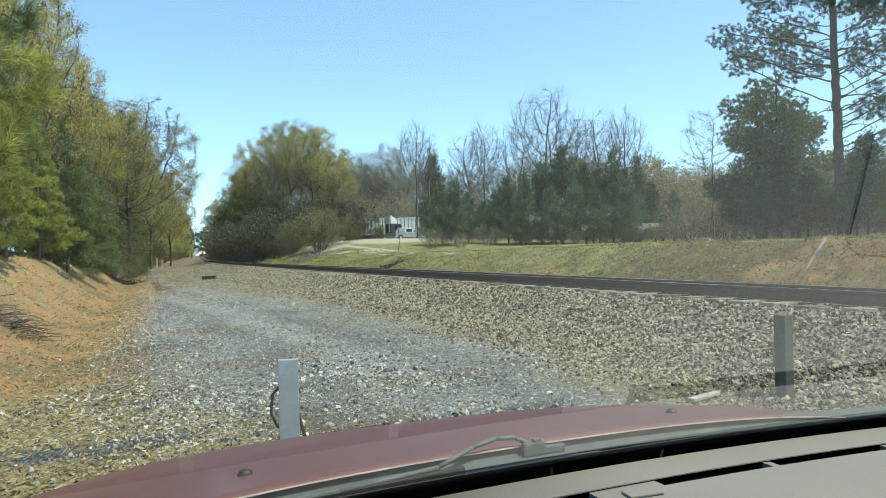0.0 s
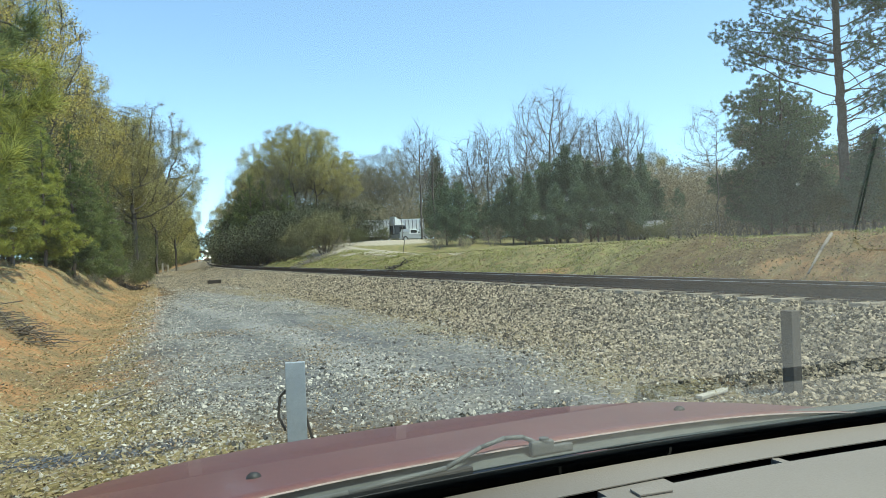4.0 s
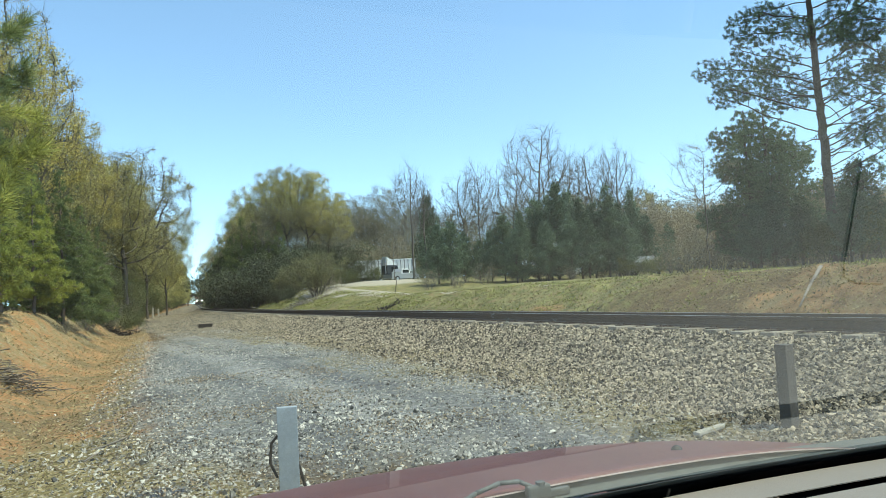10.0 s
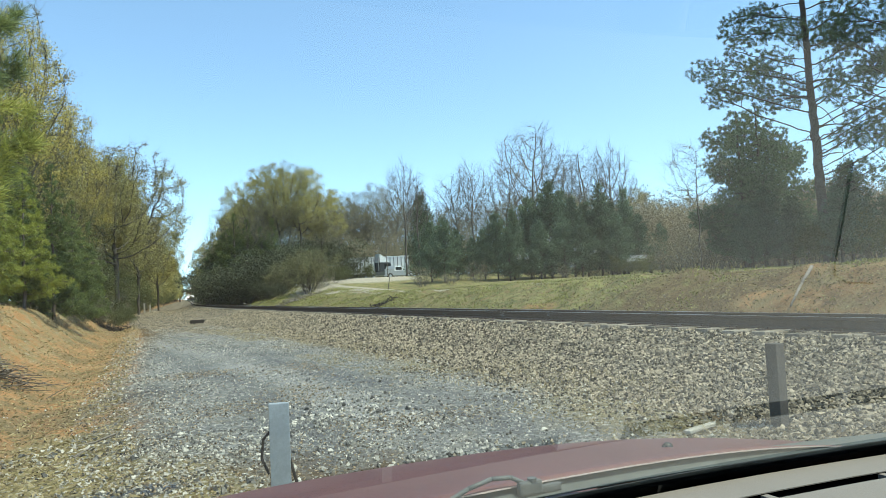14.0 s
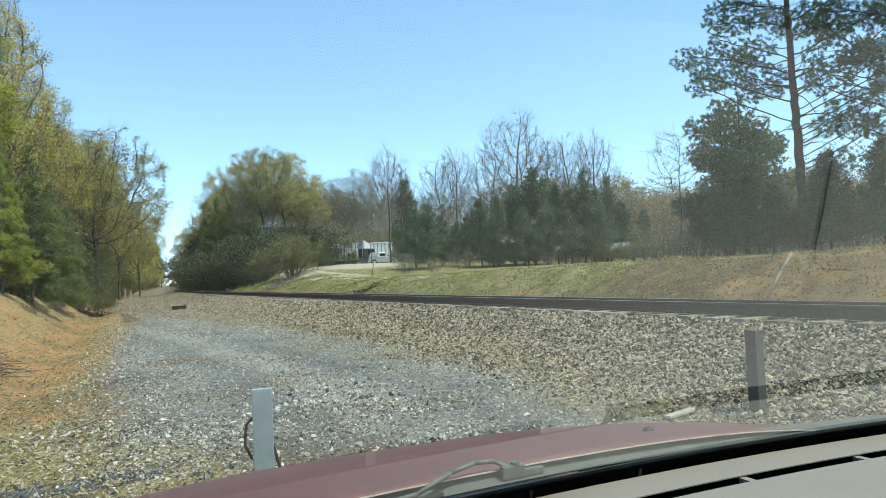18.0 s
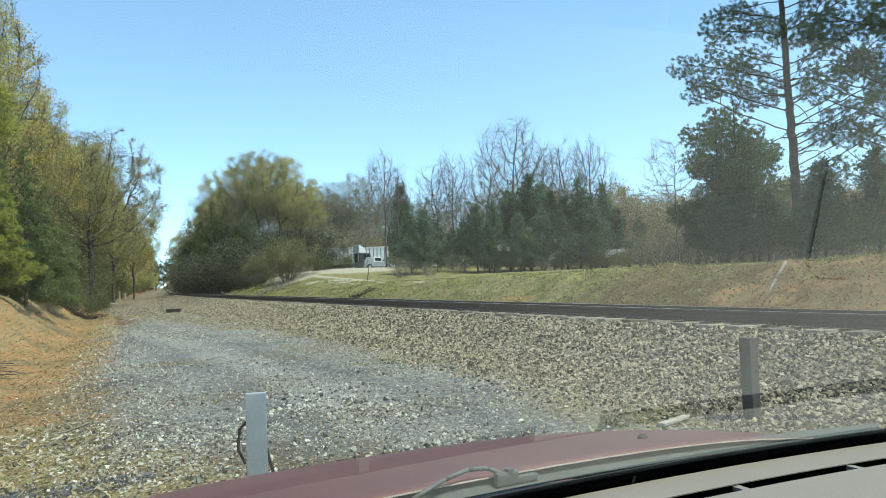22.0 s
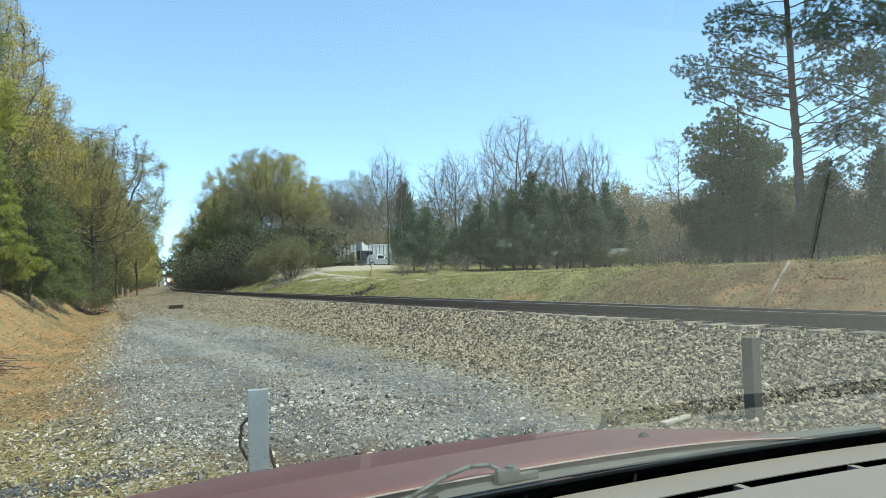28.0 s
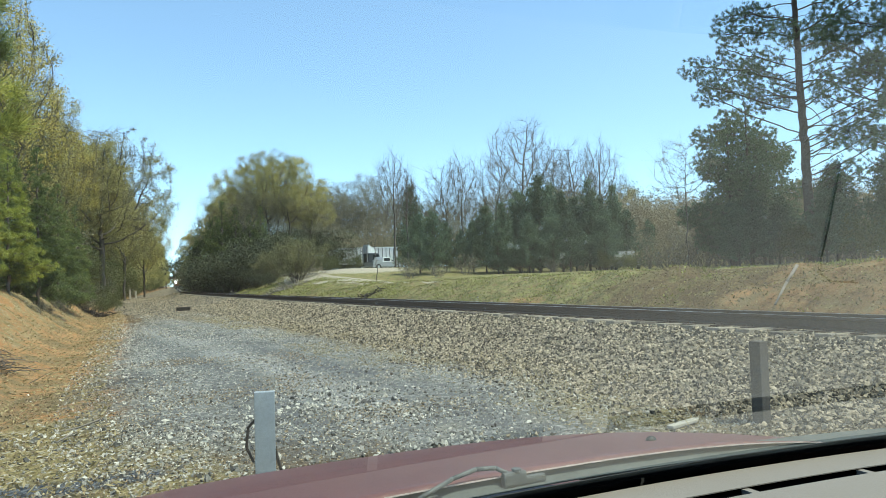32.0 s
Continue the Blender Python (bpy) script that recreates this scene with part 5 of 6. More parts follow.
    x, y = polar(-39.5, 6.2)
    near.matrix_world = pose(x, y, float(ground_at(x, y)) - 0.05, 0, 0, 39.5)
    taller = tree("pine_tree", *puffed_pine(34, 6.5, [(0.85, 0.0, 3.45, 0.26, 0.3, 0.16), (1.05, 0.2, 3.75, 0.26, 0.3, 0.2), (0.80, -0.1, 4.05, 0.26, 0.3, 0.2), (1.12, 0.1, 4.25, 0.2, 0.3, 0.14), (0.6, 0.1, 4.6, 0.35, 0.3, 0.25), (0.3, 0.2, 5.6, 0.3, 0.3, 0.3), (-0.5, 0.2, 4.4, 0.4, 0.5, 0.4), (-0.4, -0.3, 5.2, 0.4, 0.4, 0.4), (0.0, 0.0, 6.4, 0.3, 0.3, 0.3)], 400, 70, 0.22, 0.008, "needle_dark", 0.09, step=0.14, kill=0.14, tip=0.007, fan=0.9), "dark green pine with long hanging needles")
    x, y = polar(-38.6, 8.2)
    taller.matrix_world = pose(x, y, float(ground_at(x, y)) - 0.05, 0, 0, 38.6)
    for ob in kinds.values():
        for o in (*ob.children_recursive, ob):
            bpy.data.objects.remove(o)


plants()


# ---- near posts and wood ----
def marker_posts():
    x, y, z = -0.812, 3.62, 0.0
    post = thing("marker_post", pose(x, y, float(ground_at(x, y)) - 0.05, 0, 0, 12), "grey galvanised steel marker post standing in gravel", "post")
    part("plate", boxed((-0.052, -0.02, 0), (0.052, 0.02, 0.884), 0.004), M["galv"], post)
    for u, z in ((0.022, 0.83), (-0.02, 0.77), (0.024, 0.70), (0.020, 0.56), (-0.018, 0.46)):
        part("bolt", cyl(bmesh.new(), (u, -0.0225, z), (u, -0.019, z), 0.005, n=8), M["galv"], post)
    part("wire", tube([(-0.05, 0, 0.74), (-0.085, 0.01, 0.70), (-0.095, 0.01, 0.60), (-0.06, 0.01, 0.52)], 0.007), M["tie_dark"], post, "black cable loop")
    part("wire", tube([(0.05, 0, 0.58), (0.08, 0, 0.46), (0.11, 0, 0.36), (0.16, 0.02, 0.25)], 0.008), M["tie_dark"], post, "black cable end")
    x, y = 3.02, 5.93
    p2 = thing("timber_post", pose(x, y, float(ground_at(x, y)) - 0.05, 0, 0, 26), "short dark weathered square timber post at the ballast's foot", "post")
    part("shaft", boxed((-0.055, -0.055, 0), (0.055, 0.055, 0.772), 0.008), M["wood_post"], p2)
    x, y = (0.945 * float(q) for q in xy(42.3, -4.2))
    t = thing("tie_piece", pose(x, y, float(ground_at(x, y)), 0, 0, 14), "broken piece of dark tie lying on the ballast", "timber")
    part("block", boxed((-0.36, -0.12, 0.0), (0.36, 0.12, 0.2), 0.02), M["tie_dark"], t)


marker_posts()


M["white"] = mat("white_vehicle_paint", (0.72, 0.72, 0.71), 0.4, scale=2, vary=0.05, bump=0.01, coat=0.3)
M["silver"] = mat("silver_vehicle_paint", (0.30, 0.31, 0.32), 0.45, 0.3, scale=2, vary=0.06, bump=0.01, coat=0.3)
M["dark_glass"] = mat("dark_vehicle_glass", (0.015, 0.018, 0.02), 0.08, scale=3, vary=0.1, bump=0)
M["tyre"] = mat("dusty_tyre", (0.03, 0.03, 0.03), 0.85, scale=10, vary=0.3, bump=0.1)
M["dark_steel"] = mat("dark_steel_frame", (0.03, 0.03, 0.032), 0.6, 0.3, scale=8, vary=0.3, bump=0.1)
M["dark_blue"] = mat("dark_blue_truck_paint", (0.022, 0.028, 0.036), 0.6, scale=2, vary=0.15, bump=0.01)
M["tan"] = mat("tan_sheet_metal", (0.40, 0.33, 0.25), 0.6, scale=3, vary=0.12, bump=0.05)


def wheels(ob, xs, half, r, width=0.24):
    for x in xs:
        for sy in (-1, 1):
            w = part("wheel", cyl(bmesh.new(), (0, -width / 2 - 0.01, 0), (0, width / 2 + 0.01, 0), r * 0.55, n=16), M["galv"], ob, m=pose(x, sy * half, r))
            part("tyre", cyl(bmesh.new(), (0, -width / 2, 0), (0, width / 2, 0), r, n=24), M["tyre"], w)


def slab(profile, half, material, name, parent, label="", bevel=0.04):
    """A body part of x, z profile, half metres to either side."""
    bm = bmesh.new()
    v0 = [bm.verts.new((x, -half, z)) for x, z in profile]
    v1 = [bm.verts.new((x, half, z)) for x, z in profile]
    bm.faces.new(v0)
    bm.faces.new(v1[::-1])
    for i in range(len(profile)):
        j = (i + 1) % len(profile)
        bm.faces.new((v0[j], v0[i], v1[i], v1[j]))
    bmesh.ops.recalc_face_normals(bm, faces=bm.faces[:])
    if bevel:
        bmesh.ops.bevel(bm, geom=bm.edges[:], offset=bevel, segments=2, affect="EDGES")
    return part(name, bm, material, parent, label)


def pickup(m):
    """A pickup with its front towards +x."""
    ob = thing("pickup_truck", m, "silver pickup truck with a white cab parked on the yard", "pickup truck")
    slab([(-2.8, 0.5), (2.7, 0.5), (2.75, 0.95), (2.6, 1.15), (1.2, 1.22), (-2.8, 1.15)], 0.95, M["silver"], "body", ob)
    cab = slab([(-0.9, 1.15), (1.25, 1.2), (0.55, 1.85), (-0.7, 1.88)], 0.88, M["white"], "cab", ob)
    for sy in (-1, 1):
        part("side_window", boxed((-0.65, sy * 0.89 - 0.01, 1.28), (0.55, sy * 0.89 + 0.01, 1.72), 0.005), M["dark_glass"], cab)
        part("headlight", boxed((2.66, sy * 0.72 - 0.14, 0.82), (2.77, sy * 0.72 + 0.14, 1.0), 0.02), M["chrome_far"], ob)
        part("mirror", boxed((0.75, sy * 1.08 - 0.08, 1.25), (0.85, sy * 1.08 + 0.08, 1.45), 0.02), M["dark_steel"], ob)
    part("windshield", boxed((-0.03, -0.78, -0.30), (0.02, 0.78, 0.30)), M["dark_glass"], cab, m=pose(0.92, 0, 1.55, 0, -46, 0))
    part("bumper", boxed((2.7, -0.95, 0.42), (2.86, 0.95, 0.68), 0.03), M["chrome_far"], ob)
    part("rear_bumper", boxed((-2.92, -0.95, 0.45), (-2.78, 0.95, 0.65), 0.03), M["chrome_far"], ob)
    part("bed", boxed((-2.7, -0.8, 1.12), (-0.95, 0.8, 1.2)), M["dark_steel"], ob)
    part("toolbox", boxed((-2.75, -0.97, 1.15), (-1.0, -0.72, 1.42), 0.02), M["silver"], ob, "silver side toolbox")
    wheels(ob, (-1.8, 1.75), 0.9, 0.45)
    return ob


def semi_trailer(m):
    """A ribbed box trailer, 14 m long."""
    ob = thing("semi_trailer", m, "long white ribbed semi-trailer standing in the yard", "trailer")
    part("box_body", boxed((-7, -1.25, 1.25), (7, 1.25, 4.0), 0.03), M["white"], ob)
    for k in range(24):
        x = -6.9 + k * 0.6
        for sy in (-1, 1):
            part("rib", boxed((x - 0.05, sy * 1.28 - 0.035, 1.3), (x + 0.05, sy * 1.28 + 0.035, 3.9)), M["dark_rib"], ob)
    part("top_rail", boxed((-7, -1.32, 3.9), (7, 1.32, 4.06), 0.02), M["white"], ob)
    part("side_rail", boxed((-7, -1.30, 1.15), (7, 1.30, 1.32), 0.02), M["dark_steel"], ob)
    part("chassis", boxed((-6.5, -0.6, 0.85), (6.5, 0.6, 1.2)), M["dark_steel"], ob)
    for sy in (-1, 1):
        part("landing_leg", boxed((3.9, sy * 0.8 - 0.08, 0.1), (4.1, sy * 0.8 + 0.08, 1.2)), M["dark_steel"], ob)
    wheels(ob, (-5.6, -4.3), 1.0, 0.5, 0.5)
    return ob


def tractor(m):
    ob = thing("tractor_truck", m, "dark tractor truck with a sloped white roof fairing", "truck")
    part("chassis", boxed((-3.2, -0.5, 0.7), (3.0, 0.5, 1.0)), M["dark_steel"], ob)
    cab = slab([(-0.4, 1.0), (1.5, 1.0), (1.5, 1.9), (1.3, 2.75), (-0.4, 2.8)], 1.15, M["dark_blue"], "cab", ob)
    slab([(1.5, 0.7), (3.0, 0.7), (3.0, 1.6), (1.5, 1.85)], 0.95, M["dark_blue"], "hood", ob)
    slab([(-0.4, 2.8), (1.2, 2.8), (0.2, 3.7), (-0.4, 4.15)], 1.1, M["white"], "roof_fairing", ob)
    for sy in (-1, 1):
        part("side_window", boxed((0.3, sy * 1.16 - 0.01, 1.95), (1.15, sy * 1.16 + 0.01, 2.55)), M["dark_glass"], cab)
        part("exhaust_stack", cyl(bmesh.new(), (-0.55, sy * 0.95, 1.0), (-0.55, sy * 0.95, 3.7), 0.08), M["silver"], ob)
        part("fuel_tank", cyl(bmesh.new(), (-1.2, sy * 0.95, 0.75), (0.6, sy * 0.95, 0.75), 0.3), M["silver"], ob)
    part("windshield", boxed((-0.02, -1.0, -0.35), (0.02, 1.0, 0.35)), M["dark_glass"], cab, m=pose(1.44, 0, 2.3, 0, -13, 0))
    wheels(ob, (-2.6, -1.4, 2.2), 0.98, 0.5, 0.4)
    return ob


M["chrome_far"] = mat("vehicle_chrome", (0.6, 0.6, 0.6), 0.3, 0.8, scale=6, vary=0.1, bump=0)
M["dark_rib"] = mat("grey_trailer_rib", (0.10, 0.105, 0.11), 0.6, 0.2, scale=3, vary=0.2, bump=0.05)


def yard():
    def at(az, r, yaw):
        x, y = polar(az, r)
        return pose(x, y, float(ground_at(x, y)), 0, 0, yaw)
    pickup(at(-2.75, 95, 48))
    semi_trailer(at(-5.1, 112, 6))
    tractor(at(-3.95, 104, 24))
    ob = thing("parked_car", at(17.3, 51.5, -100), "silver parked car half hidden among cedars and scrub", "car")
    slab([(-2.2, 0.35), (2.2, 0.35), (2.2, 0.8), (1.0, 0.95), (-2.2, 0.98)], 0.85, M["silver"], "body", ob)
    cab = slab([(-1.7, 0.95), (1.0, 0.95), (0.3, 1.42), (-1.2, 1.42)], 0.75, M["silver"], "cabin", ob)
    for sy in (-1, 1):
        part("side_window", boxed((-1.2, sy * 0.76 - 0.01, 1.02), (0.5, sy * 0.76 + 0.01, 1.33)), M["dark_glass"], cab)
    wheels(ob, (-1.4, 1.35), 0.76, 0.32, 0.2)
    ob = thing("shed", at(-8.6, 96, 20), "small tan metal shed beside a shrub", "shed")
    part("wall", boxed((-1.2, -1.2, 0), (1.2, 1.2, 2.3)), M["tan"], ob)
    part("roof", boxed((-1.35, -1.35, 2.3), (1.35, 1.35, 2.42), 0.02), M["galv"], ob)
    part("door", boxed((-0.45, -1.24, 0.02), (0.45, -1.19, 1.95), 0.01), M["tan"], ob)


yard()


def sticks(name, label, x, y, n, length, thick, spread, seed, material="twig", flat=0.18, category="brushwood"):
    """A heap of dead sticks."""
    rng = np.random.default_rng(seed)
    c = rng.normal(size=(n, 2)) * np.array(spread)
    yaw = rng.normal(size=n) * 1.2
    L = length * rng.uniform(0.4, 1.1, n)
    d = np.stack([np.cos(yaw), np.sin(yaw), rng.normal(size=n) * flat], 1) * L[:, None] * 0.5
    z = 0.03 + np.abs(rng.normal(size=n)) * 0.10
    ob = thing(name, pose(x, y, 0), label, category)
    zc = ground_at(x + c[:, 0], y + c[:, 1])
    p = np.stack([c[:, 0], c[:, 1], zc + z], 1)
    mid = p + rng.normal(size=(n, 3)) * 0.05 * np.minimum(1.5, L[:, None] * 1.4)
    seg = [(*(p[i] - d[i]), *mid[i], thick, thick * 0.8) for i in range(n)] + [(*mid[i], *(p[i] + d[i]), thick * 0.8, thick * 0.3) for i in range(n)]
    v, f = limbs(np.array(seg), 4)
    part_mesh("stick", mesh_of("stick", v, f, [M[material]], smooth=True), ob)
    return ob


def debris():
    sticks("brush_pile", "pile of grey dead branches on the clay ditch", *polar(-32.0, 13.6), 95, 0.95, 0.011, (0.36, 0.28), 41, "brown_stick", 0.12)
    sticks("dead_branch", "dark dead branch lying on leaf litter", -5.1, 7.2, 4, 0.9, 0.016, (0.15, 0.05), 42, "tie_dark")
    sticks("dead_branch", "grey dead branch lying among stones", -3.4, 6.9, 2, 0.4, 0.014, (0.1, 0.05), 43)
    sticks("dead_branch", "pale dead branch lying beside the steel post", -1.35, 4.35, 2, 0.45, 0.013, (0.12, 0.05), 44)
    sticks("brush_pile", "dark brush heap at the foot of the grass bank", *polar(-4.2, 36), 60, 0.5, 0.026, (0.5, 0.16), 45, "tie_dark", 0.45)
    sticks("brush_pile", "grey brush heap below a shrub", *polar(-11.2, 57), 90, 1.3, 0.03, (1.2, 0.6), 46, "twig", 0.4)
    sticks("brush_pile", "dark branches and twigs heaped in the ditch", *polar(-24.9, 41), 110, 0.7, 0.02, (0.55, 0.3), 47, "tie_dark", 0.5)
    sticks("brush_pile", "dark brush heap on the grass bank", *polar(11.2, 20.5), 60, 0.4, 0.014, (0.35, 0.13), 48, "tie_dark", 0.6)
    # pale log down the bank
    x0, y0 = polar(29.9, 18.0)
    x1, y1 = polar(28.3, 16.2)
    z0, z1 = float(ground_at(x0, y0)) + 0.12, float(ground_at(x1, y1)) + 0.10
    ob = thing("log", pose(0, 0, 0), "pale dead log leaning down the grass bank", "log")
    part("stem", cyl(cyl(bmesh.new(), (x0, y0, z0), ((x0 + x1) / 2, (y0 + y1) / 2, (z0 + z1) / 2 + 0.03), 0.04, 0.035, 8), ((x0 + x1) / 2, (y0 + y1) / 2, (z0 + z1) / 2 + 0.03), (x1, y1, z1), 0.035, 0.02, 8), M["twig"], ob, smooth=True)
    ob = thing("wood_scrap", pose(2.35, 6.02, float(ground_at(2.35, 6.02)) + 0.015, 0, 0, 38), "pale split scrap of wood lying on gravel", "scrap wood")
    part("slat", boxed((-0.22, -0.035, 0), (0.22, 0.035, 0.03), 0.008), M["pale_wood"], ob)
    # worn tyre on the bank
    x, y = polar(9.1, 20.3)
    ob = thing("old_tyre", pose(x, y, float(ground_at(x, y)) + 0.12, 62, 0, -20), "old dark tyre with a pale rim lying on the bank", "tyre")
    bm = bmesh.new()
    for k in range(20):
        a0, a1 = 6.2832 * k / 20, 6.2832 * (k + 1) / 20
        cyl(bm, (0.26 * math.cos(a0), 0.26 * math.sin(a0), 0), (0.26 * math.cos(a1), 0.26 * math.sin(a1), 0), 0.085, n=8)
    part("tread", bm, M["tyre"], ob)
    bm = bmesh.new()
    for k in range(20):
        a0, a1 = 6.2832 * k / 20, 6.2832 * (k + 1) / 20
        cyl(bm, (0.21 * math.cos(a0), 0.21 * math.sin(a0), 0.07), (0.21 * math.cos(a1), 0.21 * math.sin(a1), 0.07), 0.022, n=6)
    part("rim", bm, M["white"], ob, "pale rim ring")
    for az, h in ((-22.5, 1.2), (-22.1, 0.95)):
        x, y = polar(az, 92)
        ob = thing("marker_stake", pose(x, y, float(ground_at(x, y)) - 0.05), "thin pale marker stake beside the track", "post")
        part("stake", boxed((-0.09, -0.04, 0), (0.09, 0.04, h), 0.01), M["pale_wood"], ob)


M["pale_wood"] = mat("bleached_wood", (0.42, 0.38, 0.31), 0.85, scale=9, vary=0.25, bump=0.3)
debris()


# ---- the car that the view is from: x right, y forward, from the eye's foot ----
UC = 0.477
M["paint"] = mat("maroon_car_paint", (0.115, 0.030, 0.026), 0.5, 0.0, scale=5, vary=0.2, bump=0.02, detail=120, coat=0.15, tint=(0.175, 0.068, 0.058))
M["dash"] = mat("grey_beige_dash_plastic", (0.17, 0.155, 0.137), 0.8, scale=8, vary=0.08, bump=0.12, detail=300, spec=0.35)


def darken_side(m, x0, x1, low):
    """Darkens the base colour below x0, dimming its haze in the windscreen; full past x1."""
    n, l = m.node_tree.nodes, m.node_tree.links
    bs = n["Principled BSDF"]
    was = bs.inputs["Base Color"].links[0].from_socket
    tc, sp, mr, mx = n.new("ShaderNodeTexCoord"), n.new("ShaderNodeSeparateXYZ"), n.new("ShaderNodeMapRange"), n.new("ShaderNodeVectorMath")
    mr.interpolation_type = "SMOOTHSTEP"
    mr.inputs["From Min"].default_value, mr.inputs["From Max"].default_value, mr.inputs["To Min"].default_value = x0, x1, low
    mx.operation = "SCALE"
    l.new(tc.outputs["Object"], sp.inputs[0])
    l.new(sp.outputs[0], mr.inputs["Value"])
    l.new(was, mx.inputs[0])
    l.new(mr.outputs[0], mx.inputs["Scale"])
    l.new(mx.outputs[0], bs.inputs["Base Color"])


M["sensor"] = M["dash"].copy()
# driver's side painted darker so the glass reflects less haze there
darken_side(M["dash"], 0.05, 0.66, 0.22)
# pale colour paints the sun's glint along the hood's rim
M["rim_glint"] = mat("worn_pale_paint_edge", (0.50, 0.40, 0.37), 0.6, scale=20, vary=0.2, bump=0.0)
M["black"] = mat("black_plastic", (0.012, 0.012, 0.013), 0.6, scale=10, vary=0.3, bump=0.05)
# near-black paints the shade in slot and gap; also the cable's own black
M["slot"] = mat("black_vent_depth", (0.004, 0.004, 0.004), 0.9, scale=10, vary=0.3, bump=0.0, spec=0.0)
M["cowl"] = mat("dusty_grey_cowl", (0.085, 0.094, 0.091), 0.75, scale=9, vary=0.3, bump=0.1)
M["wiper"] = mat("worn_grey_wiper_paint", (0.10, 0.105, 0.10), 0.6, scale=14, vary=0.3, bump=0.1)
M["cloth"] = mat("grey_seat_cloth", (0.10, 0.098, 0.095), 0.95, scale=9, vary=0.2, bump=0.2, detail=200)
M["rubber"] = mat("rubber", (0.02, 0.02, 0.02), 0.8, scale=10, vary=0.3, bump=0.1)


def glass_material(name, ior=1.85, tint=(0.97, 1.0, 0.98), dusty=True):
    m = bpy.data.materials.new(name)
    m.use_nodes = True
    n, l = m.node_tree.nodes, m.node_tree.links
    tr, gl = n.new("ShaderNodeBsdfTransparent"), n.new("ShaderNodeBsdfGlossy")
    tr.inputs[0].default_value = (*tint, 1)
    gl.inputs["Roughness"].default_value = 0.0
    fr, ms = n.new("ShaderNodeFresnel"), n.new("ShaderNodeMixShader")
    fr.inputs[0].default_value = ior
    l.new(fr.outputs[0], ms.inputs[0])
    l.new(tr.outputs[0], ms.inputs[1])
    l.new(gl.outputs[0], ms.inputs[2])
    l.new(ms.outputs[0], n["Material Output"].inputs[0])
    # dusty switches on the added haze film
    if not dusty:
        return m
    # a translucent film added as haze over the view, stronger to one side
    tc, sp, nz = n.new("ShaderNodeTexCoord"), n.new("ShaderNodeSeparateXYZ"), n.new("ShaderNodeTexNoise")
    nz.inputs["Scale"].default_value = 7.0
    l.new(tc.outputs["Object"], sp.inputs[0])
    l.new(tc.outputs["Object"], nz.inputs["Vector"])
    mr, mul = n.new("ShaderNodeMapRange"), n.new("ShaderNodeMath")
    mr.inputs["From Min"].default_value, mr.inputs["From Max"].default_value = 0.05, 0.95
    mr.inputs["To Min"].default_value, mr.inputs["To Max"].default_value = 0.0, 0.03
    mul.operation = "MULTIPLY"
    l.new(sp.outputs[0], mr.inputs["Value"])
    l.new(mr.outputs[0], mul.inputs[0])
    l.new(nz.outputs[0], mul.inputs[1])
    du, fin = n.new("ShaderNodeBsdfTranslucent"), n.new("ShaderNodeMixShader")
    du.inputs[0].default_value = (0.66, 0.77, 0.76, 1)
    # extra haze added in the upper corner of that side
    hi, side, corner, total = n.new("ShaderNodeMapRange"), n.new("ShaderNodeMapRange"), n.new("ShaderNodeMath"), n.new("ShaderNodeMath")
    hi.inputs["From Min"].default_value, hi.inputs["From Max"].default_value = 1.46, 1.64
    side.inputs["From Min"].default_value, side.inputs["From Max"].default_value, side.inputs["To Max"].default_value = 0.30, 0.75, 0.10
    l.new(sp.outputs[2], hi.inputs["Value"])
    l.new(sp.outputs[0], side.inputs["Value"])
    corner.operation, total.operation = "MULTIPLY", "MULTIPLY_ADD"
    l.new(hi.outputs[0], corner.inputs[0])
    l.new(side.outputs[0], corner.inputs[1])
    l.new(corner.outputs[0], total.inputs[0])
    l.new(nz.outputs[0], total.inputs[1])
    l.new(mul.outputs[0], total.inputs[2])
    l.new(total.outputs[0], fin.inputs[0])
    l.new(ms.outputs[0], fin.inputs[1])
    l.new(du.outputs[0], fin.inputs[2])
    l.new(fin.outputs[0], n["Material Output"].inputs[0])
    return m


M["glass"] = glass_material("windscreen_glass")


def speck_material():
    m = bpy.data.materials.new("dust_speck")
    m.use_nodes = True
    n, l = m.node_tree.nodes, m.node_tree.links
    tr, df, ms = n.new("ShaderNodeBsdfTransparent"), n.new("ShaderNodeBsdfTranslucent"), n.new("ShaderNodeMixShader")
    df.inputs[0].default_value = (0.8, 0.79, 0.74, 1)
    ms.inputs[0].default_value = 0.07
    l.new(tr.outputs[0], ms.inputs[1])
    l.new(df.outputs[0], ms.inputs[2])
    l.new(ms.outputs[0], n["Material Output"].inputs[0])
    return m


M["speck"] = speck_material()


def sheet(fn, us, vs, thick=0.0):
    """A bent sheet over u, v, with a thickness downwards."""
    bm = bmesh.new()
    g = [[bm.verts.new(fn(u, v)) for v in vs] for u in us]
    for i in range(len(us) - 1):
        for j in range(len(vs) - 1):
            bm.faces.new((g[i][j], g[i + 1][j], g[i + 1][j + 1], g[i][j + 1]))
    if thick:
        bm.normal_update()
        bmesh.ops.solidify(bm, geom=bm.faces[:], thickness=thick)
    bmesh.ops.recalc_face_normals(bm, faces=bm.faces[:])
    return bm


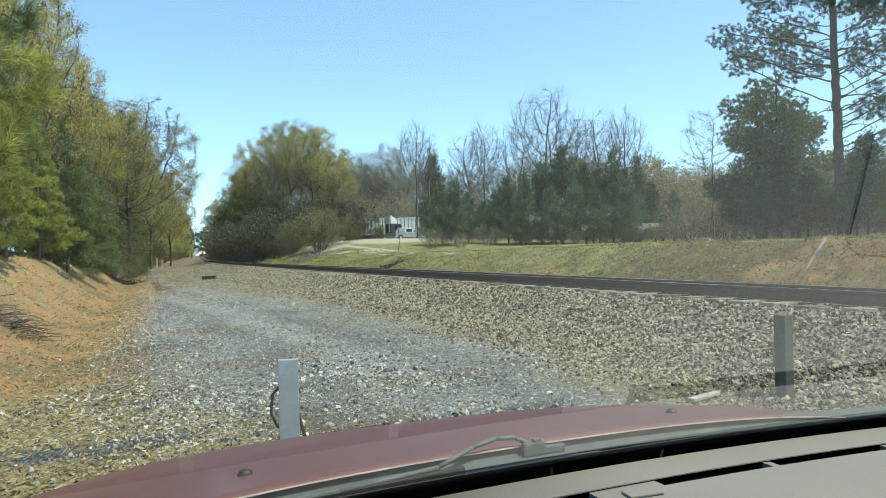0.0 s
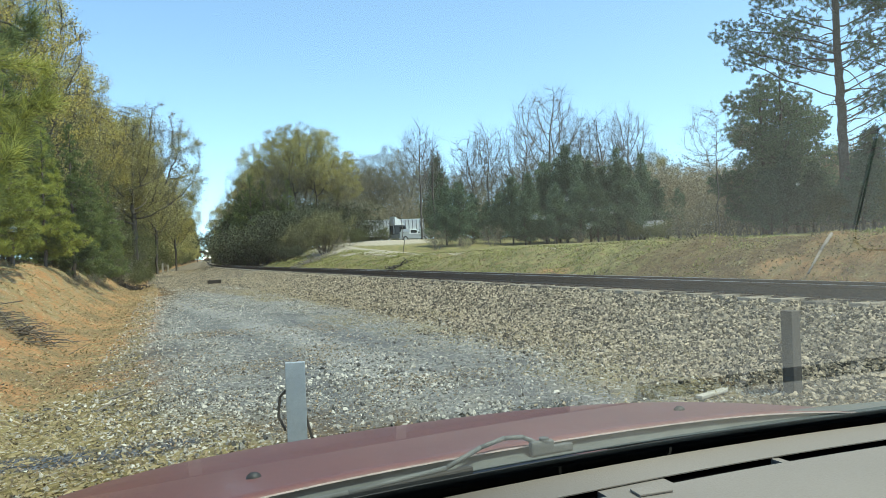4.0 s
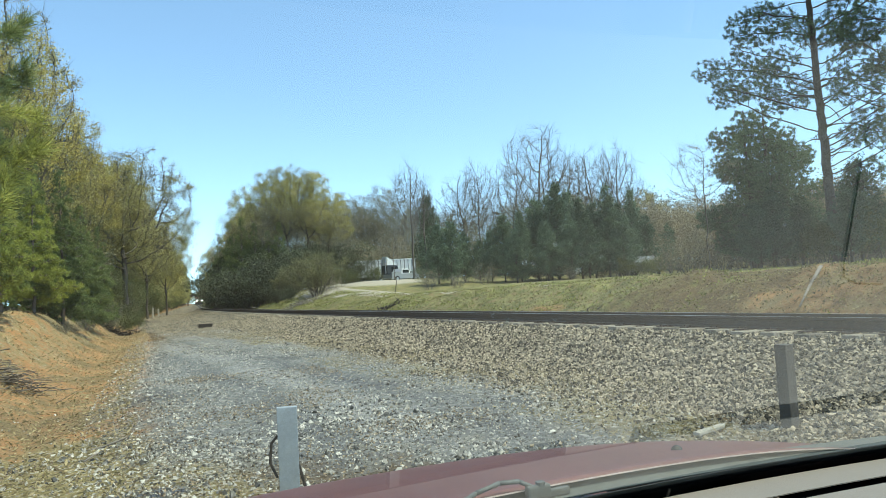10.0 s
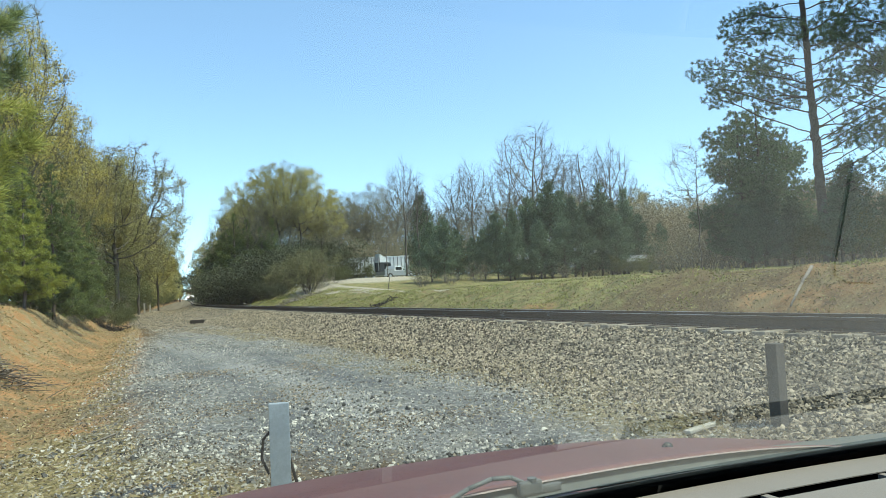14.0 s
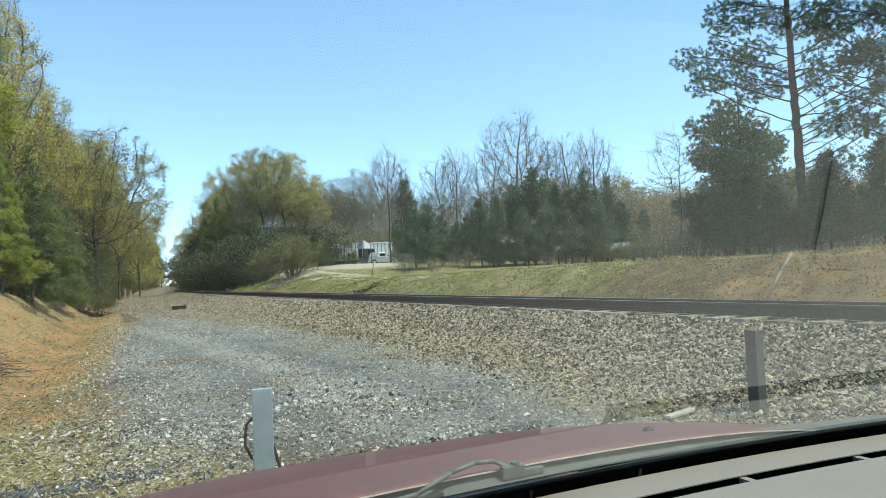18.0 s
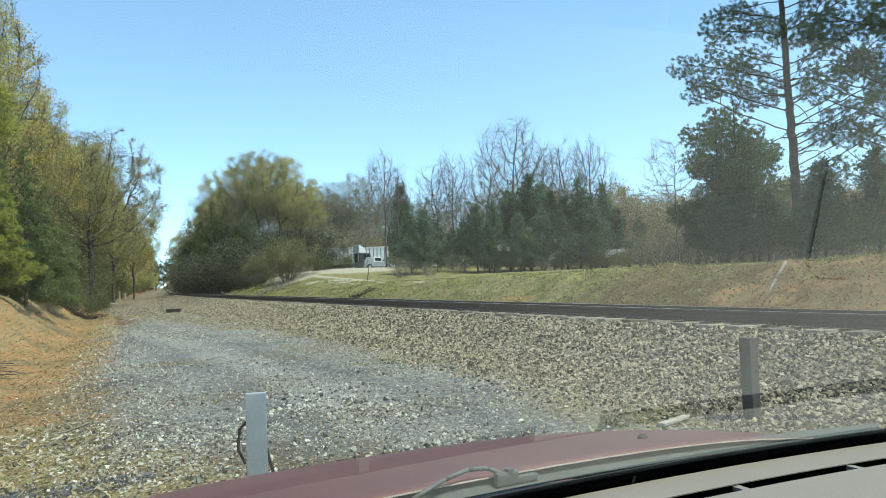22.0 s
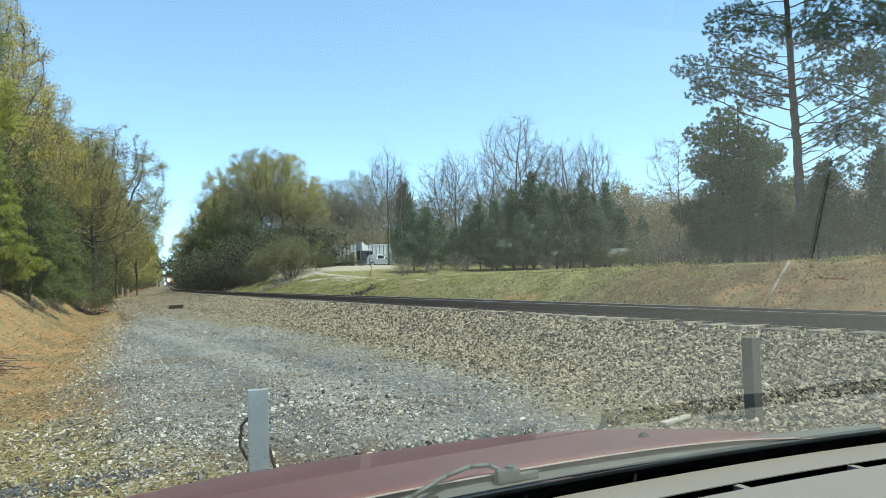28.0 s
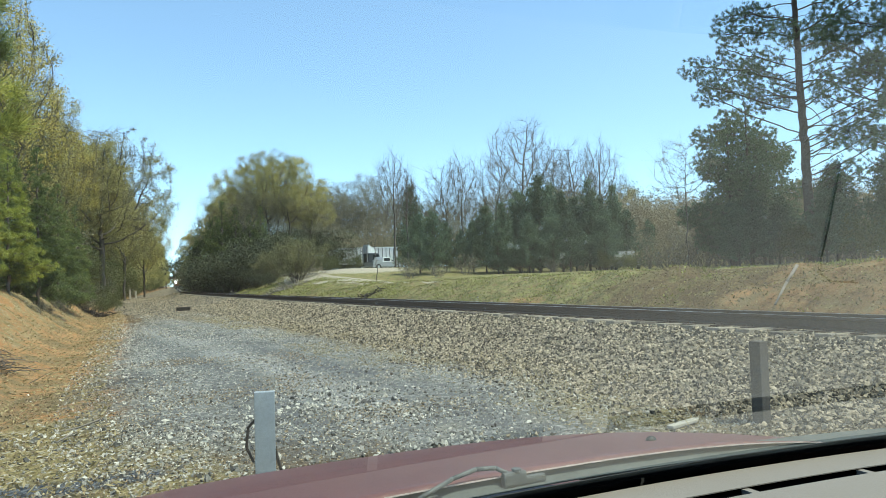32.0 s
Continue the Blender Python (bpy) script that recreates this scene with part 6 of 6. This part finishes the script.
def car():
    ob = thing("car", pose(0, 0, 0, 0, 0, 22.5), "maroon car with a pale grey dashboard, parked on gravel", "car")
    E0 = 1.4
    lin = np.linspace

    def hood(u, v):
        s = v - 0.86
        n = abs(u - UC) / 0.90
        return (u, v - 0.14 * (u - UC) ** 2, E0 - 0.285 - 0.10 * s - 0.13 * s * s - 0.5 * max(0, s - 0.95) ** 2 * 4 - 0.085 * n ** 4)
    part("hood", sheet(hood, lin(UC - 0.82, UC + 0.82, 33), lin(0.86, 1.95, 28), 0.0022), M["paint"], ob, "maroon painted hood, dusty", smooth=True)
    # rim faces take the painted glint, the rest stays maroon
    for f in ob.children[-1].data.polygons:
        f.use_smooth = abs(f.normal.z) > 0.6
        f.material_index = 0 if f.use_smooth else 1
    ob.children[-1].data.materials.append(M["rim_glint"])
    for s in (-1, 1):
        def fender(u, v, s=s):
            q = (u - 0) / 0.16
            x = UC + s * (0.826 + 0.10 * math.sin(min(q, 1) * 1.57))
            z0 = hood(UC + s * 0.82, v)[2] - 0.005
            return (x, v - 0.14 * 0.67, z0 - 0.32 * (1 - math.cos(min(q, 1) * 1.57)) - 0.3 * max(0, q - 1))
        part("fender", sheet(fender, lin(0, 0.30, 12), lin(0.40, 1.95, 20), 0.01), M["paint"], ob, smooth=True)
        part("washer_nozzle", bmesh_nozzle(), M["black"], ob, "small black washer nozzle", smooth=True, m=pose(UC + s * 0.371, 0.985 - 0.02, E0 - 0.303, -6, 0, 0))
        # front and rear wheel
        for v in (1.25, -1.45):
            wheel = part("wheel", cyl(bmesh.new(), (-0.09, 0, 0), (0.09, 0, 0), 0.20, n=24), M["galv"], ob, "grey steel wheel", smooth=False, m=pose(UC + s * 0.80, v, 0.32))
            bm = bmesh.new()
            cyl(bm, (-0.1, 0, 0), (0.1, 0, 0), 0.32, n=28)
            part("tyre", bm, M["rubber"], wheel, "black tyre")
        part("door", boxed((UC + s * 0.90 - 0.03, -1.1, 0.35), (UC + s * 0.90 + 0.03, 0.42, 1.02), 0.02), M["paint"], ob)
        part("rear_panel", boxed((UC + s * 0.90 - 0.03, -2.3, 0.35), (UC + s * 0.90 + 0.03, -1.12, 1.05), 0.02), M["paint"], ob)
    part("bumper", boxed((UC - 0.9, 1.78, 0.40), (UC + 0.9, 1.98, 0.72), 0.05), M["paint"], ob)
    part("floor_pan", boxed((UC - 0.85, -2.2, 0.30), (UC + 0.85, 1.7, 0.36)), M["black"], ob)
    part("roof", sheet(lambda u, v: (u, v, 1.73 - 0.05 * ((u - UC) / 0.7) ** 2 - 0.03 * (v + 0.7) ** 2), lin(UC - 0.66, UC + 0.66, 9), lin(-1.9, -0.24, 9), 0.03), M["paint"], ob, smooth=True)
    part("tailgate", boxed((UC - 0.85, -2.34, 0.4), (UC + 0.85, -2.28, 1.05), 0.02), M["paint"], ob)
    part("trunk_lid", sheet(lambda u, v: (u, v, 1.06 - 0.03 * ((u - UC) / 0.8) ** 2), lin(UC - 0.86, UC + 0.86, 9), lin(-2.28, -1.86, 4), 0.02), M["paint"], ob, smooth=True)
    side = glass_material("side_glass", 1.45, dusty=False)
    rear = part("rear_window", sheet(lambda u, q: (UC + (u - UC) * (0.84 + 0.06 * q), -1.87 - 0.10 * q, 1.665 - 0.6 * q), lin(UC - 0.76, UC + 0.76, 9), lin(0, 1, 4)), side, ob, "clear rear window")
    rear.visible_shadow = False
    for s in (-1, 1):
        for v0, v1, w0, w1 in ((-0.62, 0.40, -0.62, -0.26), (-1.75, -0.66, -1.66, -0.66)):
            sw = part("side_window", sheet(lambda u, q: (UC + s * (0.885 - 0.235 * q), v0 + (v1 - v0) * u + q * ((w0 - v0) * (1 - u) + (w1 - v1) * u), 1.03 + 0.64 * q), lin(0, 1, 5), lin(0, 1, 4)), side, ob, "clear side window")
            sw.visible_shadow = False
        part("pillar", tube([(UC + s * 0.885, -0.64, 1.02), (UC + s * 0.65, -0.64, 1.69)], 0.03, 8), M["paint"], ob)
        part("pillar", tube([(UC + s * 0.86, -1.86, 1.05), (UC + s * 0.65, -1.78, 1.68)], 0.05, 8), M["paint"], ob)
        q = UC + s * 0.42
        st = part("seat", boxed((q - 0.25, -0.42, 0.42), (q + 0.25, 0.10, 0.58), 0.05), M["cloth"], ob, "grey cloth front seat")
        part("backrest", boxed((-0.24, -0.07, 0), (0.24, 0.07, 0.62), 0.05), M["cloth"], st, m=pose(q, -0.42, 0.52, -14, 0, 0))
        part("headrest", boxed((-0.12, -0.05, 0), (0.12, 0.05, 0.16), 0.04), M["cloth"], st, m=pose(q, -0.60, 1.16, -14, 0, 0))
    part("rear_bench", box(boxed((UC - 0.66, -1.5, 0.42), (UC + 0.66, -1.0, 0.60), 0.05), (UC - 0.66, -1.66, 0.55), (UC + 0.66, -1.5, 1.12), 0.05), M["cloth"], ob, "grey cloth rear bench")
    # windscreen: foot at v 0.84, rising backwards
    th = radians(32)

    def ws(u, q):
        return (UC + (u - UC) * (1 - 0.18 * q), 0.84 - 0.11 * (u - UC) ** 2 - q * math.cos(th), E0 - 0.33 + q * math.sin(th))
    pane = sheet(ws, lin(UC - 0.80, UC + 0.80, 25), lin(0.0, 1.2, 7))
    if sum(f.normal.z for f in pane.faces) > 0:
        bmesh.ops.reverse_faces(pane, faces=pane.faces[:])
    g = part("windscreen", pane, M["glass"], ob, "clear slanted windscreen with faint dirt and an added haze film", smooth=True)
    g.visible_shadow = False
    for s in (-1, 1):
        a, b = Vector(ws(UC + s * 0.82, -0.02)), Vector(ws(UC + s * 0.82, 1.16))
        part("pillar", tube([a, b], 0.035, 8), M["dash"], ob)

    # dashboard top with the demister slot cut through it
    def bent(u, v, dz=0.0):
        return (u, v - 0.115 * (u - UC) ** 2, E0 - 0.30 + dz - 0.012 * max(0, (0.66 - v) / 0.3) ** 2)
    us = lin(UC - 0.78, UC + 0.78, 40)
    bmd = sheet(lambda u, v: bent(u, v), us, [0.7005, 0.73, 0.768], 0.0015)
    sub = sheet(lambda u, v: bent(u, v), us, [0.20, 0.35, 0.5, 0.60, 0.65, 0.6755], 0.0015)
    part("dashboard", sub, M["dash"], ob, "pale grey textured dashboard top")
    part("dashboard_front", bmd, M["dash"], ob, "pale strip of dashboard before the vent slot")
    gaps = (-0.19, 0.03, 0.253, 0.535, 0.77, 0.985)
    for k, gp in enumerate(gaps):
        w = 0.05 if k == 3 else 0.006
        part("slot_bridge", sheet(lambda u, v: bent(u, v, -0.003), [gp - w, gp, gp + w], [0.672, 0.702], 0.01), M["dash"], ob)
    # shallow sheet coloured near black for the slot's deep shade
    part("slot_well", sheet(lambda u, v: bent(u, v, -0.012 + 0.009 * (v > 0.705)), us, [0.65, 0.702, 0.712], 0.002), M["slot"], ob, "near-black sheet standing in for the shade in the demister slot")
    part("sensor", boxed((-0.023, -0.011, 0), (0.023, 0.011, 0.003), 0.001), M["sensor"], ob, "small grey raised light sensor", m=pose(0.535, 0.662, E0 - 0.2995, 0, 0, -6))
    # the gap's shade is painted on this sheet too
    part("gap_well", sheet(lambda u, v: bent(u, v, -0.07 + 0.25 * max(0, v - 0.80)), us, [0.74, 0.80, 0.85], 0.003), M["slot"], ob, "near-black sheet standing in for the shade between dashboard and glass")
    part("glass_band", sheet(lambda u, q: tuple(Vector(ws(u, q)) + Vector((0, 0.002, 0.003))), us, [-0.01, 0.05, 0.095], 0.001), M["black"], ob, "black painted band along the windscreen's foot")
    part("cable", tube([(0.911, 0.25, E0 - 0.318), (0.903, 0.33, E0 - 0.311), (0.900, 0.40, E0 - 0.3055), (0.898, 0.457, E0 - 0.302), (0.903, 0.475, E0 - 0.3015), (0.928, 0.484, E0 - 0.3015), (0.98, 0.484, E0 - 0.3015)], 0.0011, 6), M["slot"], ob, "thin black cable lying on the dashboard")
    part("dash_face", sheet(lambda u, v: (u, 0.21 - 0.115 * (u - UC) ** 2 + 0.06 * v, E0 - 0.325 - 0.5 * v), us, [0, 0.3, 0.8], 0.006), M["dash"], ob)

    # cowl, wiper
    def cowl(u, v):
        return (u, v - 0.115 * (u - UC) ** 2, E0 - 0.302 + 0.010 * (v - 0.845) / 0.03 - 0.012 * (u - UC) ** 2)
    part("cowl", sheet(cowl, us, [0.845, 0.86, 0.876], 0.002), M["cowl"], ob, "dusty grey cowl panel")
    part("wiper_arm", tube([(0.50, 0.853, E0 - 0.288), (0.47, 0.860, E0 - 0.272), (0.44, 0.862, E0 - 0.270), (0.40, 0.856, E0 - 0.276), (0.34, 0.838, E0 - 0.290), (0.20, 0.815, E0 - 0.292), (0.0, 0.79, E0 - 0.29)], 0.0034, 7), M["wiper"], ob, "grey wiper arm", smooth=True)
    part("wiper_pivot", cyl(box(boxed((0.478, 0.848, E0 - 0.300), (0.516, 0.860, E0 - 0.279), 0.004), (0.506, 0.849, E0 - 0.300), (0.548, 0.858, E0 - 0.288), 0.003), (0.501, 0.8535, E0 - 0.280), (0.501, 0.8535, E0 - 0.2755), 0.007), M["wiper"], ob)
    part("wiper_blade", boxed((-0.26, -0.004, -0.006), (0.26, 0.004, 0.006), 0.001), M["rubber"], ob, "black rubber wiper blade", m=pose(0.12, 0.806, E0 - 0.299, 0, 0, 7))
    # specks of dirt on the outside of the glass: u, way up the glass, radius in mm
    for u, q, r in ((-0.113, 0.642, 1.1), (0.124, 0.646, 1.4), (0.13, 0.645, 1.1), (0.135, 0.66, 1.1), (0.159, 0.651, 0.9), (0.167, 0.637, 1.5), (0.131, 0.597, 1.2), (0.145, 0.591, 1.3), (0.175, 0.649, 0.9), (0.103, 0.596, 0.9), (0.144, 0.585, 0.9), (0.184, 0.586, 1.0), (0.065, 0.598, 0.8), (0.206, 0.71, 0.8), (0.303, 0.673, 1.1), (0.331, 0.468, 1.4), (0.567, 0.483, 1.8), (0.274, 0.599, 1.1)):
        bm = bmesh.new()
        bmesh.ops.create_icosphere(bm, subdivisions=2, radius=r * 0.001, matrix=Matrix.Translation(Vector(ws(u, q)) + Vector((0, 0.002, 0.0025))))
        part("dirt_speck", bm, M["speck"], g, "faint pale speck of dirt").visible_shadow = False
    return ob


def bmesh_nozzle():
    bm = bmesh.new()
    bmesh.ops.create_uvsphere(bm, u_segments=12, v_segments=8, radius=1.0, matrix=Matrix.Diagonal((0.011, 0.009, 0.009, 1)))
    bmesh.ops.delete(bm, geom=[v for v in bm.verts if v.co.z < -0.001], context="VERTS")
    return bm


car()

# ---- train ----
M["loco_red"] = mat("rust_red_paint", (0.15, 0.055, 0.04), 0.5, scale=2, vary=0.2, bump=0.03)
M["loco_white"] = mat("white_paint", (0.75, 0.74, 0.72), 0.45, scale=2, vary=0.06, bump=0.02)
M["loco_black"] = mat("black_locomotive_paint", (0.03, 0.03, 0.032), 0.5, scale=2, vary=0.25, bump=0.03)
M["lamp"] = glow("lit_headlight", (1.0, 0.96, 0.88), 30.0)


def locomotive():
    """Front at y = 0, running towards -y."""
    ob = thing("locomotive", Matrix(), "black and white diesel locomotive with lit headlights on the track", "locomotive")
    part("frame", boxed((-1.5, 0.4, 1.05), (1.5, 21.5, 1.35), 0.03), M["black"], ob)
    part("pilot", boxed((-1.5, 0.1, 0.35), (1.5, 0.45, 1.25), 0.04), M["loco_red"], ob)
    part("plow", extrude_profile([(-0.25, 0.15), (0.1, 0.15), (0.1, 0.8)], -1.4, 1.4), M["black"], ob)
    part("coupler", boxed((-0.2, -0.5, 0.75), (0.2, 0.12, 1.05), 0.05), M["black"], ob)
    nose = part("nose", extrude_profile([(0.9, 1.35), (3.0, 1.35), (3.0, 3.0), (1.05, 2.75), (0.9, 2.6)], -1.3, 1.3), M["loco_red"], ob)
    part("nose_band", boxed((-1.32, 0.87, 1.75), (1.32, 1.4, 2.45), 0.02), M["loco_white"], nose, "white band across the nose")
    cab = part("cab", extrude_profile([(2.6, 1.35), (5.2, 1.35), (5.2, 4.45), (2.95, 4.45), (2.75, 4.2), (2.6, 3.0)], -1.5, 1.5), M["loco_red"], ob)
    for s in (-1, 1):
        part("windshield", boxed((s * 0.75 - 0.58, 2.55, 3.15), (s * 0.75 + 0.58, 2.68, 3.9)), M["black"], cab, "dark cab window")
        part("ditch_light", cyl(bmesh.new(), (s * 0.95, 0.02, 1.65), (s * 0.95, 0.3, 1.65), 0.26), M["lamp"], ob, "lit white ditch light")
        part("handrail", tube([(s * 1.4, 0.5, 1.35), (s * 1.4, 0.5, 2.3), (s * 1.4, 2.4, 2.3)], 0.025), M["loco_white"], ob)
        part("step", boxed((s * 1.3 - 0.2, 0.2, 0.5), (s * 1.3 + 0.2, 0.7, 0.56)), M["black"], ob)
    part("roof", boxed((-1.35, 2.5, 4.0), (1.35, 5.3, 4.75), 0.12), M["loco_white"], ob)
    for s in (-1, 1):
        part("headlight", cyl(bmesh.new(), (s * 0.17, 2.42, 4.4), (s * 0.17, 2.7, 4.4), 0.15), M["lamp"], ob, "lit white headlight")
    part("long_hood", boxed((-0.95, 5.2, 1.35), (0.95, 20.8, 4.35), 0.1), M["loco_black"], ob)
    for v in (2.2, 15.5):
        tr = part("truck", boxed((-1.2, v, 0.45), (1.2, v + 4.0, 1.0), 0.05), M["black"], ob)
        for q in (0.6, 2.0, 3.4):
            for s in (-1, 1):
                part("wheel", cyl(bmesh.new(), (s * 0.72, v + q, 0.51), (s * 0.86, v + q, 0.51), 0.51, n=20), M["rail"], tr)
    return ob


loco = locomotive()


def small_bird():
    ob = thing("bird", Matrix(), "small dark bird flying fast across the track", "bird")
    bm = bmesh.new()
    bmesh.ops.create_uvsphere(bm, u_segments=12, v_segments=8, radius=1.0, matrix=Matrix.Diagonal((0.055, 0.018, 0.018, 1)))
    part("body", bm, M["black"], ob, smooth=True)
    for s in (-1, 1):
        bm = bmesh.new()
        v = [bm.verts.new(c) for c in ((0.025, 0, 0.005), (-0.015, 0, 0.005), (-0.03, s * 0.09, 0.03), (-0.01, s * 0.10, 0.032))]
        bm.faces.new(v)
        bmesh.ops.solidify(bm, geom=bm.faces[:], thickness=0.003)
        part("wing", bm, M["black"], ob)
    bm = bmesh.new()
    v = [bm.verts.new(c) for c in ((-0.045, 0.006, 0), (-0.045, -0.006, 0), (-0.085, -0.018, 0.004), (-0.085, 0.018, 0.004))]
    bm.faces.new(v)
    bmesh.ops.solidify(bm, geom=bm.faces[:], thickness=0.002)
    part("tail", bm, M["black"], ob)
    return ob


bird = small_bird()


# ---- far road bridge with a lorry on it ----
M["girder"] = mat("rusty_brown_girder", (0.085, 0.06, 0.05), 0.8, scale=1.0, vary=0.3, bump=0.1)
M["concrete"] = mat("weathered_concrete", (0.33, 0.31, 0.28), 0.9, scale=1.5, vary=0.2, bump=0.2)
BRIDGE = 418.0


def bridge_at(off, z=0.0):
    x, y = xy(BRIDGE, off)
    return pose(float(x), float(y), z, 0, 0, track_yaw(BRIDGE))


def road_bridge():
    ob = thing("road_bridge", bridge_at(0), "far road bridge of rusty girders over the railway", "bridge", kind="structure")
    part("girder", boxed((-26, -3.2, 5.5), (26, -2.9, 6.5), 0.03), M["girder"], ob)
    part("girder", boxed((-26, 2.9, 5.5), (26, 3.2, 6.5), 0.03), M["girder"], ob)
    part("deck", boxed((-26, -3.4, 6.5), (26, 3.4, 6.8), 0.03), M["concrete"], ob)
    for q in (-3.3, 3.3):
        part("guard_rail", boxed((-26, q - 0.06, 7.3), (26, q + 0.06, 7.5), 0.02), M["girder"], ob)
        for k in range(11):
            part("rail_post", boxed((-25 + 5 * k - 0.08, q - 0.06, 6.8), (-25 + 5 * k + 0.08, q + 0.06, 7.3)), M["girder"], ob)
    for q in (-5.2, 5.2):
        part("pier", boxed((q - 0.4, -2.8, -1.5), (q + 0.4, 2.8, 5.5), 0.05), M["girder"], ob)


def lorry():
    """A box lorry on the bridge, front towards -x."""
    ob = thing("box_truck", Matrix(), "white box truck driving over the far bridge", "truck")
    part("box_body", boxed((-2.6, -1.2, 0.95), (4.6, 1.2, 3.5), 0.05), M["loco_white"], ob)
    cab = part("cab", boxed((-4.4, -1.1, 0.6), (-2.7, 1.1, 2.6), 0.12), M["loco_white"], ob)
    part("windshield", boxed((-4.44, -0.95, 1.6), (-4.36, 0.95, 2.35), 0.02), M["dark_glass"], cab)
    part("chassis", boxed((-4.2, -0.5, 0.55), (4.4, 0.5, 0.93)), M["dark_steel"], ob)
    wheels(ob, (-3.5, 2.6), 0.95, 0.48, 0.3)
    return ob


road_bridge()
truck = lorry()


def motions():
    rows = []
    for t in np.arange(0, 32.1, 2.0):
        r = 312 - 122 * t / 32
        # distance along the line for a point r metres from the eye
        a = r * math.cos(radians(25.5 - 19.2))
        x, y = xy(a, 0)
        rows.append((float(t), pose(float(x), float(y), cross_z(0) + 0.19, 0, 0, track_yaw(a))))
    walk(loco, rows)
    # the lorry comes out behind the right-hand woods, crosses the gap and is gone behind the left-hand ones
    walk(truck, [(t, bridge_at(q, 6.8)) for t, q in ((0.0, 36.0), (4.0, 12.0), (5.5, -1.6), (6.0, -3.5), (6.5, -6.0), (7.0, -9.3), (8.0, -18.0), (9.0, -23.0), (32.0, -23.5))])
    # the bird leaves the left-hand pines and is gone to the right within a second
    walk(bird, [(0.0, pose(-9.6, 10.2, 2.6, 0, -4, 0)), (5.0, pose(-9.6, 10.2, 2.6, 0, -4, 0)), (5.5, pose(-0.75, 10.0, 3.42, 0, -4, 0)), (5.6, pose(1.3, 10.0, 3.55, 0, -4, 0)), (6.0, pose(9.6, 10.0, 3.9, 0, -4, 0)), (6.6, pose(22.0, 9.0, 4.4, 0, -4, 0)), (32.0, pose(22.5, 9.0, 4.4, 0, -4, 0))])


motions()
